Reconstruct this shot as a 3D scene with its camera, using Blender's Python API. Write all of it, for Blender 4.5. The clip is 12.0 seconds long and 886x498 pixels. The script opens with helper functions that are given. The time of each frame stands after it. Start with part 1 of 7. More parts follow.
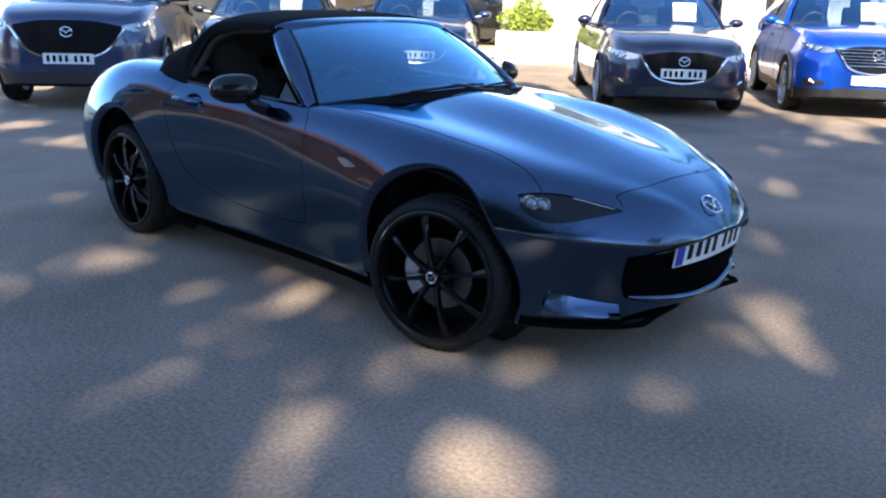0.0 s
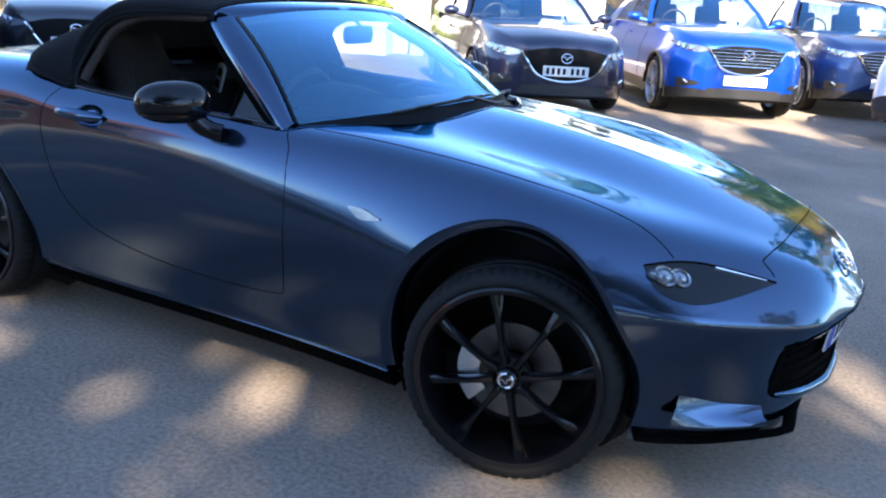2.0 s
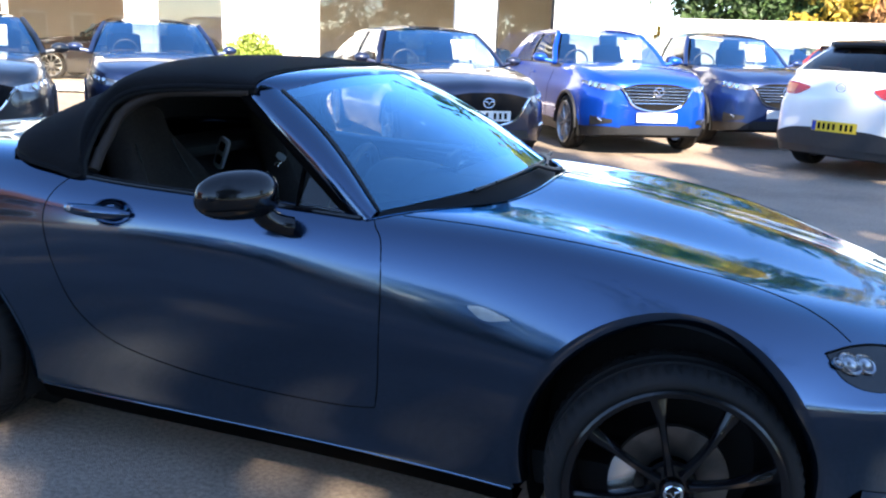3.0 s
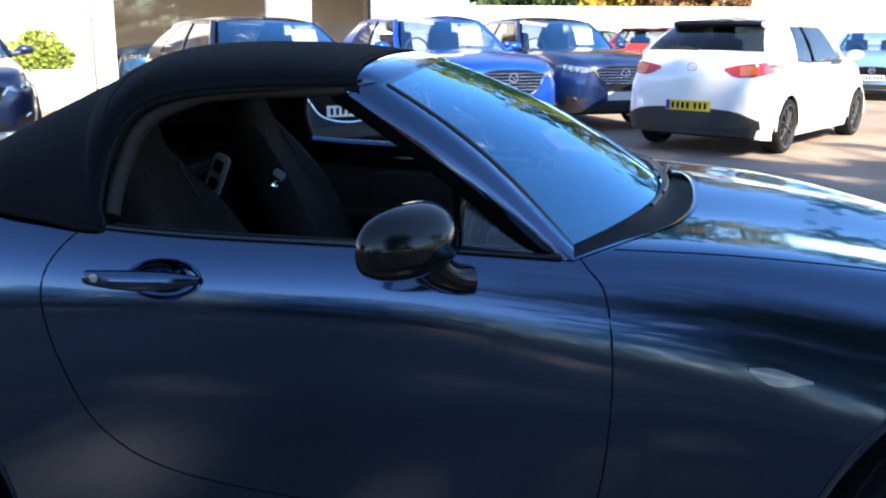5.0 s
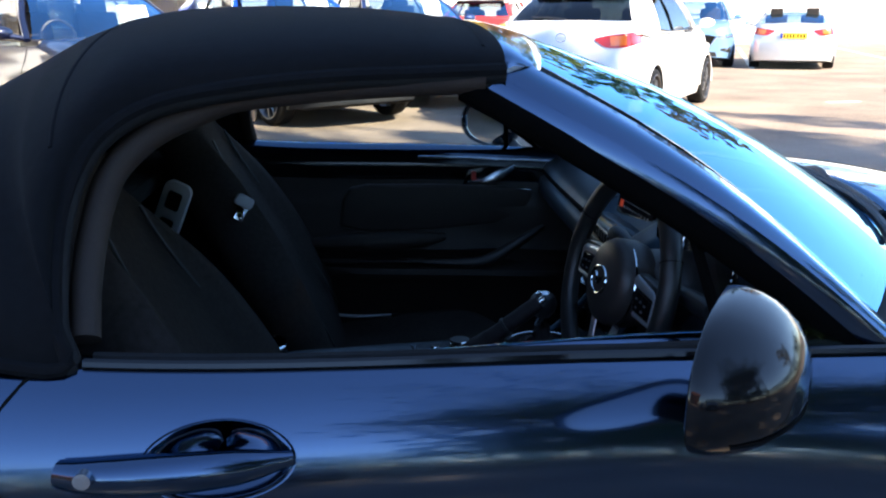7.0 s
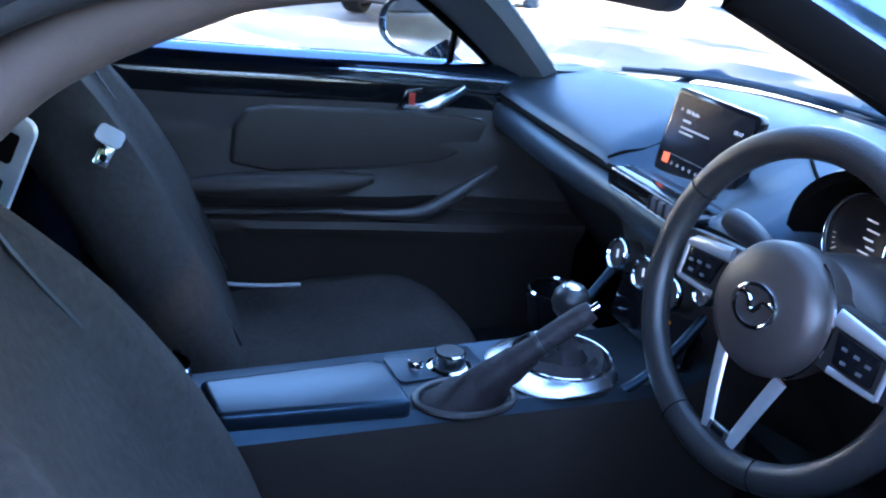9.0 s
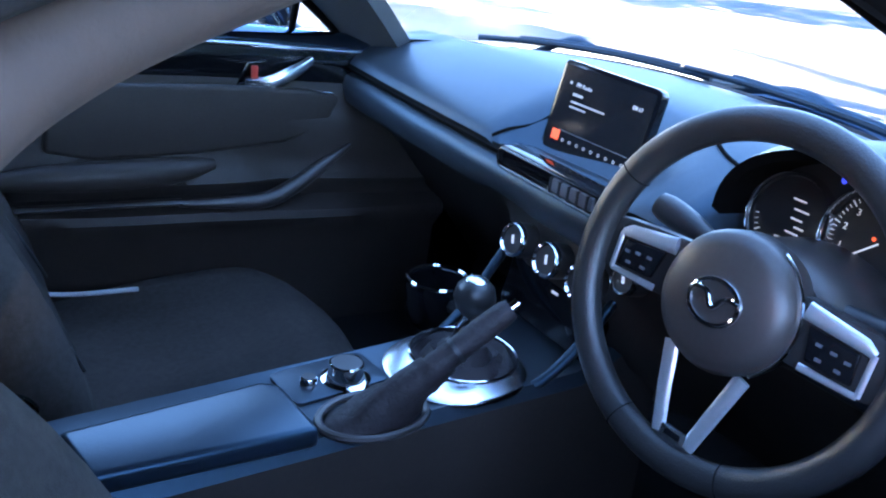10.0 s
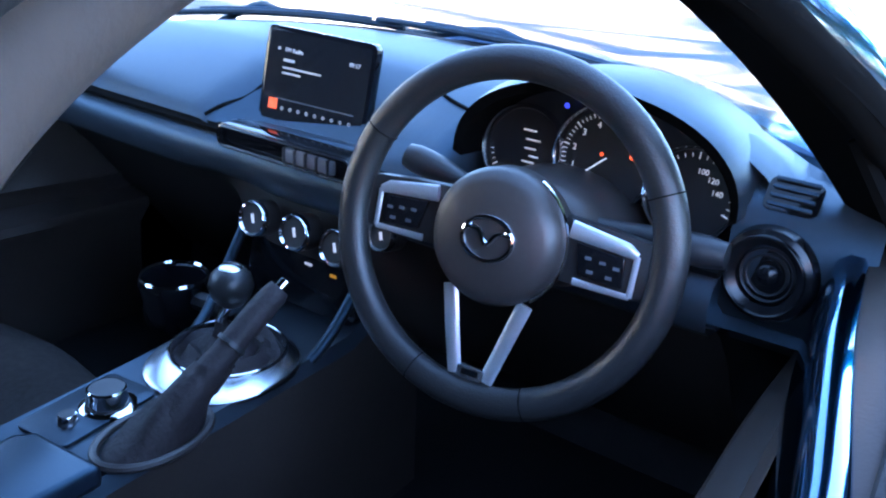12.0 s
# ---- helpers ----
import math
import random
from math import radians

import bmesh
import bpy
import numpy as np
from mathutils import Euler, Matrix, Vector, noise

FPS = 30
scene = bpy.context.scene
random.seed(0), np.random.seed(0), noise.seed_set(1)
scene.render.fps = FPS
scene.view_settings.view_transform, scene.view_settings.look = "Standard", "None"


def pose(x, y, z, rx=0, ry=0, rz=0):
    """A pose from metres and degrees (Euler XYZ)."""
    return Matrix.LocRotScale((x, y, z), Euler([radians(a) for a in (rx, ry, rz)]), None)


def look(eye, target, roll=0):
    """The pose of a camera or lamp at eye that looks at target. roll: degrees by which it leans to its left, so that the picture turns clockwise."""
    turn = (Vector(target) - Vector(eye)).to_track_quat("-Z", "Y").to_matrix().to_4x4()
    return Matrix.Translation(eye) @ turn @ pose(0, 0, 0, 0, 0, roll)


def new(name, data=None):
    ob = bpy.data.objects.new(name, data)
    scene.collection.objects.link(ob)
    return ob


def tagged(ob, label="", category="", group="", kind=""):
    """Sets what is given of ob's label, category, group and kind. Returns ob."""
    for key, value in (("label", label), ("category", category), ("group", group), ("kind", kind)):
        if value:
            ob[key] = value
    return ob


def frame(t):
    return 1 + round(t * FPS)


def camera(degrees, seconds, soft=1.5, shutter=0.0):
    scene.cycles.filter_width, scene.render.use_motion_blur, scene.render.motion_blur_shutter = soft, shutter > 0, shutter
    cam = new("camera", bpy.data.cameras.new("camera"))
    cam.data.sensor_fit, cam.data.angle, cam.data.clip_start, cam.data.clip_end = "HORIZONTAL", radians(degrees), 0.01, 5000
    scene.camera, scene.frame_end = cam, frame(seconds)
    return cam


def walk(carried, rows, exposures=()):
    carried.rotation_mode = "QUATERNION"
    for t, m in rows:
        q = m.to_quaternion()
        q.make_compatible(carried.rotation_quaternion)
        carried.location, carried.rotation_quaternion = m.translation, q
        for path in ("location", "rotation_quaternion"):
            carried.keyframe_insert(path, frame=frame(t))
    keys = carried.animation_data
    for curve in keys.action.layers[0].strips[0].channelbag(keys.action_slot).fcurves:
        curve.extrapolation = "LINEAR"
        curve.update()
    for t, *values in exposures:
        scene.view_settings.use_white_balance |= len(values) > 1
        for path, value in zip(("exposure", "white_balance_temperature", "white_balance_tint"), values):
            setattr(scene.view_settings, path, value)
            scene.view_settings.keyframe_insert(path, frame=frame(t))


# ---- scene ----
cam = camera(54.0, 12.0, soft=2.1)
PATH = [
    (0.0, (3.331, -3.071, 1.334), (2.026, -1.664, 0.771), 1.53),
    (0.5, (3.023, -2.904, 1.291), (1.718, -1.52, 0.673), 2.0),
    (1.0, (2.711, -2.788, 1.241), (1.475, -1.342, 0.625), 4.02),
    (1.5, (2.384, -2.748, 1.255), (1.321, -1.165, 0.65), 4.93),
    (2.0, (2.049, -2.748, 1.285), (1.11, -1.077, 0.715), 3.73),
    (2.5, (1.691, -2.737, 1.309), (0.83, -1.009, 0.785), 2.33),
    (2.7, (1.532, -2.743, 1.32), (0.742, -0.973, 0.834), 2.31),
    (4.5, (0.482, -2.438, 1.27), (0.133, -0.528, 0.792), 0.58),
    (5.0, (0.279, -2.313, 1.255), (0.06, -0.382, 0.777), 0.56),
    (5.5, (0.119, -2.13, 1.273), (-0.02, -0.196, 0.789), -1.21),
    (6.0, (-0.049, -1.934, 1.262), (-0.063, 0.005, 0.768), -0.25),
    (6.5, (-0.18, -1.795, 1.261), (-0.056, 0.145, 0.795), 0.14),
    (7.0, (-0.267, -1.597, 1.226), (-0.084, 0.323, 0.698), -0.35),
    (7.2, (-0.288, -1.521, 1.217), (-0.07, 0.38, 0.635), -0.07),
    (8.8, (-0.45, -1.057, 1.175), (0.076, 0.743, 0.481), 5.45),
    (9.0, (-0.451, -0.991, 1.165), (0.162, 0.766, 0.433), 4.93),
    (9.5, (-0.476, -0.893, 1.154), (0.312, 0.777, 0.384), 6.34),
    (10.0, (-0.514, -0.819, 1.146), (0.518, 0.713, 0.38), 7.09),
    (10.5, (-0.528, -0.77, 1.135), (0.755, 0.552, 0.357), 7.14),
    (11.0, (-0.54, -0.749, 1.128), (0.874, 0.425, 0.341), 6.66),
    (11.5, (-0.55, -0.75, 1.136), (0.946, 0.324, 0.355), 5.0),
    (12.0, (-0.559, -0.749, 1.134), (0.975, 0.274, 0.36), 4.05),
]
walk(cam, [(t, look(eye, target, roll)) for t, eye, target, roll in PATH],
     exposures=[(0.0, 1.75, 6350, 10), (1.0, 2.1, 6350, 10), (2.5, 2.3, 6400, 10), (4.5, 1.85, 6350, 10), (7.0, 2.05, 6400, 10), (8.8, 5.25, 6250, 15), (12.0, 5.1, 6200, 15)])

# ---- light ----
world = bpy.data.worlds.new("world")
scene.world = world
world.use_nodes = True
SUN_ELEV, SUN_AZ = radians(37), radians(140)
wn = world.node_tree.nodes
sky = wn.new("ShaderNodeTexSky")
sky.sky_type, sky.sun_disc = "NISHITA", False
sky.sun_elevation, sky.sun_rotation = SUN_ELEV, SUN_AZ
sky.air_density, sky.dust_density, sky.ozone_density = 0.75, 0.0, 2.2
world.node_tree.links.new(sky.outputs[0], wn["Background"].inputs[0])
wn["Background"].inputs[1].default_value = 0.145
sun_data = bpy.data.lights.new("sun", "SUN")
sun_data.energy, sun_data.angle, sun_data.color = 5.0, radians(0.53), (1.0, 0.87, 0.68)
sun = new("sun", sun_data)
SUN_DIR = Vector((math.sin(SUN_AZ) * math.cos(SUN_ELEV), math.cos(SUN_AZ) * math.cos(SUN_ELEV), math.sin(SUN_ELEV)))
sun.matrix_world = look(SUN_DIR * 60, (0, 0, 0))

# ---- materials ----
def material(name, color, rough=0.5, metal=0.0, var=0.15, scale=8.0, bump=0.0, bump_scale=60.0, coat=0.0, alpha=1.0,
             trans=0.0, spec=0.5, emit=None, strength=0.0, island=0.0, fine=None):
    """A principled material with colour varied at two scales and a fine relief."""
    m = bpy.data.materials.new(name)
    m.use_nodes = True
    nt = m.node_tree
    b = nt.nodes["Principled BSDF"]
    b.inputs["Roughness"].default_value, b.inputs["Metallic"].default_value = rough, metal
    b.inputs["Coat Weight"].default_value, b.inputs["Coat Roughness"].default_value, b.inputs["Coat IOR"].default_value = coat, 0.05, 1.72
    b.inputs["Specular IOR Level"].default_value = spec
    b.inputs["Transmission Weight"].default_value = trans
    b.inputs["Base Color"].default_value = (*color, 1)
    if emit:
        b.inputs["Emission Color"].default_value, b.inputs["Emission Strength"].default_value = (*emit, 1), strength
    tc = nt.nodes.new("ShaderNodeTexCoord")
    if var > 0:
        n1, n2 = nt.nodes.new("ShaderNodeTexNoise"), nt.nodes.new("ShaderNodeTexNoise")
        n1.inputs["Scale"].default_value, n1.inputs["Detail"].default_value = scale, 6
        n2.inputs["Scale"].default_value, n2.inputs["Detail"].default_value = scale * (fine or 14), 4
        add = nt.nodes.new("ShaderNodeMath")
        add.operation = "ADD"
        ramp = nt.nodes.new("ShaderNodeMapRange")
        ramp.inputs["From Min"].default_value, ramp.inputs["From Max"].default_value = 0.6, 1.4
        ramp.inputs["To Min"].default_value, ramp.inputs["To Max"].default_value = 1 - var, 1 + var
        mul = nt.nodes.new("ShaderNodeVectorMath")
        mul.operation = "SCALE"
        mul.inputs[0].default_value = color
        for n in (n1, n2):
            nt.links.new(tc.outputs["Object"], n.inputs["Vector"])
        nt.links.new(n1.outputs["Fac"], add.inputs[0])
        nt.links.new(n2.outputs["Fac"], add.inputs[1])
        nt.links.new(add.outputs[0], ramp.inputs["Value"])
        last = ramp.outputs[0]
        if island > 0:
            geo = nt.nodes.new("ShaderNodeNewGeometry")
            r2 = nt.nodes.new("ShaderNodeMapRange")
            r2.inputs["To Min"].default_value, r2.inputs["To Max"].default_value = 1 - island, 1 + island
            nt.links.new(geo.outputs["Random Per Island"], r2.inputs["Value"])
            mm = nt.nodes.new("ShaderNodeMath")
            mm.operation = "MULTIPLY"
            nt.links.new(last, mm.inputs[0])
            nt.links.new(r2.outputs[0], mm.inputs[1])
            last = mm.outputs[0]
        nt.links.new(last, mul.inputs["Scale"])
        nt.links.new(mul.outputs[0], b.inputs["Base Color"])
    if bump > 0:
        n3, bp = nt.nodes.new("ShaderNodeTexNoise"), nt.nodes.new("ShaderNodeBump")
        n3.inputs["Scale"].default_value, n3.inputs["Detail"].default_value = bump_scale, 5
        bp.inputs["Strength"].default_value, bp.inputs["Distance"].default_value = bump, 0.01
        nt.links.new(tc.outputs["Object"], n3.inputs["Vector"])
        nt.links.new(n3.outputs["Fac"], bp.inputs["Height"])
        nt.links.new(bp.outputs[0], b.inputs["Normal"])
    return m


def paint(name, color, metal=0.55, rough=0.32, coat_ior=1.6, edge=None, coat=1.0):
    """Lacquered metallic paint; edge: a tint at grazing angles, for the sky's reflected colour."""
    m = material(name, color, rough, metal, var=0.05, scale=3, coat=coat, fine=300)
    b = m.node_tree.nodes["Principled BSDF"]
    b.inputs["Coat IOR"].default_value = coat_ior
    if edge:
        b.inputs["Specular Tint"].default_value = (*edge, 1)
    return m


# blue of the reflected sky put into the grey paint's base and edge tint
GREY_PAINT = paint("sky_tinted_graphite_paint", (0.038, 0.070, 0.130), 1.0, 0.16, 1.5, (0.21, 0.66, 1.0), 0.9)
BLACK_GLOSS = material("gloss_black_plastic", (0.005, 0.005, 0.006), 0.10, 0, var=0.05, spec=0.38)
BLACK_PLASTIC = material("black_plastic", (0.018, 0.018, 0.020), 0.45, 0, var=0.2, scale=20, bump=0.06, bump_scale=900)
RUBBER = material("rubber", (0.010, 0.010, 0.0105), 0.75, 0, spec=0.25, var=0.3, scale=12, bump=0.1, bump_scale=200)
GAP = material("panel_gap", (0.006, 0.006, 0.006), 1.0, 0, var=0.0, spec=0.05)
FABRIC = material("black_roof_canvas", (0.0085, 0.0085, 0.0095), 1.0, 0, spec=0.12, var=0.25, scale=6, bump=0.25, bump_scale=1500)
CHROME = material("chrome", (0.75, 0.76, 0.78), 0.08, 1.0, var=0.04)
SATIN = material("satin_silver", (0.74, 0.76, 0.79), 0.26, 1.0, var=0.06)
DARK_ALLOY = material("gloss_black_alloy", (0.005, 0.005, 0.006), 0.16, 0.0, var=0.08, spec=0.4)
SILVER = material("silver_trim", (0.72, 0.74, 0.77), 0.30, 0.8, var=0.05)
STEEL = material("brake_steel", (0.13, 0.125, 0.12), 0.4, 0.9, var=0.2, scale=40)
SEAL_GREY = material("grey_seal_rubber", (0.0256, 0.0153, 0.0106), 0.8, 0, var=0.15, scale=10, bump=0.05, bump_scale=300)
# near-black colour holds the shade of the driver's pillar; other black parts share it
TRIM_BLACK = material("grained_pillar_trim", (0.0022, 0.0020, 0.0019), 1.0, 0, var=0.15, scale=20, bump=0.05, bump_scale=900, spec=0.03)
PILLAR_BLACK = material("satin_pillar_black", (0.0035, 0.0035, 0.004), 0.55, 0, var=0.1, scale=20, spec=0.12)
ASPHALT = material("asphalt", (0.250, 0.194, 0.150), 0.90, 0, var=0.62, scale=0.8, bump=0.55, bump_scale=160, fine=75)
WHITE_LINE = material("worn_white_road_paint", (0.6, 0.6, 0.58), 0.8, 0, var=0.25, scale=6)


def glass_material(name, tint, rough=0.0, power=3.6, sheen=(0.8, 0.8, 0.8)):
    """Thin glass: clear with a mirror share that rises at grazing angles."""
    m = bpy.data.materials.new(name)
    m.use_nodes = True
    nt = m.node_tree
    nt.nodes.remove(nt.nodes["Principled BSDF"])
    out = nt.nodes["Material Output"]
    tr, gl, mix, lw, pw, ad = (nt.nodes.new(k) for k in ("ShaderNodeBsdfTransparent", "ShaderNodeBsdfGlossy", "ShaderNodeMixShader", "ShaderNodeLayerWeight", "ShaderNodeMath", "ShaderNodeMath"))
    tr.inputs[0].default_value = (*tint, 1)
    gl.inputs["Roughness"].default_value = rough
    gl.inputs["Color"].default_value = (*sheen, 1)
    lw.inputs[0].default_value = 0.5
    pw.operation, ad.operation = "POWER", "MULTIPLY_ADD"
    pw.inputs[1].default_value = power
    ad.inputs[1].default_value, ad.inputs[2].default_value = 0.93, 0.06
    nt.links.new(lw.outputs["Facing"], pw.inputs[0])
    nt.links.new(pw.outputs[0], ad.inputs[0])
    nt.links.new(ad.outputs[0], mix.inputs[0])
    nt.links.new(tr.outputs[0], mix.inputs[1])
    nt.links.new(gl.outputs[0], mix.inputs[2])
    nt.links.new(mix.outputs[0], out.inputs[0])
    return m


# blue sheen: the sky's reflected colour put into the windscreen
SCREEN_GLASS = glass_material("windscreen_glass", (0.70, 0.80, 0.80), power=1.2, sheen=(0.34, 0.68, 0.98))
CLEAR_GLASS = glass_material("side_glass", (0.75, 0.82, 0.80))
DARK_GLASS = glass_material("privacy_glass", (0.025, 0.03, 0.03))
LAMP_GLASS = glass_material("lamp_lens", (0.92, 0.93, 0.94))

# ---- mesh tools ----
def curve_of(*pts):
    """A smooth curve v(x) through (x, v) pairs, x rising."""
    xs, vs = np.array([p[0] for p in pts], float), np.array([p[1] for p in pts], float)
    d = np.diff(vs) / np.diff(xs)
    m = np.concatenate(([d[0]], (d[:-1] + d[1:]) / 2, [d[-1]]))
    m[1:-1][d[:-1] * d[1:] <= 0] = 0

    def at(x):
        x = min(max(x, xs[0]), xs[-1])
        i = min(max(int(np.searchsorted(xs, x)) - 1, 0), len(xs) - 2)
        h = xs[i + 1] - xs[i]
        t = (x - xs[i]) / h
        return float((2 * t**3 - 3 * t**2 + 1) * vs[i] + (t**3 - 2 * t**2 + t) * h * m[i] + (-2 * t**3 + 3 * t**2) * vs[i + 1] + (t**3 - t**2) * h * m[i + 1])
    return at


def smooth_line(pts, n, closed=False):
    """n points of a Catmull-Rom line through pts."""
    p = [Vector(q) for q in pts]
    k = len(p)
    segs = k if closed else k - 1
    out = []
    for s in range(n):
        f = s / (n if closed else n - 1) * segs
        i = min(int(f), segs - 1)
        t = f - i
        if closed:
            a, b, c, d = p[(i - 1) % k], p[i % k], p[(i + 1) % k], p[(i + 2) % k]
        else:
            b, c = p[i], p[i + 1]
            a = p[i - 1] if i > 0 else b * 2 - c
            d = p[i + 2] if i + 2 < k else c * 2 - b
        out.append(0.5 * (2 * b + (c - a) * t + (2 * a - 5 * b + 4 * c - d) * t * t + (3 * b - a - 3 * c + d) * t**3))
    return out


def mesh_of(name, verts, faces, mat, smooth=True):
    me = bpy.data.meshes.new(name)
    me.from_pydata([tuple(v) for v in verts], [], faces)
    me.materials.append(mat)
    if smooth:
        me.polygons.foreach_set("use_smooth", [True] * len(me.polygons))
    me.update()
    return me


def piece(name, verts, faces, mat, parent=None, label="", smooth=True):
    ob = new(name, mesh_of(name, verts, faces, mat, smooth))
    if parent:
        ob.parent = parent
    if label:
        tagged(ob, label)
    return ob


def part(name, bm, mat, parent=None, label="", smooth=True, sharp=40):
    """Links a bmesh as one mesh object under a thing or a part."""
    me = bpy.data.meshes.new(name)
    bmesh.ops.recalc_face_normals(bm, faces=bm.faces)
    bm.to_mesh(me)
    bm.free()
    me.materials.append(mat)
    if smooth:
        me.polygons.foreach_set("use_smooth", [True] * len(me.polygons))
        me.set_sharp_from_angle(angle=radians(sharp))
    ob = new(name, me)
    if parent:
        ob.parent = parent
    if label:
        tagged(ob, label)
    return ob


def thing(name, label, category, group="", m=None, kind=""):
    ob = new(name)
    ob.empty_display_size = 0.1
    if m is not None:
        ob.matrix_world = m
    return tagged(ob, label, category, group, kind)


def box(size, m=None, bevel=0.0, seg=2, bm=None):
    bm2 = bmesh.new()
    bmesh.ops.create_cube(bm2, size=1)
    bmesh.ops.scale(bm2, vec=size, verts=bm2.verts)
    if bevel > 0:
        bmesh.ops.bevel(bm2, geom=bm2.edges[:], offset=bevel, segments=seg, affect="EDGES", profile=0.6)
    if m is not None:
        bmesh.ops.transform(bm2, matrix=m, verts=bm2.verts)
    if bm is None:
        return bm2
    return merge(bm, bm2)


def merge(bm, other):
    me = bpy.data.meshes.new("tmp")
    other.to_mesh(me)
    other.free()
    bm.from_mesh(me)
    bpy.data.meshes.remove(me)
    return bm


def grid_bm(rows, close_u=False, close_v=False, cap=False, bm=None):
    """A surface through rows of points (all of one length)."""
    bm = bm or bmesh.new()
    vs = [[bm.verts.new(p) for p in row] for row in rows]
    nu, nv = len(rows), len(rows[0])
    for i in range(nu if close_u else nu - 1):
        for j in range(nv if close_v else nv - 1):
            q = [vs[i][j], vs[(i + 1) % nu][j], vs[(i + 1) % nu][(j + 1) % nv], vs[i][(j + 1) % nv]]
            bm.faces.new(q)
    if cap:
        bm.faces.new(vs[0])
        bm.faces.new(vs[-1][::-1])
    return bm


def lathe(profile, n=32, m=None, bm=None):
    """Turns (r, z) pairs round z."""
    rows = [[Vector((r * math.cos(a), r * math.sin(a), z)) for r, z in profile] for a in (2 * math.pi * i / n for i in range(n))]
    b2 = grid_bm(rows, close_u=True)
    bmesh.ops.remove_doubles(b2, verts=b2.verts, dist=1e-5)
    if m is not None:
        bmesh.ops.transform(b2, matrix=m, verts=b2.verts)
    return merge(bm, b2) if bm else b2


def tube(pts, radius, n=8, closed=False, flat=1.0, bm=None, cap=True):
    """Sweeps a round or flattened section along a line; radius may be a list."""
    pts = [Vector(p) for p in pts]
    rows, k = [], len(pts)
    up = Vector((0, 0, 1))
    for i, p in enumerate(pts):
        a = pts[(i - 1) % k] if closed or i > 0 else p
        b = pts[(i + 1) % k] if closed or i < k - 1 else p
        d = (b - a).normalized()
        ref = up if abs(d.dot(up)) < 0.95 else Vector((1, 0, 0))
        s = d.cross(ref).normalized()
        u = s.cross(d)
        r = radius[i] if isinstance(radius, (list, tuple)) else radius
        rows.append([p + s * (r * math.cos(2 * math.pi * j / n)) + u * (r * flat * math.sin(2 * math.pi * j / n)) for j in range(n)])
    b2 = grid_bm(rows, close_u=closed, close_v=True, cap=cap and not closed)
    return merge(bm, b2) if bm else b2


def prism(outline, depth, m=None, bevel=0.0, bm=None, seg=2):
    """A flat outline (x, y) made solid over z from 0 to depth."""
    b2 = bmesh.new()
    lo = [b2.verts.new((p[0], p[1], 0)) for p in outline]
    f = b2.faces.new(lo)
    ext = bmesh.ops.extrude_face_region(b2, geom=[f])
    bmesh.ops.translate(b2, vec=(0, 0, depth), verts=[v for v in ext["geom"] if isinstance(v, bmesh.types.BMVert)])
    bmesh.ops.recalc_face_normals(b2, faces=b2.faces)
    if bevel > 0:
        bmesh.ops.bevel(b2, geom=b2.edges[:], offset=bevel, segments=seg, affect="EDGES", profile=0.6, clamp_overlap=True)
    if m is not None:
        bmesh.ops.transform(b2, matrix=m, verts=b2.verts)
    return merge(bm, b2) if bm else b2


def rounded(w, h, r, n=5):
    out = []
    for cx, cy, a0 in ((w / 2 - r, h / 2 - r, 0), (-w / 2 + r, h / 2 - r, 90), (-w / 2 + r, -h / 2 + r, 180), (w / 2 - r, -h / 2 + r, 270)):
        for i in range(n):
            a = radians(a0 + 90 * i / (n - 1))
            out.append((cx + r * math.cos(a), cy + r * math.sin(a)))
    return out


# ---- ground ----
def ground_z(x, y):
    """A level car park, gently uneven away from the roadster."""
    r = min(max((math.hypot(x, y) - 3.0) / 5.0, 0.0), 1.0)
    return 0.012 * r * math.sin(x * 0.7 + 1.0) * math.sin(y * 0.6)


gb = bmesh.new()
xs_g = [-300, -120, -50, -25] + [v * 0.5 for v in range(-36, 37)] + [25, 50, 120, 300]
grid_bm([[Vector((x, y, ground_z(x, y))) for y in xs_g] for x in xs_g], bm=gb)
tagged(part("ground", gb, ASPHALT), "worn grey asphalt of a car park, dappled with tree shade", "ground", kind="structure")

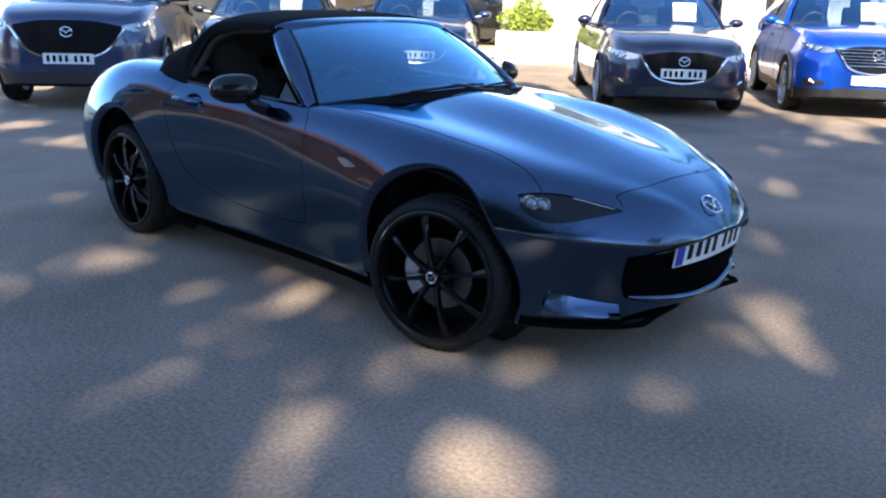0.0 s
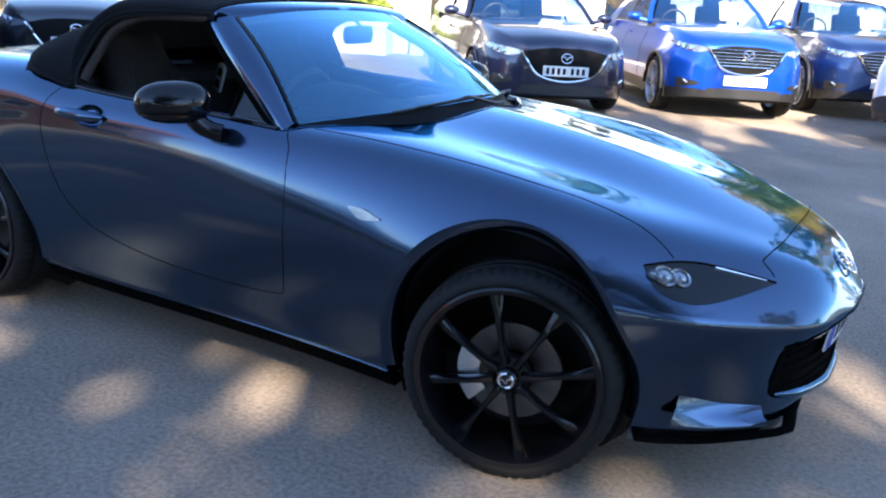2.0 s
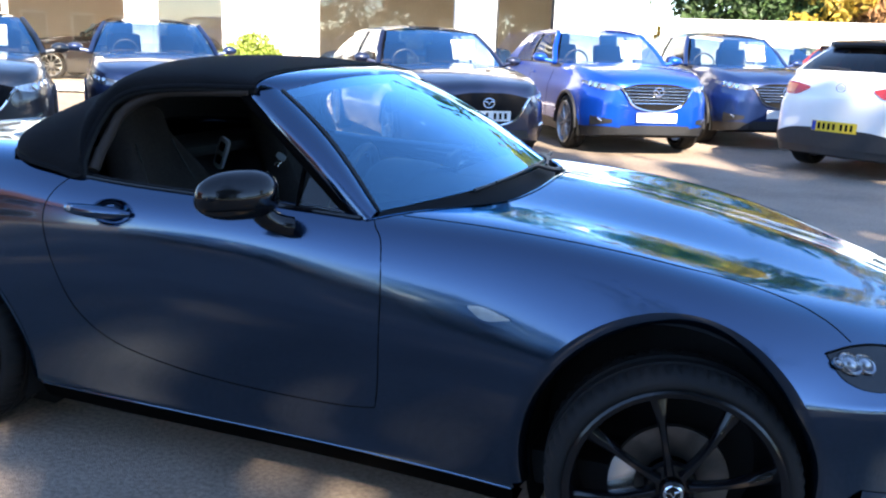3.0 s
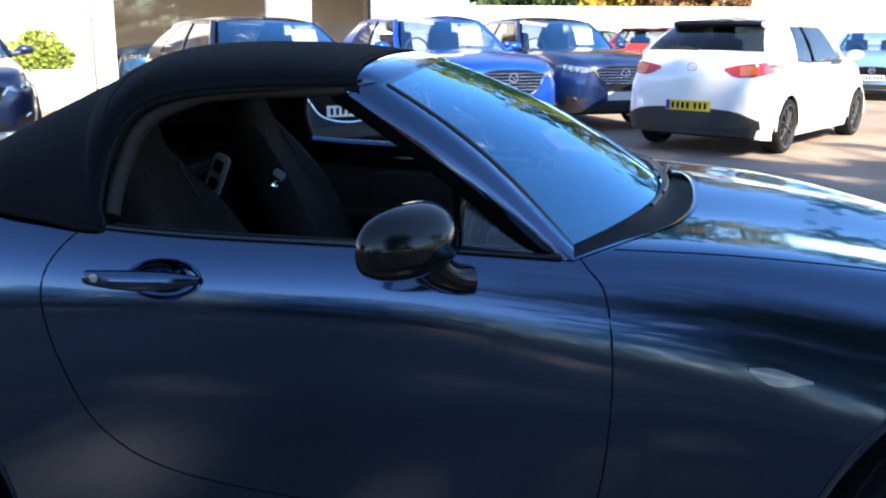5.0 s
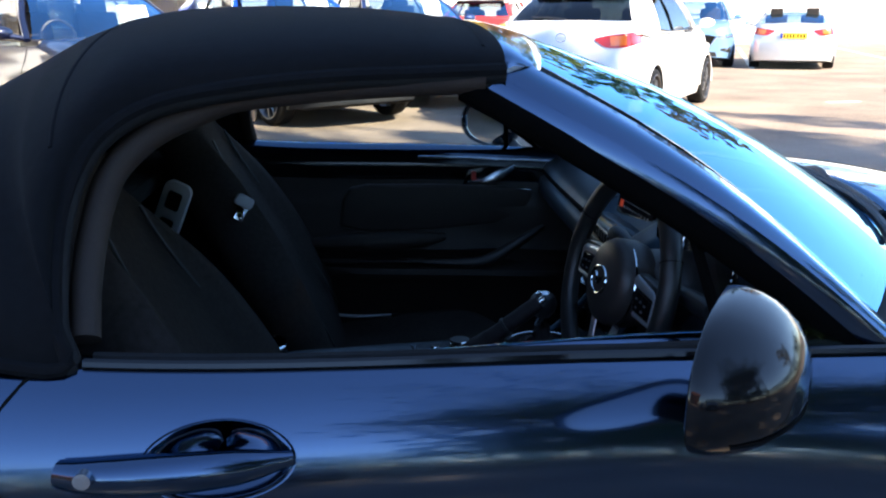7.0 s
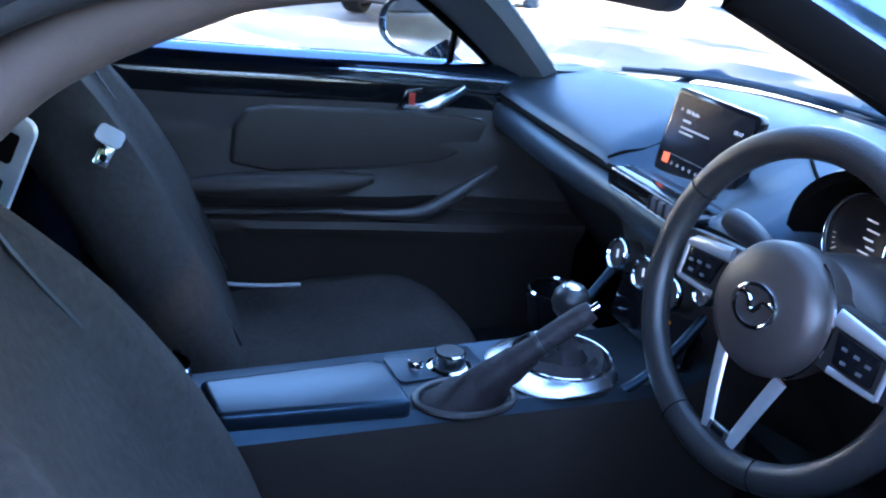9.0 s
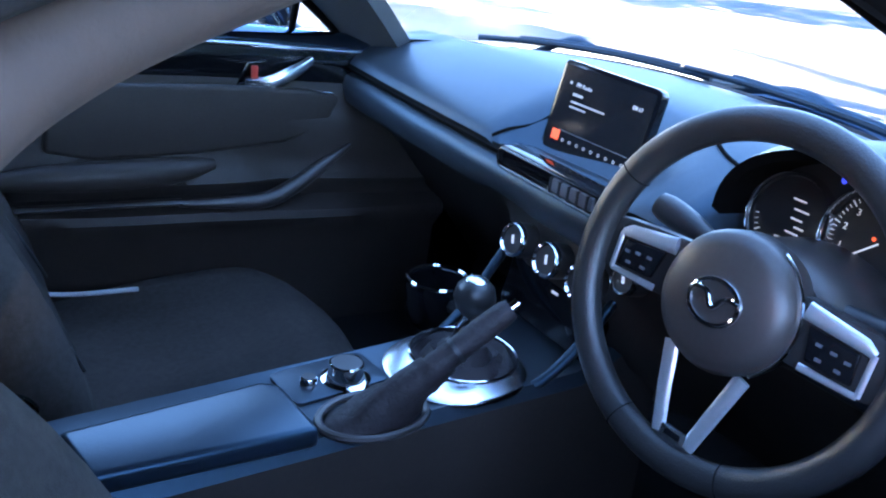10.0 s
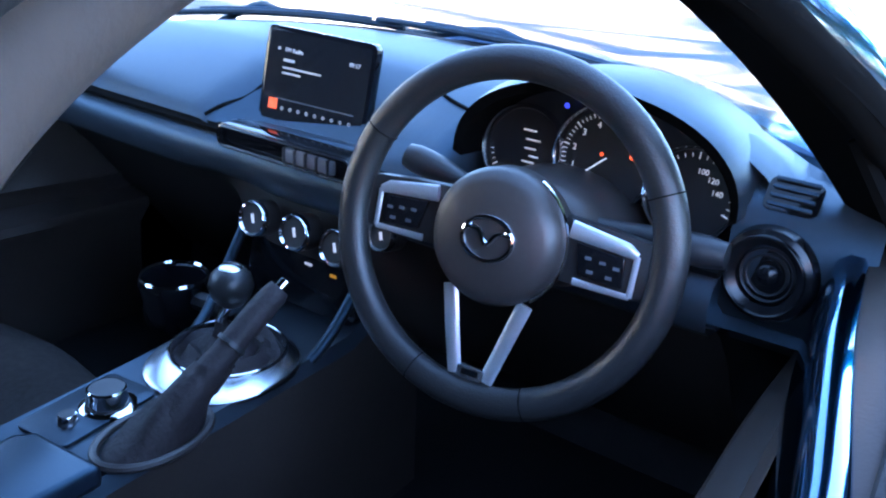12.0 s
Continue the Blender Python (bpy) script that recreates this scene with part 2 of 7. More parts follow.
# ---- the roadster: body surface ----
H = {
    "sill_y": curve_of((-1.98, 0.40), (-1.9, 0.58), (-1.75, 0.70), (-1.5, 0.745), (-0.8, 0.755), (0.6, 0.765), (1.15, 0.765), (1.45, 0.675), (1.65, 0.545), (1.8, 0.375), (1.88, 0.245), (1.93, 0.095)),
    "sill_z": curve_of((-1.98, 0.34), (-1.8, 0.25), (-1.5, 0.215), (-0.8, 0.207), (0.78, 0.200), (1.1, 0.165), (1.5, 0.165), (1.75, 0.17), (1.88, 0.18), (1.93, 0.20)),
    "low_y": curve_of((-1.98, 0.42), (-1.9, 0.62), (-1.75, 0.74), (-1.5, 0.815), (-1.15, 0.835), (-0.7, 0.787), (0, 0.780), (0.6, 0.785), (1.0, 0.822), (1.25, 0.815), (1.45, 0.705), (1.65, 0.570), (1.8, 0.395), (1.88, 0.255), (1.93, 0.10)),
    "low_z": curve_of((-1.98, 0.42), (-1.5, 0.33), (-0.8, 0.30), (0.8, 0.29), (1.5, 0.29), (1.93, 0.29)),
    "max_y": curve_of((-1.98, 0.44), (-1.9, 0.64), (-1.75, 0.76), (-1.5, 0.835), (-1.15, 0.868), (-0.7, 0.852), (-0.3, 0.836), (0.2, 0.822), (0.7, 0.833), (1.1, 0.862), (1.3, 0.835), (1.45, 0.765), (1.65, 0.645), (1.8, 0.485), (1.88, 0.34), (1.93, 0.14)),
    "max_z": curve_of((-1.98, 0.55), (-1.15, 0.66), (-0.4, 0.66), (0.3, 0.62), (1.1, 0.59), (1.45, 0.55), (1.7, 0.525), (1.93, 0.485)),
    "crest_y": curve_of((-1.98, 0.34), (-1.9, 0.50), (-1.75, 0.61), (-1.5, 0.69), (-1.15, 0.745), (-0.8, 0.768), (-0.53, 0.772), (0, 0.757), (0.33, 0.737), (0.7, 0.722), (1.1, 0.70), (1.3, 0.665), (1.45, 0.60), (1.65, 0.46), (1.8, 0.31), (1.88, 0.20), (1.93, 0.08)),
    "crest_z": curve_of((-1.98, 0.66), (-1.8, 0.80), (-1.5, 0.885), (-1.15, 0.925), (-0.8, 0.918), (-0.53, 0.886), (0, 0.866), (0.33, 0.850), (0.7, 0.835), (1.0, 0.808), (1.2, 0.772), (1.4, 0.722), (1.6, 0.672), (1.75, 0.635), (1.86, 0.58), (1.93, 0.50)),
    "mid_z": curve_of((-1.98, 0.70), (-1.8, 0.86), (-1.5, 0.93), (-1.15, 0.945), (-0.8, 0.95), (0.3, 0.884), (0.7, 0.861), (1.1, 0.801), (1.4, 0.746), (1.6, 0.702), (1.75, 0.652), (1.86, 0.59), (1.93, 0.505)),
    "top_z": curve_of((-1.98, 0.71), (-1.8, 0.88), (-1.5, 0.945), (-1.15, 0.955), (-0.8, 0.955), (0.3, 0.925), (0.7, 0.90), (1.1, 0.84), (1.4, 0.772), (1.6, 0.716), (1.75, 0.660), (1.86, 0.595), (1.93, 0.51)),
}
N_SIDE, N_TOP = 44, 16
ARCHES, ARCH_H = ((1.137, 0.361), (-1.155, 0.374)), 0.412  # middle and half length of the wheel arches, and their height
CUP = (-0.412, 0.808, 0.070, 0.036)


def section(x):
    """Control points (y, z) of the half body at x, from the sill up to the middle."""
    g = {k: f(x) for k, f in H.items()}
    return [Vector((g["sill_y"] - 0.10, 0, g["sill_z"] - 0.005)), Vector((g["sill_y"], 0, g["sill_z"])), Vector((g["low_y"], 0, g["low_z"])),
            Vector((g["max_y"], 0, g["max_z"])), Vector((g["crest_y"], 0, g["crest_z"])),
            Vector((g["crest_y"] * 0.5, 0, g["mid_z"])), Vector((0, 0, g["top_z"]))]


def body_point(x, j):
    p = section(x)
    if j <= N_SIDE:
        f, lo = j / N_SIDE * 4, 0
    else:
        f, lo = 4 + (j - N_SIDE) / N_TOP * 2, 0
    i = min(int(f), 5)
    t = f - i
    b, c = p[i], p[i + 1]
    a = p[i - 1] if i > 0 else b * 2 - c
    d = p[i + 2] if i + 2 < 7 else Vector((-p[5].x, 0, p[5].z))
    q = 0.5 * (2 * b + (c - a) * t + (2 * a - 5 * b + 4 * c - d) * t * t + (3 * b - a - 3 * c + d) * t**3)
    w = 0.6 * min(max((x - 1.36) / 0.22, 0.0), 1.0)
    if i == 2:
        q = q.lerp(b.lerp(c, t), w)
    elif i == 3:
        q = q.lerp(b.lerp(c, t), w * (1 - t))
    return max(q.x, 0.0), q.z


def warp(xs, j):
    """Shifts the stations over the crest so that the screen's foot and the deck's front run in curves."""
    if j <= N_SIDE:
        return 0.0
    f = 1 - (j - N_SIDE) / N_TOP
    k = 1 - f**2.4
    if xs >= 0.33:
        return 0.33 * k * max(0.0, 1 - (xs - 0.33) / 1.6) ** 1.5
    if xs <= -0.82:
        return -0.24 * k * max(0.0, (xs + 1.98) / 1.16)
    return 0.0


side_levels = {}


def body_y(x, z):
    """The half width of the body's side at x and z."""
    lv = side_levels.get(round(x, 3))
    if lv is None:
        lv = side_levels[round(x, 3)] = tuple(zip(*(body_point(round(x, 3), q) for q in range(N_SIDE + 1))))
    return float(np.interp(z, lv[1], lv[0]))


def arch_snap(x, z):
    """The edge that a point inside a wheel arch or a handle's hollow is drawn to."""
    for cx, half in ARCHES:
        dx, dz = (x - cx) / half, (z - 0.315) / ARCH_H
        r = math.hypot(dx, dz)
        if r < 1 and z < 0.74:
            return True, (cx + dx / max(r, 1e-4) * half, 0.315 + dz / max(r, 1e-4) * ARCH_H)
    dx, dz = (x - CUP[0]) / CUP[2], (z - CUP[1]) / CUP[3]
    r = math.hypot(dx, dz)
    if r < 1:
        return True, (CUP[0] + dx / max(r, 1e-4) * CUP[2], CUP[1] + dz / max(r, 1e-4) * CUP[3])
    return False, None


stations = [-1.985] + [-1.98 + 0.012 * i for i in range(6)] + list(np.linspace(-1.9, -0.82, 62)) + list(np.linspace(-0.80, -0.495, 13)) + list(np.linspace(-0.488, -0.336, 22)) + list(np.linspace(-0.325, 0.31, 26)) + list(np.linspace(0.33, 1.86, 88)) + [1.873, 1.885, 1.897, 1.908, 1.917, 1.924, 1.93, 1.934]
NJ = N_SIDE + N_TOP + 1


def undercut(x, y, z):
    """Sets the mouth back under the nose edge, and the chin back under the mouth."""
    if x < 1.78:
        return x
    edge = 0.494 - 0.20 * y * y
    t = min(max((z - edge + 0.034) / 0.026, 0.0), 1.0)
    k = 0.66 + 0.34 * t * t * (3 - 2 * t)
    if z < 0.235:
        k *= 1 - 0.40 * min((0.235 - z) / 0.03, 1.0) * min(max((0.38 - y) / 0.10, 0.0), 1.0)
    return 1.78 + (x - 1.78) * k


def build_shell(side):
    verts, faces, inside = [], [], []
    for xs in stations:
        for j in range(NJ):
            x = xs + warp(xs, j)
            y, z = body_point(x, j)
            if xs > 1.932 or xs < -1.983:
                y = 0.0
            x = undercut(x, y, z)
            hit, to = (False, None)
            if j <= N_SIDE - 3:
                hit, to = arch_snap(x, z)
            inside.append((hit, to))
            verts.append(Vector((x, side * y, z)))
    for i in range(len(stations) - 1):
        for j in range(NJ - 1):
            q = [i * NJ + j, (i + 1) * NJ + j, (i + 1) * NJ + j + 1, i * NJ + j + 1]
            if all(inside[k][0] for k in q):
                continue
            if j >= N_SIDE and -0.815 < (stations[i] + stations[i + 1]) / 2 < 0.325:
                continue
            faces.append(q if side < 0 else q[::-1])
    for k, (hit, to) in enumerate(inside):
        if hit:
            verts[k] = Vector((to[0], side * body_y(*to), to[1]))
    return verts, faces


roadster = thing("roadster", "dark grey two-seat roadster with raised black canvas roof, driver window open", "car")
from mathutils.bvhtree import BVHTree
shells = {}
for side in (-1, 1):
    v, f = build_shell(side)
    shells[side] = (v, f, BVHTree.FromPolygons(v, f))


def on_body(p, d, lift=0.0):
    """Where a ray from p along d meets the body, lifted off it."""
    d = Vector(d).normalized()
    best = None
    for side in (-1, 1):
        hit, n, _, dist = shells[side][2].ray_cast(Vector(p), d)
        if hit and (best is None or dist < best[1]):
            if n.dot(d) > 0:
                n = -n
            best = (hit + n * lift, dist, n)
    return best


def in_poly(p, poly):
    inside = False
    for a, b in zip(poly, poly[1:] + poly[:1]):
        if (a[1] > p[1]) != (b[1] > p[1]) and p[0] < (b[0] - a[0]) * (p[1] - a[1]) / (b[1] - a[1]) + a[0]:
            inside = not inside
    return inside


DOOR = [(-0.525, 0.95), (-0.542, 0.915), (-0.600, 0.880), (-0.642, 0.815), (-0.645, 0.74), (-0.615, 0.63), (-0.56, 0.50), (-0.44, 0.41), (-0.20, 0.36), (0.10, 0.345), (0.36, 0.355), (0.405, 0.40), (0.42, 0.63), (0.405, 0.79), (0.37, 0.84), (0.325, 0.875), (0.33, 0.95)]
bonnet_edge = curve_of((0.0, 1.722), (0.20, 1.720), (0.34, 1.711), (0.405, 1.700), (0.50, 1.62), (0.578, 1.38), (0.595, 1.24), (0.628, 1.10), (0.672, 0.60), (0.69, 0.30))


def panel_of(c):
    x, y, z = c.x, abs(c.y), c.z
    if in_poly((x, z), DOOR) and y > 0.70:
        return "door"
    if x > 0.30 and z > 0.60 and y < 0.692 and x < bonnet_edge(y):
        return "bonnet"
    if x > 1.5 and z < 0.205 and y < 0.70:
        return "front_lip"
    if x > 1.36 and not (z > 0.645 and x < 1.42):
        return "front_bumper"
    if x < -1.42 and z < 0.70 - 0.1 * (x + 1.42):
        return "rear_bumper"
    if x < -0.95 and z > 0.86 and y < 0.60:
        return "boot_lid"
    if z < 0.225 and -0.9 < x < 0.9:
        return "side_sill"
    return "front_wing" if x > 0.3 else "rear_wing"


for side in (-1, 1):
    v, f, _ = shells[side]
    full = mesh_of("tmp", v, f, GREY_PAINT)
    normals = [n.vector.copy() for n in full.vertex_normals]
    bpy.data.meshes.remove(full)
    for k, p in enumerate(v):
        near = [((p.x - CUP[0]) / CUP[2]) ** 2 + ((p.z - CUP[1]) / CUP[3]) ** 2 < 2.6] + [((p.x - cx) / half) ** 2 + ((p.z - 0.315) / ARCH_H) ** 2 < 1.12 for cx, half in ARCHES]
        if any(near) and p.z < 0.875:
            e = 0.004
            fx, fz = (body_y(p.x + e, p.z) - body_y(p.x - e, p.z)) / (2 * e), (body_y(p.x, p.z + e) - body_y(p.x, p.z - e)) / (2 * e)
            normals[k] = Vector((-fx, side, -fz)).normalized()
    groups = {}
    for q in f:
        c = sum((v[k] for k in q), Vector()) / 4
        groups.setdefault(panel_of(c), []).append(q)
    for name, fs in groups.items():
        used = sorted({k for q in fs for k in q})
        idx = {k: n for n, k in enumerate(used)}
        mat = BLACK_GLOSS if name == "front_lip" else GREY_PAINT
        pts = [v[k].copy() for k in used]
        ob = piece(name, pts, [[idx[k] for k in q] for q in fs], mat, roadster)
        ob.data.normals_split_custom_set_from_vertices([normals[k] for k in used])


def seam(pts, d, n=40, lift=-0.0006, r=0.0021, parent=roadster, name="panel_gap", mat=GAP):
    line = []
    for p in smooth_line(pts, n):
        h = on_body(p, d, lift)
        if h:
            line.append(h[0])
    if len(line) > 3:
        part(name, tube(line, r, 6), mat, parent)


for side in (-1, 1):
    Y = side * 1.3
    seam([(x, Y, z) for x, z in DOOR[:-1]], (0, -side, 0), 70)
    seam([(x, side * y, 1.3) for x, y in ((1.722, 0.0), (1.722, 0.10), (1.720, 0.20), (1.715, 0.30), (1.708, 0.37), (1.704, 0.402), (1.712, 0.410), (1.728, 0.414), (1.742, 0.420))], (0, 0, -1), 60)
    seam([(x, side * y, 1.3) for x, y in ((1.52, 0.606), (1.47, 0.592), (1.38, 0.580), (1.25, 0.592), (1.10, 0.628), (0.85, 0.655), (0.60, 0.672), (0.42, 0.685))], (0, 0, -1), 60)
    seam([(1.345, Y, 0.57), (1.37, Y, 0.50), (1.40, Y, 0.42)], (0, -side, 0), 14, r=0.002)
    # arch flare: a broad chamfer turned down towards the tyre
    for cx, half in ARCHES:
        rows = []
        for a in np.linspace(-12, 192, 64):
            c, q = math.cos(radians(a)), math.sin(radians(a))
            if 0.315 + ARCH_H * q > H["sill_z"](cx + half * c):
                y = side * body_y(cx + half * c, 0.315 + ARCH_H * q)
                rows.append([Vector((cx + rx * c, y - side * d, 0.315 + rz * q)) for rx, rz, d in
                             ((half * 1.012, ARCH_H * 1.012, -0.001), (half - 0.008, 0.405, 0.001), (half - 0.020, 0.394, 0.007), (half - 0.029, 0.385, 0.015), (half - 0.034, 0.380, 0.024), (half - 0.034, 0.380, 0.060))])
        if len(rows) > 6:
            part("arch_flare", grid_bm(rows), GREY_PAINT, roadster, sharp=75)
        well = []
        for a in np.linspace(-25, 205, 30):
            well.append([Vector((cx + (half - 0.028) * math.cos(radians(a)), side * min(yy, H["max_y"](cx + 0.36 * math.cos(radians(a))) - 0.075), 0.315 + 0.388 * math.sin(radians(a)))) for yy in (0.835, 0.7, 0.52)])
        part("wheel_liner", grid_bm(well), RUBBER, roadster)
        back = lathe([(0.0, 0), (0.37, 0)], 28, pose(cx, side * 0.52, 0.33, 90))
        part("wheel_liner", back, RUBBER, roadster)
    sill = [[Vector((x, side * (H["sill_y"](x) + dy), dz + H["sill_z"](x))) for dy, dz in ((-0.004, 0.003), (-0.012, -0.012), (-0.022, -0.045), (-0.040, -0.064), (-0.12, -0.060))] for x in np.linspace(-0.80, 0.775, 30)]
    part("sill_trim", grid_bm(sill), TRIM_BLACK, roadster, "black undercut side sill", sharp=40)
    part("sill_edge", tube([Vector((x, side * (H["sill_y"](x) + 0.001), H["sill_z"](x) + 0.002)) for x in np.linspace(-0.80, 0.775, 40)], 0.0055, 8), GREY_PAINT, roadster)
# underbody
part("underbody", box((0.42, 0.98, 0.08), pose(1.50, 0, 0.232), 0.02, bm=box((3.02, 1.40, 0.10), pose(-0.24, 0, 0.24), 0.02)), RUBBER, roadster)

# ---- soft top ----
low_edge = [(-0.095, 0.575, 1.160), (-0.20, 0.586, 1.158), (-0.30, 0.600, 1.156), (-0.40, 0.614, 1.148), (-0.488, 0.630, 1.132), (-0.542, 0.653, 1.100), (-0.568, 0.679, 1.053), (-0.576, 0.714, 1.000), (-0.571, 0.759, 0.935), (-0.564, 0.776, 0.890), (-0.66, 0.779, 0.908), (-0.78, 0.769, 0.926), (-0.88, 0.69, 0.942), (-0.98, 0.48, 0.952), (-1.05, 0.22, 0.958), (-1.07, 0.0, 0.96)]
mid_edge = [(-0.095, 0, 1.213), (-0.17, 0, 1.224), (-0.24, 0, 1.231), (-0.32, 0, 1.235), (-0.40, 0, 1.236), (-0.48, 0, 1.235), (-0.55, 0, 1.230), (-0.61, 0, 1.217), (-0.67, 0, 1.197), (-0.72, 0, 1.172), (-0.78, 0, 1.138), (-0.86, 0, 1.090), (-0.93, 0, 1.046), (-1.0, 0, 1.006), (-1.05, 0, 0.98), (-1.08, 0, 0.96)]
lo_pts, hi_pts = smooth_line(low_edge, 66), smooth_line(mid_edge, 66)


def top_rows(inset=0.0, power=0.62):
    rows = []
    for a, b in zip(lo_pts, hi_pts):
        row = []
        for k in range(-18, 19):
            u = 1 - abs(k) / 18
            s = 1 if k >= 0 else -1
            ang = u * math.pi / 2
            y = (a.y - inset) * math.cos(ang) ** (1.0 if a.y < 0.5 else 0.85)
            z = a.z + (b.z - a.z - inset) * math.sin(ang) ** (0.72 + 0.2 * max(0.0, (1.1 - a.z) / 0.2))
            x = a.x + (b.x - a.x) * math.sin(ang) ** 1.3
            row.append(Vector((x, s * y, z)))
        rows.append(row)
    return rows


canvas = top_rows()
soft = part("soft_top", grid_bm(canvas), FABRIC, roadster, "raised black canvas roof", sharp=80)
for i in (1, 30):
    part("roof_seam", tube([p + Vector((0, 0, -0.0005)) for p in canvas[i][4:33]], 0.0024, 6), FABRIC, soft)
part("roof_lining", grid_bm(top_rows(0.022)), material("grey_lining", (0.03, 0.03, 0.032), 0.9, 0, var=0.2, scale=30), roadster, sharp=80)
for side in (-1, 1):
    e = [Vector((p.x, side * p.y, p.z)) for p in lo_pts]
    part("roof_hem", tube(e[:66], 0.008, 8), FABRIC, roadster)

# ---- windscreen and pillars ----
def screen_pt(u, v):
    """u from the driver side (-1) to the passenger side (1), v from the foot (0) up to the head (1)."""
    k = 1 - abs(u) ** 2.4
    lo = Vector((0.335 + 0.245 * k, u * 0.672, 0.862 + 0.050 * k))
    hi = Vector((-0.045 + 0.055 * k, u * 0.522, 1.152 + 0.036 * k))
    p = lo.lerp(hi, v)
    p.z += 0.022 * math.sin(math.pi * v)
    p.x += 0.010 * math.sin(math.pi * v)
    return p


ws = part("windscreen", grid_bm([[screen_pt(-1 + i / 14, j / 12) for j in range(13)] for i in range(29)]), SCREEN_GLASS, roadster, sharp=80)
ws.visible_shadow = False
# header rail: painted band between glass and canvas
rows = []
for b in canvas[0]:
    u = b.y / 0.575
    g = screen_pt(u, 1.0)
    g.y = u * 0.530
    b = b + Vector((-0.004, 0, -0.004))
    rows.append([g + Vector((0.004, 0, -0.03)), g + Vector((0.0, 0, 0.001)), g.lerp(b, 0.25) + Vector((0, 0, 0.007)), g.lerp(b, 0.7) + Vector((0, 0, 0.008)), b + Vector((0, 0, 0.002)), b + Vector((-0.02, 0, -0.01))])
part("header_rail", grid_bm(rows), GREY_PAINT, roadster, sharp=60)
for side in (-1, 1):
    # painted pillar: a flattened, tapering rail
    a0, a1 = Vector((0.345, side * 0.718, 0.848)), Vector((-0.105, side * 0.560, 1.150))
    rows = []
    for i in range(15):
        t = i / 14
        c = a0.lerp(a1, t) + Vector((0.012 * math.sin(math.pi * t), side * 0.032 * math.sin(math.pi * t), 0.020 * math.sin(math.pi * t)))
        g = screen_pt(side * 1.0, t)
        o = c + Vector((0, side * 0.012, -0.004))
        back = Vector((-0.064, side * -0.004, -0.046)) * (0.58 if side < 0 else 1.0)
        inward = -side * (0.018 + 0.022 * t if side < 0 else 0.070)
        rows.append([g + Vector((-0.004, 0, -0.012)), g + Vector((0.001, 0, 0.001)), g.lerp(o, 0.35) + Vector((0.006, 0, 0.012)), g.lerp(o, 0.8) + Vector((0.002, side * 0.004, 0.008)), o, o + back * 0.5, o + back, g + back * 0.75 + Vector((0, side * -0.010, 0)), g + Vector((-0.016 if side < 0 else -0.030, inward, -0.022)), g + Vector((-0.006, inward * 0.9, -0.004))])
    part("a_pillar", grid_bm([r[:5] for r in rows]), GREY_PAINT, roadster, sharp=50)
    part("pillar_side", grid_bm([[r[4], r[4].lerp(r[5], 0.5) + Vector((0, side * 0.003, 0)), r[5]] for r in rows]), GREY_PAINT, roadster, sharp=60)
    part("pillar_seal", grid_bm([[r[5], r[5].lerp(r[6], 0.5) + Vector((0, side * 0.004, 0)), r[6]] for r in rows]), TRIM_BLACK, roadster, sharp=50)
    # passenger's trim a lit grey, driver's a shaded near-black, by colour alone
    part("pillar_trim", grid_bm([[r[6], r[7], r[8], r[9], r[0]] for r in rows]), TRIM_BLACK if side < 0 else material("lit_pillar_trim", (0.045, 0.045, 0.046), 0.6, 0, var=0.1), roadster, sharp=50)
    part("screen_seal", tube([screen_pt(side * 0.995, t) + Vector((0.002, 0, 0.002)) for t in np.linspace(0, 1, 16)], 0.006, 6), BLACK_GLOSS, roadster)
    # door window surround
    ring = [Vector((p.x, side * (p.y - 0.007), p.z - 0.006)) for p in smooth_line(low_edge, 160)[:96]]
    part("window_seal", tube(ring, 0.011, 14), RUBBER, roadster)
    inner = [(-0.12, 0.566, 1.148), (-0.20, 0.572, 1.146), (-0.30, 0.580, 1.142), (-0.40, 0.588, 1.133), (-0.44, 0.592, 1.121), (-0.48, 0.602, 1.105), (-0.51, 0.614, 1.086), (-0.539, 0.632, 1.053), (-0.554, 0.66, 1.0), (-0.556, 0.70, 0.95), (-0.552, 0.735, 0.905)]
    part("inner_seal", tube(smooth_line([(x, side * y, z) for x, y, z in inner], 70), 0.016, 14), SEAL_GREY, roadster, "soft grey inner window seal")
    sb = 0.024 if side < 0 else 0.0
    seal2 = [a0 + Vector((-0.075 + sb, side * -0.008, -0.012))] + [a0.lerp(a1, t) + Vector((-0.060 + sb, side * 0.022 * math.sin(math.pi * t), -0.030 + sb * 0.7 + 0.018 * math.sin(math.pi * t))) for t in np.linspace(0.08, 1, 12)]
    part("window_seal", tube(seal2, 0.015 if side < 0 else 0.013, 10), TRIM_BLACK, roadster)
    belt = [Vector((x, side * (H["crest_y"](x) - 0.004), H["crest_z"](x) + 0.004)) for x in np.linspace(-0.545, 0.32, 30)]
    part("belt_moulding", tube(belt, 0.0065, 8), BLACK_GLOSS, roadster)
    belt2 = [Vector((x, side * (H["crest_y"](x) - 0.022), H["crest_z"](x) + 0.004)) for x in np.linspace(-0.54, 0.30, 30)]
    part("belt_seal", tube(belt2, 0.0065, 8), RUBBER, roadster)
    # quarter light in front of the drop glass
    tri3 = [Vector((0.275, side * 0.728, 0.858)), Vector((0.135, side * 0.732, 0.862)), Vector((0.135, side * 0.660, 0.962))]
    bmq = bmesh.new()
    bmq.faces.new([bmq.verts.new(p) for p in tri3])
    q = part("quarter_light", bmq, CLEAR_GLASS, roadster, smooth=False)
    q.visible_shadow = False
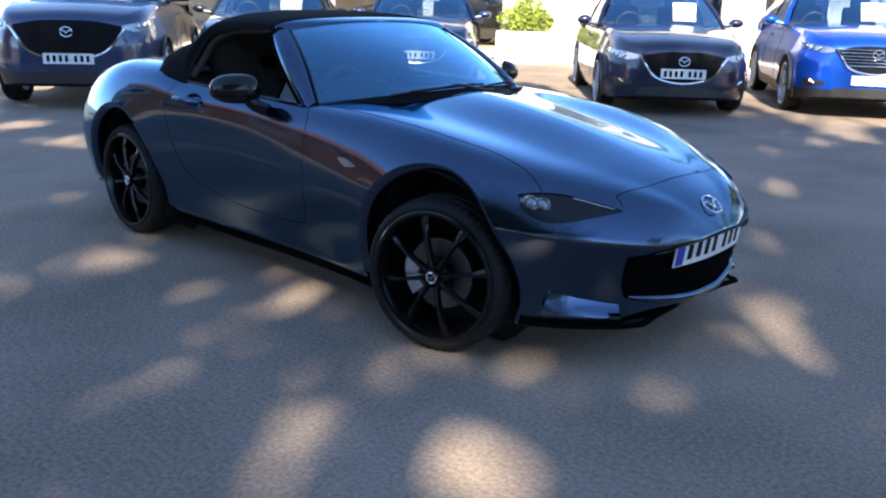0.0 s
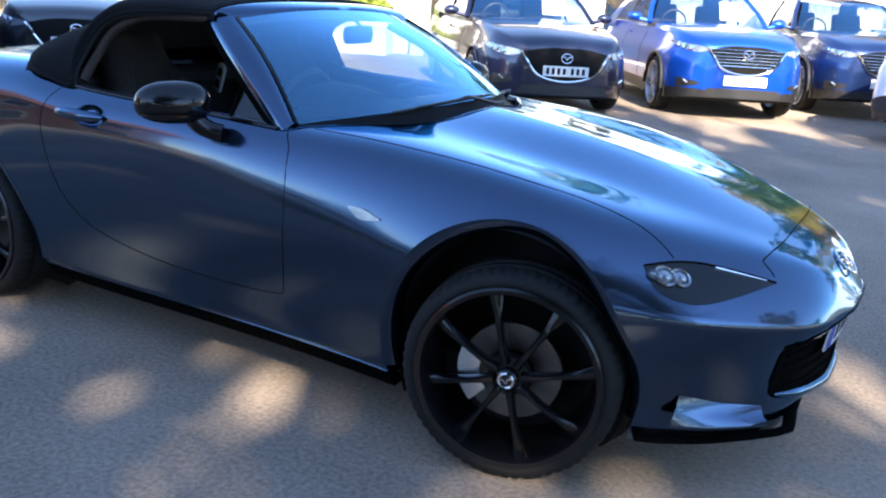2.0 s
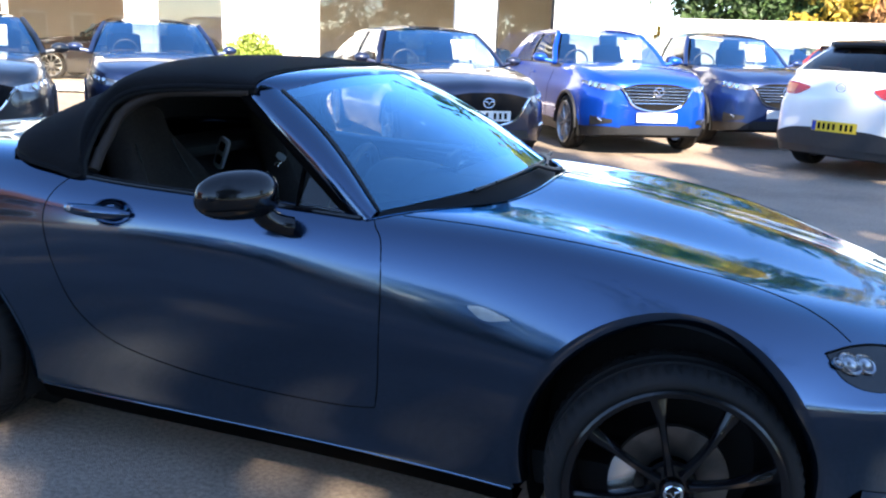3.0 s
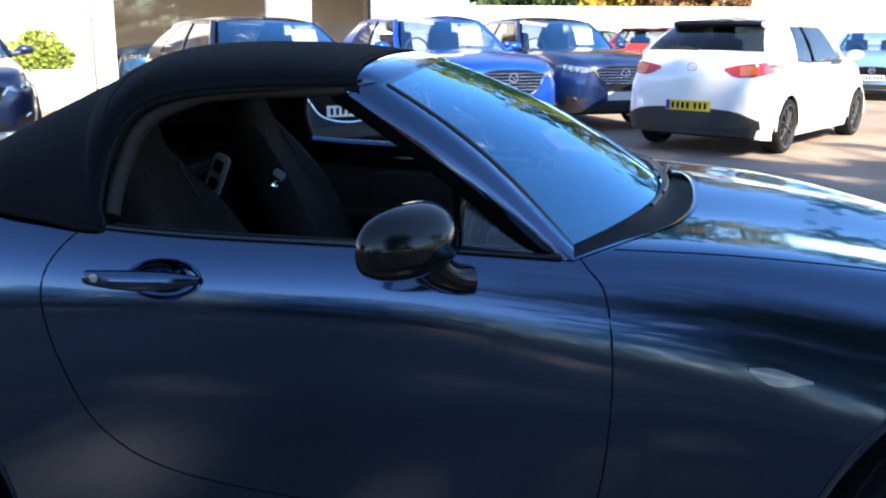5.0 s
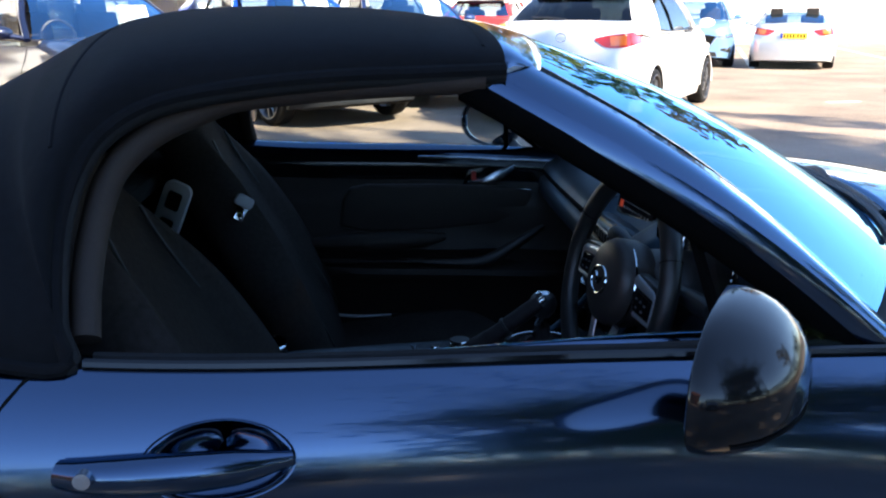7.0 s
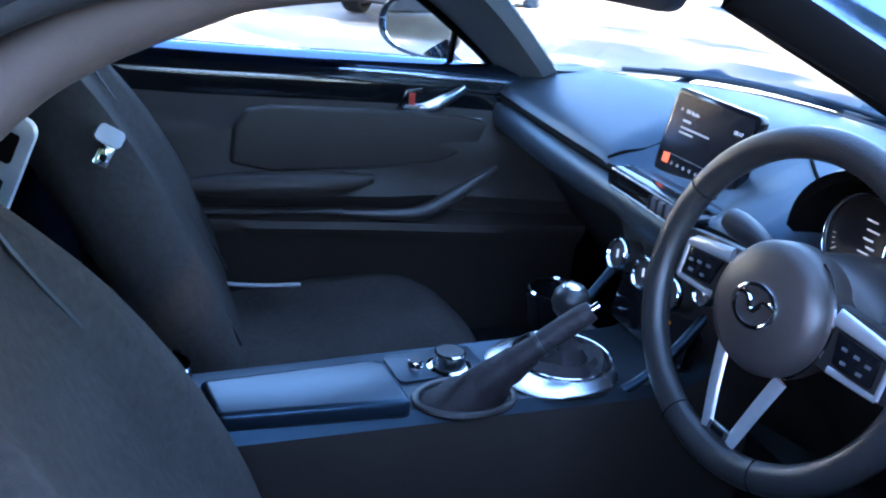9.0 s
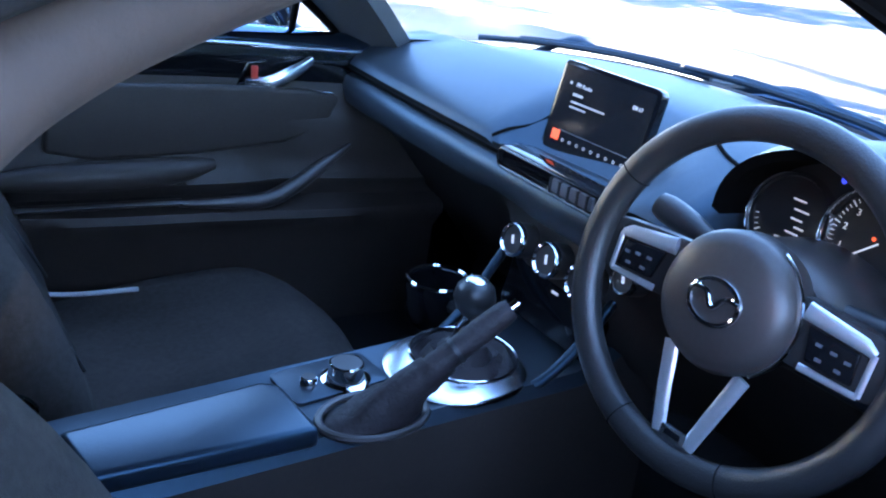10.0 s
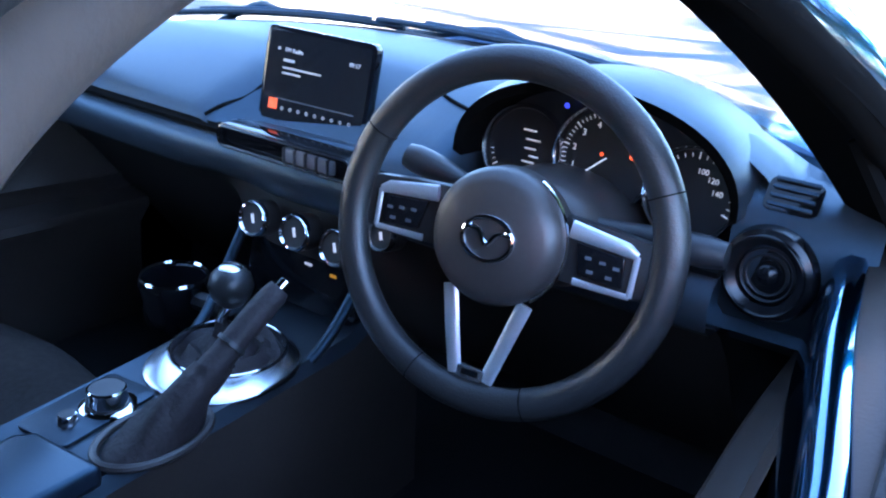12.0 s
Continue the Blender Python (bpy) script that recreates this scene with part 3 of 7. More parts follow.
    part("quarter_post", tube([Vector((0.13, side * 0.735, 0.856)), Vector((0.112, side * 0.650, 0.985))], 0.007, 6), TRIM_BLACK, roadster)
# pane in the passenger's window, added to dim the bright ground seen through it
rows = []
for t in np.linspace(0, 1, 13):
    x = -0.535 + 0.655 * t
    lo = Vector((x, H["crest_y"](x) - 0.014, H["crest_z"](x)))
    hi = Vector((-0.545 + 0.655 * t, 0.650 - 0.075 * math.sin(math.pi * min(t * 1.15, 1.0)) ** 0.8, 1.085 + 0.072 * math.sin(math.pi * min(t * 0.95 + 0.05, 1.0)) - 0.09 * t))
    rows.append([lo.lerp(hi, v) + Vector((0, 0.012 * math.sin(math.pi * v), 0)) for v in np.linspace(0, 1, 7)])
pane = part("door_glass", grid_bm(rows), CLEAR_GLASS, roadster, "raised side window glass", sharp=80)
pane.visible_shadow = False
# cowl panel, sunk behind the bonnet's rear edge, and wipers
rows = []
for i in range(2 * N_TOP + 1):
    jj, side = (N_SIDE + i, -1) if i <= N_TOP else (N_SIDE + 2 * N_TOP - i, 1)
    u = side * (1 - (jj - N_SIDE) / N_TOP)
    xe = 0.33 + warp(0.33, jj)
    ye, ze = body_point(xe, jj)
    edge = Vector((xe + 0.012, side * ye, ze - 0.010))
    f = screen_pt(u * 0.985, 0.0)
    deep = 0.026 * (1 - abs(u) ** 4)
    row = [f + Vector((-0.03, 0, -0.014))]
    for q in (0.0, 0.15, 0.35, 0.55, 0.75, 0.9, 1.0):
        row.append((f + Vector((0.003, 0, -0.001))).lerp(edge, q) + Vector((0, 0, -deep * math.sin(math.pi * q) ** 0.7)))
    rows.append(row)
part("cowl_panel", grid_bm(rows), PILLAR_BLACK, roadster, sharp=70)
rows = []
for i in range(2 * N_TOP + 1):
    jj, side = (N_SIDE + i, -1) if i <= N_TOP else (N_SIDE + 2 * N_TOP - i, 1)
    xe = 0.33 + warp(0.33, jj)
    ye, ze = body_point(xe, jj)
    p = Vector((xe, side * ye, ze))
    rows.append([p + Vector((0.012, 0, 0.0015)), p + Vector((0.002, 0, 0.002)), p + Vector((-0.004, 0, -0.003)), p + Vector((-0.002, 0, -0.012))])
part("bonnet_edge", grid_bm(rows), GREY_PAINT, roadster, sharp=80)
for y0, y1 in ((-0.40, 0.16), (0.12, 0.54)):
    pts = []
    for t in np.linspace(0, 1, 14):
        p = screen_pt((y0 + (y1 - y0) * t) / 0.66, -0.010 + 0.030 * math.sin(math.pi * 0.5 * t))
        pts.append(p + Vector((0.008, 0, 0.006)))
    wiper = part("wiper", tube(pts, 0.0055, 6), BLACK_PLASTIC, roadster)
    spine = [p + Vector((0.007, 0, 0.005)) for p in pts[2:12]]
    part("wiper_spine", tube(spine, 0.004, 6), BLACK_PLASTIC, wiper)
    root = screen_pt(y1 / 0.66 * 0.96, 0.0) + Vector((0.055, 0, -0.014))
    part("wiper_arm", tube(smooth_line([root, root + Vector((-0.010, -0.06, 0.008)), spine[6] + Vector((0.010, 0.02, 0.004)), spine[5]], 12), [0.011, 0.010, 0.009, 0.008, 0.008, 0.007, 0.007, 0.006, 0.006, 0.006, 0.005, 0.005], 8), BLACK_PLASTIC, wiper)
    part("wiper_pivot", lathe([(0, 0.012), (0.012, 0.010), (0.015, -0.03)], 14, Matrix.Translation(root)), BLACK_PLASTIC, wiper)

# ---- wheels ----
def wheel(cx, cy, side, parent, radius=0.303, width=0.20, rim_mat=DARK_ALLOY, spokes=8, disc=True, rim_share=0.775, steer=0.0):
    """An alloy wheel whose face looks along side * y."""
    w = thing("wheel", "", "")
    for key in ("label", "category"):
        if key in w:
            del w[key]
    w.parent = parent
    w.matrix_local = pose(cx, cy, radius, 0, 0, steer) @ Euler((radians(-90 * side), 0, 0)).to_matrix().to_4x4() @ pose(0, 0, 0, 0, 0, 13)
    R, hw, rr = radius, width / 2, radius * rim_share
    half_prof = [(R, 0.012), (R, 0.034), (R - 0.006, 0.036), (R - 0.006, 0.042), (R - 0.001, 0.044), (R - 0.003, hw - 0.030), (R - 0.010, hw - 0.014), (R - 0.020, hw - 0.005), (R - 0.030, hw), (rr + 0.012, hw + 0.001), (rr + 0.004, hw - 0.004), (rr - 0.004, hw - 0.012)]
    prof = [(r, -z) for r, z in half_prof[::-1]] + [(R - 0.006, -0.010), (R - 0.006, 0.010)] + half_prof
    tyre = lathe(prof, 180 if disc else 64)
    if disc:
        # every third strip of the shoulders is a tread groove
        for v in tyre.verts:
            r = math.hypot(v.co.x, v.co.y)
            n = round(math.degrees(math.atan2(v.co.y, v.co.x)) / 2)
            if n % 3 == 0 and r > R - 0.016 and abs(v.co.z) > 0.043:
                v.co.x *= 1 - 0.006 / r
                v.co.y *= 1 - 0.006 / r
    part("tyre", tyre, RUBBER, w, "black rubber tyre")
    prof = [(rr - 0.002, hw - 0.004), (rr + 0.006, hw + 0.002), (rr, hw + 0.006), (rr - 0.012, hw + 0.003), (rr - 0.018, hw - 0.012), (rr - 0.03, 0.02), (rr - 0.035, -hw + 0.01)]
    part("rim", lathe(prof, 56), rim_mat, w)
    for k in range(spokes):
        rows = []
        for t in np.linspace(0, 1, 7):
            r = 0.040 + (rr - 0.016 - 0.040) * t
            half = 0.012 - 0.005 * math.sin(math.pi * t) + 0.009 * t**3
            zt = hw - 0.022 + 0.018 * math.sin(math.pi * min(t * 0.8 + 0.2, 1)) - 0.004 * t
            rows.append([Vector((r, -half, zt - 0.028)), Vector((r, -half, zt - 0.006)), Vector((r, -half * 0.55, zt)), Vector((r, half * 0.55, zt)), Vector((r, half, zt - 0.006)), Vector((r, half, zt - 0.028))])
        b2 = grid_bm(rows, close_v=True, cap=True)
        bmesh.ops.transform(b2, matrix=pose(0, 0, 0, 0, 0, 360 * k / spokes), verts=b2.verts)
        part("spoke", b2, rim_mat, w)
    part("hub_cap", lathe([(0, hw + 0.001), (0.024, hw), (0.029, hw - 0.005), (0.030, hw - 0.03), (0.056, hw - 0.034), (0.062, hw - 0.05)], 28), rim_mat, w)
    if disc:
        part("brake_disc", lathe([(0.06, 0.022), (0.07, 0.028), (0.138, 0.028), (0.138, 0.010), (0.07, 0.010)], 40), STEEL, w)
        cal = [(0.150 * math.cos(radians(a)), 0.150 * math.sin(radians(a))) for a in range(140, 216, 10)] + [(0.085 * math.cos(radians(a)), 0.085 * math.sin(radians(a))) for a in range(210, 136, -10)]
        part("brake_caliper", prism(cal, 0.06, pose(0, 0, -0.01), 0.006), SATIN, w)
        for k in range(4):
            a = radians(45 + 90 * k)
            part("wheel_nut", lathe([(0, hw - 0.016), (0.008, hw - 0.018), (0.009, hw - 0.04)], 6, pose(0.046 * math.cos(a), 0.046 * math.sin(a), 0)), CHROME, w)
        ring = lathe([(0.017, hw + 0.001), (0.020, hw + 0.003), (0.023, hw + 0.001)], 28)
        tube([(-0.017, 0.006, hw + 0.002), (-0.006, 0.004, hw + 0.002), (0, -0.008, hw + 0.002), (0.006, 0.004, hw + 0.002), (0.017, 0.006, hw + 0.002)], 0.0022, 6, bm=ring)
        part("wheel_badge", ring, CHROME, w)
    return w


for cx, cy, side in ((1.155, -0.715, -1), (-1.155, -0.715, -1), (1.155, 0.715, 1), (-1.155, 0.715, 1)):
    wheel(cx, cy, side, roadster, rim_share=0.835, steer=13.0 if cx > 0 else 0.0)

# ---- mirrors, handles, lamps, badge, plate ----
def mirror(side):
    m = thing("door_mirror", "", "")
    m.parent = roadster
    for key in ("label", "category"):
        if key in m:
            del m[key]
    yaw = 0.58
    along, ahead = Vector((-math.sin(yaw), side * math.cos(yaw), 0)), Vector((math.cos(yaw), side * math.sin(yaw), 0))
    fwd = 0.05 if side > 0 else 0.0
    centre = Vector((0.048 + fwd, side * 0.890, 0.910))

    def rim_ring(scale, forward, wide=0.113, high=0.064):
        ring = []
        for k in range(36):
            a = 2 * math.pi * k / 36
            c, q = math.cos(a), math.sin(a)
            u = wide * (abs(c) ** 0.78) * (1 if c > 0 else -1)
            v = high * (abs(q) ** 0.80) * (1.08 if q > 0 else -0.95) * (1 - 0.10 * c)
            ring.append(centre + along * (u * scale) + Vector((0, 0, v * scale)) + ahead * forward)
        return ring
    steps = [math.sin(math.pi / 2 * k / 9) for k in range(10)]
    rows = [rim_ring(0.90, 0.010), rim_ring(0.93, 0.0), rim_ring(0.985, -0.002)] + [rim_ring(max(1 - q ** 2.0, 0.0) ** 0.5, 0.082 * q) for q in steps[:-1]]
    shell = grid_bm(rows, close_v=True)
    shell.faces.new([v for v in shell.verts][-36:])
    part("mirror_shell", shell, BLACK_GLOSS, m, "gloss black mirror shell", sharp=70)
    lower = [centre + along * (0.106 * u) + Vector((0, 0, -0.020 - 0.006 * u * u)) + ahead * (0.082 * math.sqrt(max(0.0, 1 - u * u)) * 0.93 + 0.003) for u in np.linspace(-0.92, 0.92, 24)]
    part("shell_seam", tube(lower, 0.0012, 6), GAP, m)
    disc_bm = bmesh.new()
    disc_bm.faces.new([disc_bm.verts.new(p) for p in rim_ring(0.91, 0.008)])
    part("mirror_glass", disc_bm, material("mirror", (0.9, 0.9, 0.9), 0.02, 1.0, var=0), m, smooth=False)
    foot = [Vector((0.155 + fwd, side * 0.795, 0.824)), Vector((0.132 + fwd, side * 0.812, 0.830)), Vector((0.106 + fwd, side * 0.835, 0.848)), Vector((0.085 + fwd, side * 0.850, 0.880))]
    part("mirror_foot", tube(smooth_line(foot, 10), [0.030, 0.031, 0.031, 0.031, 0.031, 0.032, 0.033, 0.034, 0.035, 0.036], 16, flat=0.9), BLACK_GLOSS, m)
    return m


for side in (-1, 1):
    mirror(side)
    # handle with its hollow
    rows = []
    for k in range(40):
        a = 2 * math.pi * k / 40
        row = []
        for f, deep in ((1.06, -0.0006), (1.0, 0.0005), (0.97, 0.005), (0.90, 0.012), (0.78, 0.018), (0.60, 0.023), (0.35, 0.026), (0.05, 0.027)):
            y = body_y(CUP[0] + CUP[2] * math.cos(a), CUP[1] + CUP[3] * math.sin(a))
            row.append(Vector((CUP[0] + CUP[2] * f * math.cos(a), side * (y - deep), CUP[1] + CUP[3] * f * math.sin(a))))
        rows.append(row)
    dish = grid_bm(rows, close_u=True)
    part("door_handle_cup", dish, GREY_PAINT, roadster, sharp=80)
    hx = np.linspace(-0.555, -0.341, 13)
    pts, rad = [], []
    for i, x in enumerate(hx):
        h = (Vector((x, side * body_y(x, 0.811), 0.811)),)
        t = i / 12
        pts.append(h[0] + Vector((0, side * (0.006 + 0.014 * math.sin(math.pi * min(t * 1.05, 1)) ** 0.6), 0)))
        rad.append(0.0195 * (0.55 + 0.45 * math.sin(math.pi * min(max(0.12 + t * 0.80, 0), 1))) * (1 if t < 0.8 else 1 - (t - 0.8) * 2.2))
    dh = part("door_handle", tube(pts, rad, 14, flat=1.0), GREY_PAINT, roadster, "painted grip door handle")
    h = on_body((-0.528, side * 1.3, 0.806), (0, -side, 0), 0.036)
    part("key_barrel", lathe([(0, 0.002), (0.008, 0.001), (0.009, -0.008)], 16, Matrix.Translation(h[0]) @ Euler((radians(-90 * side), 0, 0)).to_matrix().to_4x4()), SATIN, dh)


def patch(upper, lower, d, start, n=24, k=8, lift=0.003, mat=LAMP_GLASS, name="lens", parent=roadster, label=""):
    """A patch on the body between two lines, thrown onto it along d."""
    a, b = smooth_line(upper, n), smooth_line(lower, n)
    rows = []
    for p, q in zip(a, b):
        row = []
        for j in range(k + 1):
            c = p.lerp(q, j / k)
            h = on_body(c - Vector(d).normalized() * start, d, lift)
            row.append(h[0] if h else c)
        rows.append(row)
    return part(name, grid_bm(rows), mat, parent, label, sharp=70)


LAMP_REFLECTOR = material("lamp_reflector", (0.40, 0.41, 0.43), 0.22, 1.0, var=0.1, scale=40)
PROJECTOR = material("projector_lens", (0.30, 0.32, 0.35), 0.08, 0.7, var=0.5, scale=90)
LAMP_BLACK = material("lamp_housing", (0.006, 0.006, 0.007), 0.22, 0.0, var=0.05, spec=0.35)
for side in (-1, 1):
    d = Vector((-1, -side * 0.75, -0.45))
    up = [(1.462, side * 0.672, 0.652), (1.52, side * 0.614, 0.659), (1.58, side * 0.556, 0.653), (1.66, side * 0.490, 0.630), (1.740, side * 0.428, 0.604)]
    lo = [(1.462, side * 0.674, 0.645), (1.505, side * 0.690, 0.604), (1.555, side * 0.660, 0.572), (1.62, side * 0.600, 0.568), (1.740, side * 0.428, 0.602)]
    lamp = patch(up, lo, d, 0.5, n=34, k=10, lift=0.002, mat=LAMP_BLACK, name="headlamp", label="narrow dark headlamp with a bright projector")
    for (px, py, pz), r, nm, mt in (((1.538, 0.628, 0.622), 0.030, "projector_bowl", LAMP_REFLECTOR), ((1.506, 0.652, 0.626), 0.033, "projector_bowl", LAMP_REFLECTOR), ((1.482, 0.672, 0.630), 0.016, "turn_lamp", LAMP_REFLECTOR)):
        h = on_body(Vector((px, side * py, pz)) - d.normalized() * 0.5, d, 0.003)
        if h:
            q = Vector((0, 0, 1)).rotation_difference(h[2]).to_matrix().to_4x4()
            bowl = part(nm, lathe([(r * 0.62, 0.001), (r * 0.70, 0.007), (r * 0.80, 0.003), (r * 0.93, 0.006), (r, 0.0)], 28, Matrix.Translation(h[0]) @ q @ Matrix.Diagonal((1, 0.82, 1, 1))), mt, lamp)
            part("projector_lens", lathe([(0, 0.012), (r * 0.3, 0.011), (r * 0.52, 0.007), (r * 0.64, 0.0)], 24, Matrix.Translation(h[0]) @ q @ Matrix.Diagonal((1, 0.82, 1, 1))), PROJECTOR, bowl)
    brow = [h[0] for h in (on_body(p - d.normalized() * 0.5, d, 0.002) for p in smooth_line(up, 30)) if h]
    part("lamp_gap", tube(brow, 0.0032, 6), GAP, lamp)
    bar = [h[0] for h in (on_body(p - d.normalized() * 0.5, d, 0.004) for p in smooth_line([(1.60, side * 0.535, 0.640), (1.66, side * 0.487, 0.622), (1.715, side * 0.447, 0.608)], 10)) if h]
    part("light_bar", tube(bar, [0.004 - 0.0025 * k / max(1, len(bar) - 1) for k in range(len(bar))], 6), SATIN, lamp)
    seam([(1.735, side * 0.430, 0.606), (1.757, side * 0.36, 0.581), (1.775, side * 0.30, 0.560)], d, 12, r=0.002)
    seam([(1.322, side * 0.85, 0.646), (1.36, side * 0.79, 0.647), (1.40, side * 0.735, 0.648), (1.43, side * 0.70, 0.650)], d, 14, r=0.002)
    # corner blade in the bumper
    dd = Vector((-1, -side * 0.9, 0)).normalized()
    rows = []
    for p, q in zip(smooth_line([(1.640, side * 0.672, 0.316), (1.68, side * 0.634, 0.302), (1.724, side * 0.592, 0.288), (1.808, side * 0.472, 0.262)], 18), smooth_line([(1.625, side * 0.686, 0.238), (1.67, side * 0.645, 0.235), (1.72, side * 0.60, 0.232), (1.808, side * 0.472, 0.226)], 18)):
        a2, b2 = on_body(p - dd * 0.5, dd, 0.002), on_body(q - dd * 0.5, dd, 0.040)
        if a2 and b2:
            rows.append([a2[0], a2[0].lerp(b2[0], 0.4) + Vector((0, 0, -0.012)), b2[0] + Vector((0, 0, 0.004)), b2[0] + Vector((0, 0, -0.006)), a2[0].lerp(b2[0], 0.3) + Vector((0, 0, -0.05))])
    part("bumper_blade", grid_bm(rows), GREY_PAINT, roadster, sharp=60)
    lip = [h[0] for h in (on_body(p - dd * 0.5, dd, 0.016) for p in smooth_line([(1.52, side * 0.745, 0.190), (1.62, side * 0.690, 0.186), (1.72, side * 0.60, 0.184), (1.808, side * 0.472, 0.182)], 16)) if h]
    lip = [p for p in lip if p.x < 1.80] + [Vector((1.815, side * 0.412, 0.186)), Vector((1.838, side * 0.375, 0.188)), Vector((1.836, side * 0.34, 0.190)), Vector((1.826, side * 0.25, 0.194)), Vector((1.822, side * 0.12, 0.196)), Vector((1.822, 0, 0.196))]
    part("front_splitter", tube(lip, 0.018, 8, flat=0.45), TRIM_BLACK, roadster)
    # repeater
    up = [(0.655, side * 1.0, 0.690), (0.70, side * 1.0, 0.690), (0.765, side * 1.0, 0.672)]
    lo = [(0.655, side * 1.0, 0.684), (0.70, side * 1.0, 0.660), (0.765, side * 1.0, 0.668)]
    patch(up, lo, Vector((0, -side, 0)), 0.3, lift=0.005, mat=material("repeater_lens", (0.26, 0.27, 0.29), 0.18, 0.35, var=0.3, scale=60, coat=0.5), name="side_repeater", n=12, k=5, label="clear side repeater lamp")
# grille mouth with its bars and lower lip
up = [(1.9, -0.462, 0.452), (1.9, -0.30, 0.478), (1.9, 0.001, 0.496), (1.9, 0.30, 0.478), (1.9, 0.462, 0.452)]
lo = [(1.9, -0.445, 0.335), (1.9, -0.375, 0.272), (1.9, 0.001, 0.246), (1.9, 0.375, 0.272), (1.9, 0.445, 0.335)]
grille = patch(up, lo, Vector((-1, 0, 0)), 0.6, n=40, k=8, lift=0.003, mat=TRIM_BLACK, name="grille", label="black slatted grille")
for z, half in ((0.455, 0.43), (0.42, 0.43), (0.385, 0.42), (0.35, 0.41), (0.315, 0.385), (0.285, 0.34)):
    ln = [h[0] for h in (on_body((2.5, y, z), (-1, 0, 0), 0.005) for y in np.linspace(-half, half, 24)) if h]
    part("grille_slat", tube(ln, 0.005, 6, flat=0.7), TRIM_BLACK, grille)
mouth = [(1.9, y, 0.250 + 0.27 * abs(y) ** 2.1) for y in (-0.41, -0.33, -0.22, -0.11, 0.001, 0.11, 0.22, 0.33, 0.41)]
ln = [h[0] for h in (on_body(p + Vector((0.6, 0, 0)), (-1, 0, 0), 0.002) for p in smooth_line(mouth, 48)) if h]
part("grille_lip", tube(ln, [0.019 * min(1.0, 0.35 + 0.10 * min(k, len(ln) - 1 - k)) for k in range(len(ln))], 12, flat=0.85), GREY_PAINT, roadster, "painted lower lip of the grille")
# badge
b = on_body((2.4, 0.003, 0.585), (-1, 0, 0), 0.006)
q = Vector((0, 0, 1)).rotation_difference((b[2] + Vector((0, 0, 0.2))).normalized()).to_matrix().to_4x4()
bm = tube([Vector((0.0, 0.0, 0)) + Vector((0.041 * math.cos(a), 0.052 * math.sin(a), 0)) for a in np.linspace(0, 2 * math.pi, 30)[:-1]], 0.004, 8, closed=True)
tube(smooth_line([(-0.012, -0.05, 0.001), (-0.012, -0.02, 0.001), (0.020, 0.0, 0.002), (-0.012, 0.02, 0.001), (-0.012, 0.05, 0.001)], 18), 0.0045, 6, bm=bm)
bmesh.ops.transform(bm, matrix=Matrix.Translation(b[0]) @ q, verts=bm.verts)
part("nose_badge", bm, CHROME, roadster, "chrome nose badge")


def number_plate(parent, m, w=0.52, h=0.111, face=(0.72, 0.72, 0.70), bars=7, blue=True, bow=0.0):
    """A plate in the xy plane, bowed back at its ends, with bars for its characters."""
    pm = material("plate_face", face, 0.35, 0, var=0.08, scale=12)

    def slab(x0, x1, y0, y1, z0, z1, bm=None):
        n3 = max(1, int((x1 - x0) / 0.03))
        rows = []
        for k in range(n3 + 1):
            x = x0 + (x1 - x0) * k / n3
            b = -bow * x * x
            rows.append([m @ Vector(q) for q in ((x, y0, z0 + b), (x, y1, z0 + b), (x, y1, z1 + b), (x, y0, z1 + b))])
        b2 = grid_bm(rows, close_v=True, cap=True)
        return merge(bm, b2) if bm else b2
    p = part("number_plate", slab(-w / 2, w / 2, -h / 2, h / 2, 0, 0.006), pm, parent, "pressed number plate with dark bars", sharp=30)
    x = -w / 2 + 0.065 if blue else -w / 2 + 0.03
    step = (w / 2 - 0.02 - x) / (bars + 0.5) if bars else 0
    for k in range(bars):
        xx = x + step * (k + (0.5 if k >= 4 else 0)) + step * 0.1
        part("character_bar", slab(xx, xx + step * 0.52, -h * 0.31, h * 0.31, 0.0062, 0.0076), BLACK_GLOSS, p, smooth=False)
    if blue:
        part("blue_band", slab(-w / 2 + 0.004, -w / 2 + 0.05, -h * 0.46, h * 0.46, 0.0062, 0.0070), material("plate_blue", (0.01, 0.04, 0.35), 0.4, 0, var=0.05), p, smooth=False)
    return p


# x of the plate to the car's left-right, its face ahead
number_plate(roadster, Matrix.Translation((1.903, -0.006, 0.446)) @ Matrix(((0, 0, 1, 0), (1, 0, 0, 0), (0, 1, 0, 0), (0, 0, 0, 1))) @ pose(0, 0, 0, 7), bow=0.30)

# ---- cabin ----
VINYL = material("black_vinyl", (0.034, 0.028, 0.026), 0.40, 0, var=0.18, scale=14, bump=0.05, bump_scale=700)
# blue specular tints on dash and console put the sky's reflection into the material
DASH_TOP = material("soft_dash_skin", (0.024, 0.027, 0.031), 0.44, 0, var=0.12, scale=10, bump=0.05, bump_scale=900)
DASH_TOP.node_tree.nodes["Principled BSDF"].inputs["Specular Tint"].default_value = (0.32, 0.68, 1.0, 1)
CONSOLE = material("satin_console_plastic", (0.018, 0.020, 0.023), 0.36, 0, var=0.12, scale=12, bump=0.04, bump_scale=800)
CONSOLE.node_tree.nodes["Principled BSDF"].inputs["Specular Tint"].default_value = (0.32, 0.68, 1.0, 1)
SEAT_CLOTH = material("black_seat_cloth", (0.040, 0.033, 0.030), 0.95, 0, spec=0.2, var=0.35, scale=8, bump=0.3, bump_scale=700)
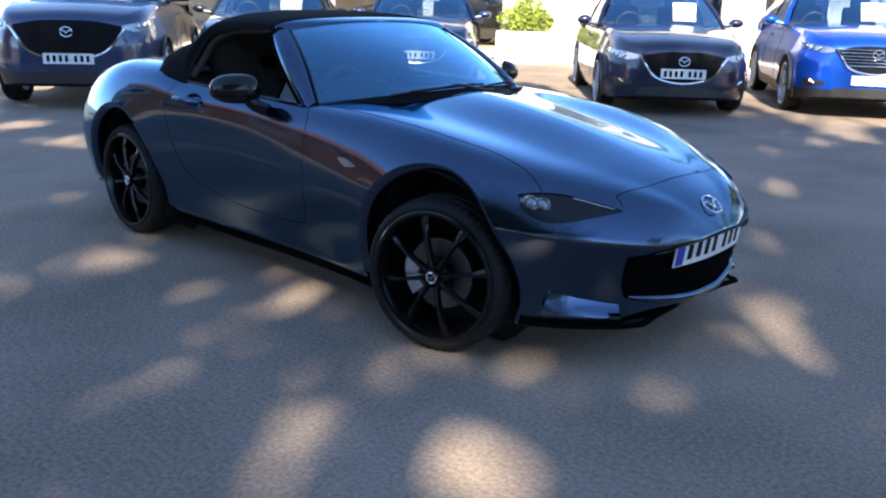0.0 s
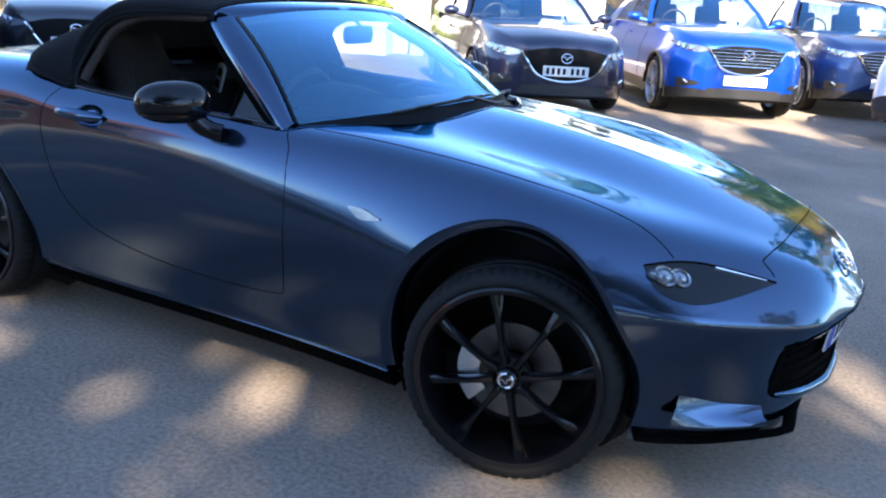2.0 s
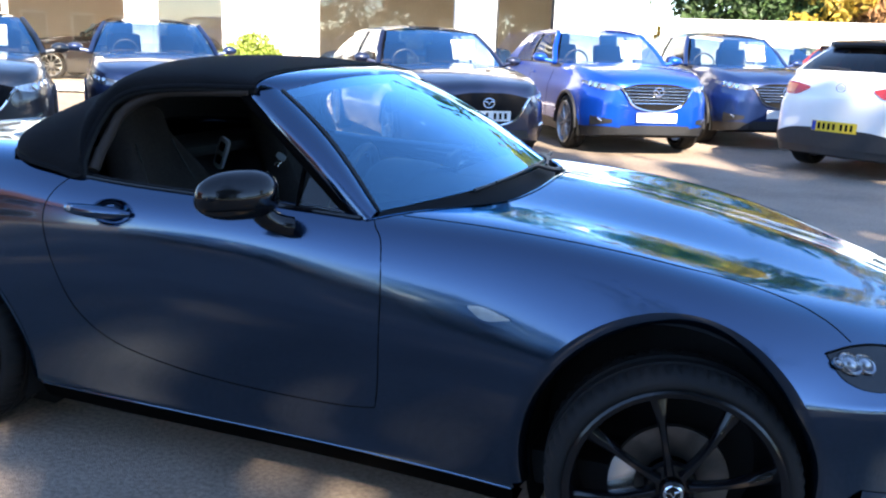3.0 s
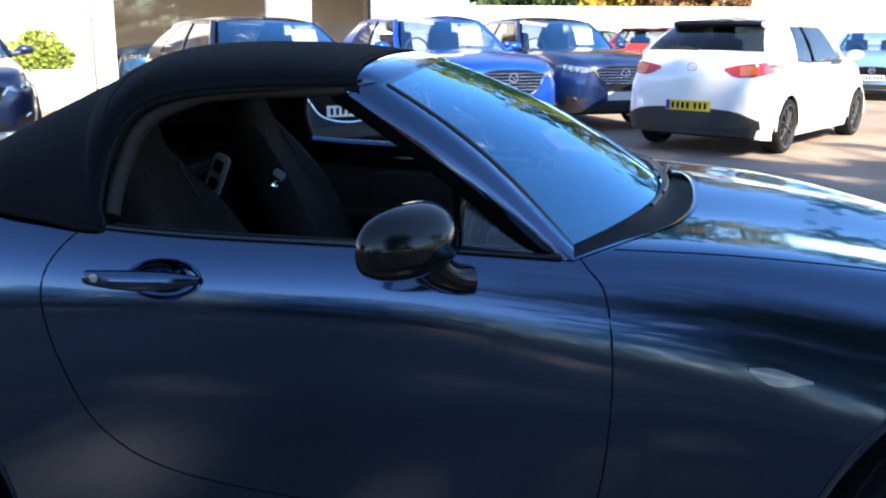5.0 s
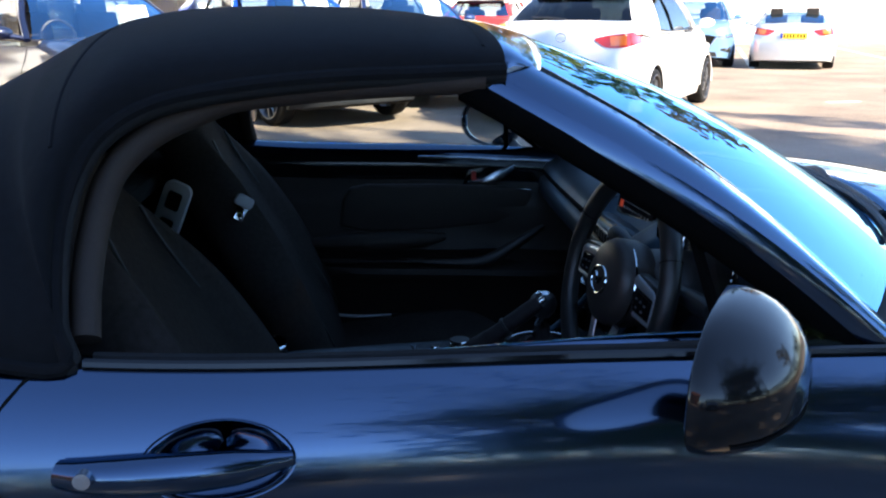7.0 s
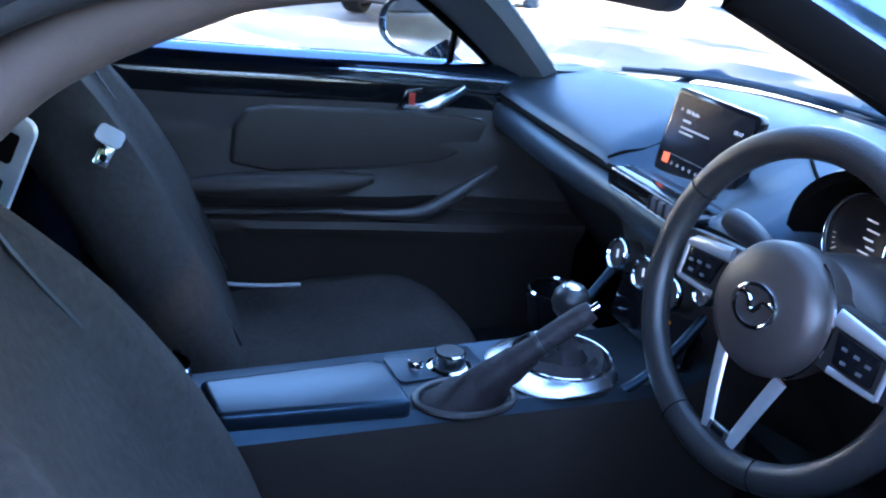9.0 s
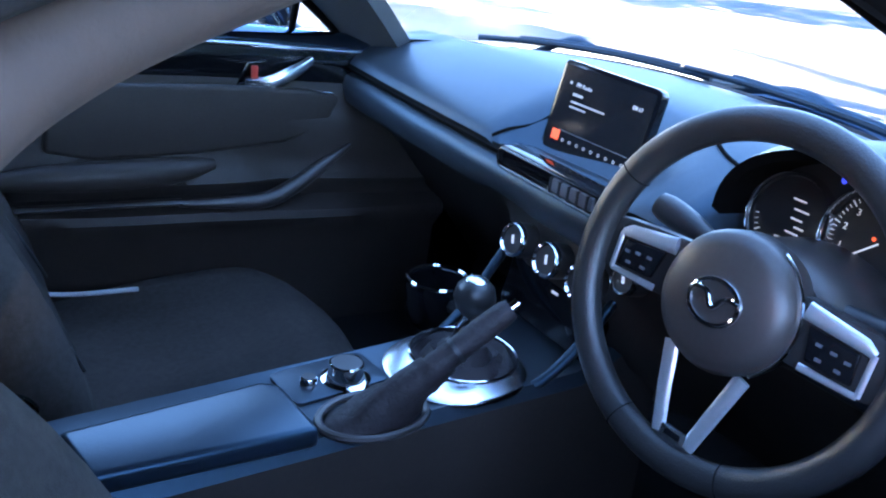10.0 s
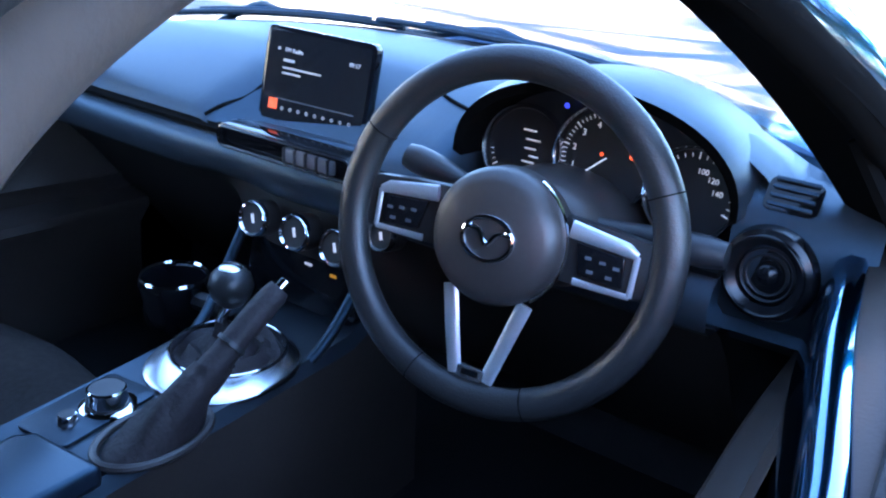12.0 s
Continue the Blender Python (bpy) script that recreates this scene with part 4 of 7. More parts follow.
# armrest: bluish colour and tint carry the sky's reflection too
ARMREST = material("armrest_leather", (0.010, 0.015, 0.022), 0.30, 0, var=0.1, scale=12, bump=0.04, bump_scale=500)
ARMREST.node_tree.nodes["Principled BSDF"].inputs["Specular Tint"].default_value = (0.36, 0.70, 1.0, 1)
CARPET = material("dark_carpet", (0.026, 0.025, 0.025), 1.0, 0, var=0.4, scale=30, bump=0.4, bump_scale=500)
DOOR_VINYL = material("matt_door_vinyl", (0.030, 0.0225, 0.0190), 0.52, 0, spec=0.32, var=0.2, scale=14, bump=0.06, bump_scale=700)
BOOT_LEATHER = material("creased_boot_leather", (0.024, 0.0180, 0.0190), 0.62, 0, spec=0.3, var=0.25, scale=30, bump=0.25, bump_scale=120)
LEATHER = material("black_leather", (0.020, 0.019, 0.019), 0.36, 0, var=0.15, scale=20, bump=0.12, bump_scale=450)
DIAL_FACE = material("dial_face", (0.012, 0.012, 0.013), 0.35, 0, var=0.05)
LIT_WHITE = material("lit_marking", (0.7, 0.7, 0.7), 0.5, 0, var=0, emit=(0.9, 0.92, 1.0), strength=0.011)
LIT_RED = material("lit_red", (0.6, 0.05, 0.02), 0.5, 0, var=0, emit=(1.0, 0.12, 0.03), strength=0.04)
LIT_BLUE = material("lit_blue", (0.05, 0.05, 0.6), 0.5, 0, var=0, emit=(0.05, 0.08, 1.0), strength=0.04)
LIT_AMBER = material("lit_amber", (0.6, 0.3, 0.02), 0.5, 0, var=0, emit=(1.0, 0.45, 0.05), strength=0.010)
GREY_BELT = material("grey_plastic", (0.42, 0.43, 0.45), 0.4, 0, var=0.06)

# floor, bulkheads and tunnel: dark carpet tub
part("cabin_floor", box((1.45, 1.36, 0.03), pose(0.0, 0, 0.225), 0.01), CARPET, roadster)
part("rear_bulkhead", box((0.03, 1.36, 0.60), pose(-0.82, 0, 0.55, 0, -12, 0), 0.01), CARPET, roadster)
part("front_bulkhead", box((0.03, 1.40, 0.58), pose(0.66, 0, 0.52, 0, 14, 0), 0.01), CARPET, roadster)
part("parcel_shelf", box((0.30, 1.30, 0.04), pose(-0.86, 0, 0.87), 0.015), CARPET, roadster)

# doors' inner sides
cap_line = curve_of((-0.60, 0.722), (-0.30, 0.714), (-0.167, 0.701), (-0.061, 0.682), (0.059, 0.661), (0.196, 0.642), (0.40, 0.620))
for side in (-1, 1):
    rows, channel, band = [], [], []
    for x in np.linspace(-0.60, 0.40, 34):
        cy, cz = H["crest_y"](x) - 0.030, H["crest_z"](x)
        if side < 0:
            yin = cap_line(x)
            prof = [(yin - 0.006, cz - 0.070), (yin, cz - 0.020), (yin + 0.005, cz - 0.006), (yin + 0.014, cz + 0.001), (yin + 0.026, cz + 0.001), (yin + 0.032, cz - 0.008)]
            channel.append([Vector((x, -a, b)) for a, b in ((yin + 0.030, cz - 0.005), (yin + 0.040, cz - 0.003), (max(cy + 0.012, yin + 0.046), cz - 0.002), (max(cy + 0.022, yin + 0.050), cz - 0.004))])
        else:
            prof = [(cy, cz - 0.002), (cy - 0.010, cz + 0.014), (cy - 0.034, cz + 0.016), (cy - 0.056, cz + 0.004), (cy - 0.061, cz - 0.012)]
            band.append([Vector((x, a, b)) for a, b in ((cy - 0.060, cz - 0.011), (cy - 0.064, cz - 0.016), (cy - 0.066, cz - 0.045), (cy - 0.064, cz - 0.078))])
        rows.append([Vector((x, side * a, b)) for a, b in prof])
    if band:
        part("upper_trim_band", grid_bm(band), BLACK_GLOSS, roadster, "gloss black upper door trim", sharp=60)
        # thin satin line on the band's upper edge, front half only
        part("satin_strip", tube([r[0] + Vector((0, -0.003, -0.002)) for r in band[16:]], 0.0034, 8), SATIN, roadster)
    if channel:
        part("window_channel", grid_bm(channel), SEAL_GREY, roadster, sharp=60)
    ob = part("door_cap", grid_bm(rows), GREY_PAINT, roadster, "body-coloured upper door trim", sharp=70)
    rows = []
    for x in np.linspace(-0.60, 0.42, 40):
        cy, cz = H["crest_y"](x) - 0.030, H["crest_z"](x)
        arm = math.exp(-((x + 0.05) / 0.30) ** 4)
        pull = math.exp(-((x + 0.16) / 0.20) ** 6)
        prof = [(cy - 0.056, cz - 0.062), (cy - 0.066, cz - 0.075), (cy - 0.070, cz - 0.105), (cy - 0.085 - 0.012 * arm, cz - 0.118), (cy - 0.092 - 0.014 * arm, cz - 0.14), (cy - 0.086 - 0.006 * arm, cz - 0.20),
                (cy - 0.090 - 0.030 * pull, cz - 0.232), (cy - 0.100 - 0.030 * pull, cz - 0.248), (cy - 0.085 - 0.01 * pull, cz - 0.262), (cy - 0.080, cz - 0.285), (cy - 0.115 - 0.02 * arm, cz - 0.300), (cy - 0.118 - 0.02 * arm, cz - 0.315), (cy - 0.085, cz - 0.36), (cy - 0.075, cz - 0.50), (cy - 0.075, 0.24)]
        rows.append([Vector((x, side * a, b)) for a, b in prof])
    dp = part("door_panel", grid_bm(rows), DOOR_VINYL, roadster, "moulded black door card", sharp=55)
    if side < 0:
        continue
    # pull strap bar, bezel and handle
    cy, cz = H["crest_y"](0.05) - 0.1, 0.80
    bez = [(0.00, 0.780), (0.02, 0.770), (0.19, 0.762), (0.205, 0.770), (0.20, 0.835), (0.15, 0.842), (0.02, 0.822)]
    part("handle_bezel", prism([(a, b) for a, b in bez], 0.012, Matrix(((1, 0, 0, 0), (0, 0, -side, side * (cy + 0.016)), (0, 1, 0, 0), (0, 0, 0, 1))), 0.003), BLACK_GLOSS, dp)
    hl = tube(smooth_line([(0.015, side * (cy - 0.002), 0.786), (0.06, side * (cy - 0.022), 0.792), (0.10, side * (cy - 0.024), 0.812), (0.135, side * (cy - 0.012), 0.830)], 16), [0.006 + 0.004 * math.sin(math.pi * i / 15) for i in range(16)], 8, flat=1.3)
    tube([(0.000, side * (cy - 0.004), 0.779), (0.10, side * (cy - 0.006), 0.769), (0.20, side * (cy - 0.002), 0.764)], 0.0045, 8, bm=hl)
    part("inner_handle", hl, SATIN, dp, "satin silver door pull")
    part("lock_tab", box((0.012, 0.006, 0.024), pose(0.030, side * (cy - 0.005), 0.806), 0.002), material("lock_red", (0.55, 0.04, 0.02), 0.4, 0, var=0.05), dp)
    to_wall = Matrix(((1, 0, 0, 0), (0, 0, -side, side * 0.640), (0, 1, 0, 0), (0, 0, 0, 1)))
    pad = [(-0.325, 0.685), (-0.318, 0.755), (-0.295, 0.788), (-0.25, 0.795), (-0.05, 0.790), (0.12, 0.780), (0.185, 0.765), (0.165, 0.715), (0.08, 0.682), (-0.08, 0.670), (-0.25, 0.668)]
    part("arm_pad", prism(pad[::-1], 0.022, to_wall, 0.009, seg=3), DOOR_VINYL, dp, "padded black door insert", sharp=60)
    part("elbow_rest", tube(smooth_line([(-0.43, side * 0.622, 0.640), (-0.34, side * 0.608, 0.646), (-0.22, side * 0.600, 0.648), (-0.12, side * 0.606, 0.648), (-0.05, side * 0.622, 0.650)], 18), [0.010 + 0.016 * math.sin(math.pi * i / 17) for i in range(18)], 12), DOOR_VINYL, dp)
    part("pocket_ledge", tube([(-0.40, side * 0.612, 0.596), (-0.25, side * 0.606, 0.594), (-0.11, side * 0.606, 0.590)], 0.010, 10, flat=0.6), VINYL, dp)
    part("pull_handle", tube(smooth_line([(-0.115, side * 0.606, 0.586), (-0.02, side * 0.600, 0.583), (0.045, side * 0.600, 0.584), (0.10, side * 0.606, 0.605), (0.16, side * 0.614, 0.640), (0.215, side * 0.622, 0.672)], 22), [0.006 + 0.010 * math.sin(math.pi * i / 21) for i in range(22)], 10), VINYL, dp)
    part("pocket_trim", tube([(-0.02, side * (cy - 0.055), 0.588), (0.06, side * (cy - 0.058), 0.577), (0.085, side * (cy - 0.05), 0.582)], 0.005, 8, flat=0.6), SATIN, dp)

# ---- dashboard ----
def dash_point(y, t):
    """The dash along y, t from the windscreen (0) to the knees (1)."""
    u = max(-1.0, min(1.0, y / 0.66))
    k = 1 - abs(u) ** 2.4
    foot = screen_pt(u * 0.985, 0.0) + Vector((-0.015, 0, -0.002))
    lip_x = 0.215 - 0.015 * k
    prof = [(0.0, foot.x, foot.z), (0.12, foot.x - 0.06, foot.z + 0.006), (0.30, lip_x + 0.16, 0.885 + 0.02 * k), (0.46, lip_x + 0.05, 0.856 + 0.005 * k), (0.52, lip_x + 0.012, 0.838), (0.56, lip_x, 0.822)]
    for (a, x0, z0), (b, x1, z1) in zip(prof, prof[1:]):
        if t <= b:
            f = (t - a) / (b - a)
            dip = 0.040 * math.exp(-((y - 0.015) / 0.125) ** 6) * min(1.0, max(0.0, (t - 0.34) / 0.10)) * (1.0 if t < 0.53 else 0.5)
            return Vector((x0 + (x1 - x0) * f, y, z0 + (z1 - z0) * f - dip))
    return Vector((prof[-1][1], y, prof[-1][2]))


dash = thing("dashboard", "", "")
for key in ("label", "category"):
    if key in dash:
        del dash[key]
dash.parent = roadster
tagged(dash, "black soft-touch dashboard")
ys = np.linspace(-0.66, 0.66, 60)
yb = np.linspace(-0.548, 0.66, 54)
ts = [0, 0.05, 0.12, 0.2, 0.3, 0.38, 0.46, 0.49, 0.52, 0.54, 0.56]
def dash_skin(y, t):
    """The dash top, sunk below the instruments on the driver's side."""
    p = dash_point(y, t)
    f = min(1.0, max(0.0, (-0.225 - y) / 0.03)) * min(1.0, max(0.0, (t - 0.12) / 0.18))
    return p + Vector((0.05 * f, 0, -0.085 * f))


part("dash_top", grid_bm([[dash_skin(y, t) for t in ts] for y in ys]), DASH_TOP, dash, sharp=70)
rows = []
for y in yb:
    lx = dash_point(y, 0.56).x
    notch = 0.022 * math.exp(-((y - 0.12) / 0.06) ** 4)
    rows.append([Vector((lx + 0.010, y, 0.818)), Vector((lx + 0.012, y, 0.808)), Vector((lx - 0.006, y, 0.800)), Vector((lx - 0.012, y, 0.780)), Vector((lx - 0.004, y, 0.752 + notch * 0.3)), Vector((lx + 0.010, y, 0.742 + notch * 0.3)), Vector((lx + 0.05, y, 0.735))])
part("dash_band", grid_bm(rows), DASH_TOP, dash, "satin grey decor band", sharp=70)
part("dash_groove", tube([Vector((dash_point(y, 0.56).x + 0.006, y, 0.814)) for y in yb], 0.008, 6), GAP, dash)
rows = []
for y in yb:
    lx = dash_point(y, 0.56).x
    c = math.exp(-(y / 0.16) ** 6)
    rows.append([Vector((lx + 0.03, y, 0.742)), Vector((lx + 0.06 - 0.035 * c, y, 0.72)), Vector((lx + 0.12 - 0.09 * c, y, 0.66)), Vector((lx + 0.18 - 0.11 * c, y, 0.58)), Vector((lx + 0.26 - 0.10 * c, y, 0.50)), Vector((lx + 0.34, y, 0.40))])
part("lower_dash", grid_bm(rows), DOOR_VINYL, dash, sharp=70)

# centre screen
scr = thing("centre_screen", "", "")
for key in ("label", "category"):
    if key in scr:
        del scr[key]
scr.parent = dash
tl, tr = Vector((0.277, 0.110, 0.949)), Vector((0.296, -0.061, 0.944))
ax = (tr - tl).normalized()
up = (Vector((0.275, 0.110, 0.940)) - Vector((0.256, 0.112, 0.838))).normalized()
up = (up - ax * up.dot(ax)).normalized()
nrm = ax.cross(up)
SM = Matrix((ax, up, nrm)).transposed().to_4x4()
SM.translation = (tl + tr) / 2 - up * 0.066
SW = (tr - tl).length
part("screen_case", prism(rounded(SW, 0.132, 0.010), -0.016, SM, 0.003), BLACK_GLOSS, scr)
part("screen_face", prism(rounded(SW - 0.012, 0.118, 0.006), 0.001, SM @ pose(0, 0, 0.0008)), material("screen_face", (0.010, 0.010, 0.011), 0.10, 0, var=0.03), scr, smooth=False)


def text(body, size, m, mat, parent, name="lettering", align="LEFT"):
    cu = bpy.data.curves.new(name, "FONT")
    cu.body, cu.size, cu.align_x = body, size, align
    cu.extrude = 0.0002
    cu.materials.append(mat)
    ob = new(name, cu)
    dg = bpy.context.evaluated_depsgraph_get()
    me = bpy.data.meshes.new_from_object(ob.evaluated_get(dg))
    bpy.data.objects.remove(ob)
    ob = new(name, me)
    ob.parent = parent
    ob.matrix_local = m
    return ob


text("FM Radio", 0.0075, SM @ pose(-0.052, 0.034, 0.0025), LIT_WHITE, scr)
text("09:17", 0.0075, SM @ pose(0.050, 0.032, 0.0025), LIT_WHITE, scr)
DIM_WHITE = material("dim_lit", (0.3, 0.3, 0.3), 0.5, 0, var=0, emit=(0.8, 0.85, 0.95), strength=0.007)
bars = bmesh.new()
for x, y, w, h in ((-0.044, 0.023, 0.018, 0.0036), (-0.022, 0.013, 0.062, 0.0026), (-0.038, 0.006, 0.030, 0.0026), (-0.062, 0.037, 0.004, 0.004)):
    box((w, h, 0.0004), SM @ pose(x, y, 0.0025), bm=bars)
part("text_bars", bars, DIM_WHITE, scr, smooth=False)
part("selected_icon", box((0.014, 0.014, 0.0006), SM @ pose(-0.062, -0.036, 0.0024)), LIT_RED, scr, smooth=False)
part("screen_rule", box((0.125, 0.0008, 0.0004), SM @ pose(0.004, -0.028, 0.0024)), material("rule_grey", (0.2, 0.2, 0.2), 0.5, 0, var=0), scr, smooth=False)
for k in range(9):
    part("menu_icon", lathe([(0.0012, 0), (0.0025, 0.0003)], 8, SM @ pose(-0.046 + 0.0135 * k, -0.040, 0.0024)), DIM_WHITE, scr, smooth=False)
# screen nacelle and centre vent
part("screen_plinth", box((0.10, 0.225, 0.03), pose(0.262, 0.012, 0.806, 0, 12, 6), 0.012, 3), DASH_TOP, dash)
for line in (((0.160, 0.545), (0.150, 0.50), (0.136, 0.44), (0.122, 0.36), (0.112, 0.28)), ((-0.085, 0.30), (-0.12, 0.33), (-0.16, 0.36), (-0.21, 0.38))):
    part("dash_groove", tube(smooth_line([dash_skin(y, t) + Vector((0, 0, 0.0008)) for y, t in line], 16), 0.0026, 6), GAP, dash)
vent = thing("centre_vent", "", "")
for key in ("label", "category"):
    if key in vent:
        del vent[key]
vent.parent = dash
part("vent_body", prism(rounded(0.235, 0.034, 0.012), 0.03, Matrix.Translation((0.198, 0.002, 0.812)) @ Matrix(((0, 0, -1, 0), (-1, 0, 0, 0), (0, 1, 0, 0), (0, 0, 0, 1))) @ pose(0, 0, -0.022), 0.003), BLACK_GLOSS, vent)
fr = [Vector((0.186, -a, 0.813 + b)) for a, b in rounded(0.226, 0.026, 0.010)]
part("vent_frame", tube(fr, 0.0024, 6, closed=True), LAMP_BLACK, vent)
part("vent_bar", box((0.010, 0.085, 0.018), pose(0.190, -0.045, 0.812), 0.003), material("vent_grey", (0.20, 0.20, 0.21), 0.35, 0.3, var=0.05), vent)
for k in range(5):
    part("vent_slat", box((0.012, 0.002, 0.020), pose(0.188, -0.008 - 0.018 * k, 0.812)), BLACK_PLASTIC, vent)

# heater knobs and start button
for y, z, r in ((0.045, 0.712, 0.0245), (-0.029, 0.713, 0.0245), (-0.097, 0.712, 0.0245), (-0.168, 0.748, 0.0195)):
    m = Matrix.Translation((0.196, y, z)) @ Euler((0, radians(-78), 0)).to_matrix().to_4x4()
    kn = part("heater_knob" if z < 0.72 else "start_button", lathe([(0, 0.016), (r * 0.78, 0.016), (r * 0.80, 0.014), (r * 0.84, 0.018), (r * 0.95, 0.019), (r, 0.014), (r * 0.98, -0.012)], 32, m), VINYL, dash)
    part("knob_ring", lathe([(r * 0.82, 0.017), (r * 0.90, 0.0205), (r * 0.99, 0.018), (r * 1.005, 0.012)], 32, m), CHROME, kn)
    part("knob_mark", box((0.0012, 0.004, r * 0.5), m @ pose(0, 0, 0.0165, 0, 90, 20)), LIT_WHITE, kn, smooth=False)
part("radio_recess", prism(rounded(0.20, 0.10, 0.012), 0.02, Matrix.Translation((0.245, 0.0, 0.635)) @ Matrix(((0, 0, -1, 0), (-1, 0, 0, 0), (0, 1, 0, 0), (0, 0, 0, 1))) @ pose(0, 0, 0, -12), 0.004), BLACK_GLOSS, dash)
part("warning_mark", box((0.002, 0.010, 0.0035), pose(0.200, -0.078, 0.664)), LIT_AMBER, dash, smooth=False)
part("switch_mark", box((0.002, 0.012, 0.003), pose(0.200, -0.035, 0.668)), LIT_WHITE, dash, smooth=False)

def behind_glass(p):
    """Draws a point of the dash back to the inner side of the windscreen."""
    lo, hi = screen_pt(max(-1, min(1, p.y / 0.66)), 0.0), screen_pt(max(-1, min(1, p.y / 0.66)), 1.0)
    v = max(0.0, (p.z - lo.z) / (hi.z - lo.z))
    return Vector((min(p.x, lo.x + (hi.x - lo.x) * v - 0.022), p.y, p.z))


# instrument hood: arched shell with three dials
hood = thing("instrument_hood", "", "")
for key in ("label", "category"):
    if key in hood:
        del hood[key]
hood.parent = dash
rows = []
for i in range(31):
    a = math.pi * (1 - i / 30)
    row = []
    for x, grow, lift in ((0.42, 1.00, -0.012), (0.34, 1.03, 0.0), (0.245, 1.02, 0.004), (0.222, 1.0, 0.0), (0.226, 0.95, -0.006), (0.29, 0.93, -0.01)):
        row.append(Vector((x, -0.392 - math.cos(a) * -0.160 * grow * -1, 0.862 + lift + 0.100 * grow * math.sin(a) ** 0.85)))
    row = [behind_glass(p) for p in row]
    rows.append(row)
part("hood_shell", grid_bm([r[:4] for r in rows]), DASH_TOP, hood, sharp=60)
part("hood_lining", grid_bm([[r[3] + Vector((-0.001, 0, 0)), r[4], r[5], r[5] + Vector((0.02, 0, -0.004))] for r in rows]), TRIM_BLACK, hood, "matt black instrument surround", sharp=60)
part("dial_back", prism([(0.158 * math.cos(a), 0.095 * math.sin(a)) for a in np.linspace(0, math.pi, 24)] + [(-0.158, -0.03), (0.158, -0.03)], 0.004, Matrix.Translation((0.288, -0.392, 0.862)) @ Matrix(((0, 0, -1, 0), (-1, 0, 0, 0), (0, 1, 0, 0), (0, 0, 0, 1)))), DIAL_FACE, hood, smooth=False)
for y, z, r, kind in ((-0.294, 0.866, 0.050, "L"), (-0.392, 0.876, 0.059, "T"), (-0.490, 0.862, 0.050, "R")):
    m = Matrix.Translation((0.272, y, z)) @ Matrix(((0, 0, -1, 0), (-1, 0, 0, 0), (0, 1, 0, 0), (0, 0, 0, 1))) @ pose(0, 0, 0, -10)
    g = part("dial", lathe([(0, 0.0), (r * 0.9, 0.0), (r * 0.93, 0.004)], 40, m), DIAL_FACE, hood)
    part("dial_ring", lathe([(r * 0.945, 0.0), (r * 0.955, 0.007), (r * 0.985, 0.009), (r * 1.01, 0.004), (r * 1.015, -0.004)], 44, m), CHROME, g)
    marks = bmesh.new()
    a0, a1, n = (230, -10, 41) if kind == "T" else ((200, -20, 21) if kind == "R" else (215, 190, 4))
    for k in range(n):
        a = radians(a0 + (a1 - a0) * k / (n - 1))
        big = k % 5 == 0
        box((0.007 if big else 0.004, 0.0012 if big else 0.0007, 0.0004), m @ pose(math.cos(a) * r * 0.80, math.sin(a) * r * 0.80, 0.001, 0, 0, math.degrees(a)), bm=marks)
    part("dial_marks", marks, LIT_WHITE, g, smooth=False)
    if kind == "T":
        for k in range(8):
            a = radians(230 - 240 * k / 8)
            text(str(k), 0.0095, m @ pose(math.cos(a) * r * 0.62 - 0.003, math.sin(a) * r * 0.62 - 0.003, 0.001), LIT_WHITE, g)
        a = radians(222)
        part("needle", box((r * 0.72, 0.0016, 0.001), m @ pose(math.cos(a) * r * 0.30, math.sin(a) * r * 0.30, 0.003, 0, 0, 222)), LIT_WHITE, g, smooth=False)
        part("warning_lamp", lathe([(0, 0.0008), (0.0042, 0.0006)], 12, m @ pose(0.031, 0.010, 0.001)), LIT_RED, g)
        part("warning_lamp", lathe([(0, 0.0008), (0.0022, 0.0006)], 12, m @ pose(-0.004, 0.005, 0.001)), LIT_RED, g)
    if kind == "L":
        for dx, dy, w in ((0.004, 0.022, 0.016), (0.010, 0.012, 0.018), (0.008, 0.002, 0.014), (0.014, -0.006, 0.012), (0.008, -0.013, 0.016), (0.002, -0.022, 0.024)):
            part("readout_bar", box((w, 0.0018, 0.0004), m @ pose(dx, dy, 0.001)), LIT_WHITE, g, smooth=False)
    if kind == "R":
        for lab, a in (("100", 75), ("120", 45), ("140", 15)):
            text(lab, 0.008, m @ pose(math.cos(radians(a)) * r * 0.52 - 0.006, math.sin(radians(a)) * r * 0.52 - 0.003, 0.001), LIT_WHITE, g)
part("blue_lamp", lathe([(0, 0.0008), (0.0032, 0.0006)], 12, Matrix.Translation((0.270, -0.342, 0.925)) @ Matrix(((0, 0, -1, 0), (-1, 0, 0, 0), (0, 1, 0, 0), (0, 0, 0, 1)))), LIT_BLUE, hood)
part("amber_lamp", box((0.001, 0.006, 0.004), pose(0.268, -0.338, 0.845)), LIT_AMBER, hood, smooth=False)
# cover from the hood to the driver's end, and that end with its round vent
rows = []
for y in np.linspace(-0.235, -0.665, 26):
    d = -0.392 - y
    hump = max(0.0, 1 - (d / 0.19) ** 2)
    rows.append([behind_glass(p) for p in (Vector((0.56 - 0.25 * (abs(y) / 0.66) ** 2.4, y, 0.905 - 0.03 * (abs(y) / 0.66) ** 2.4)), Vector((0.40, y, 0.90 + 0.04 * hump)), Vector((0.30, y, 0.885 + 0.065 * hump ** 0.6)), Vector((0.26, y, 0.87 + 0.075 * hump ** 0.6)))])
part("hood_cover", grid_bm(rows), DASH_TOP, dash, sharp=70)
rows = []
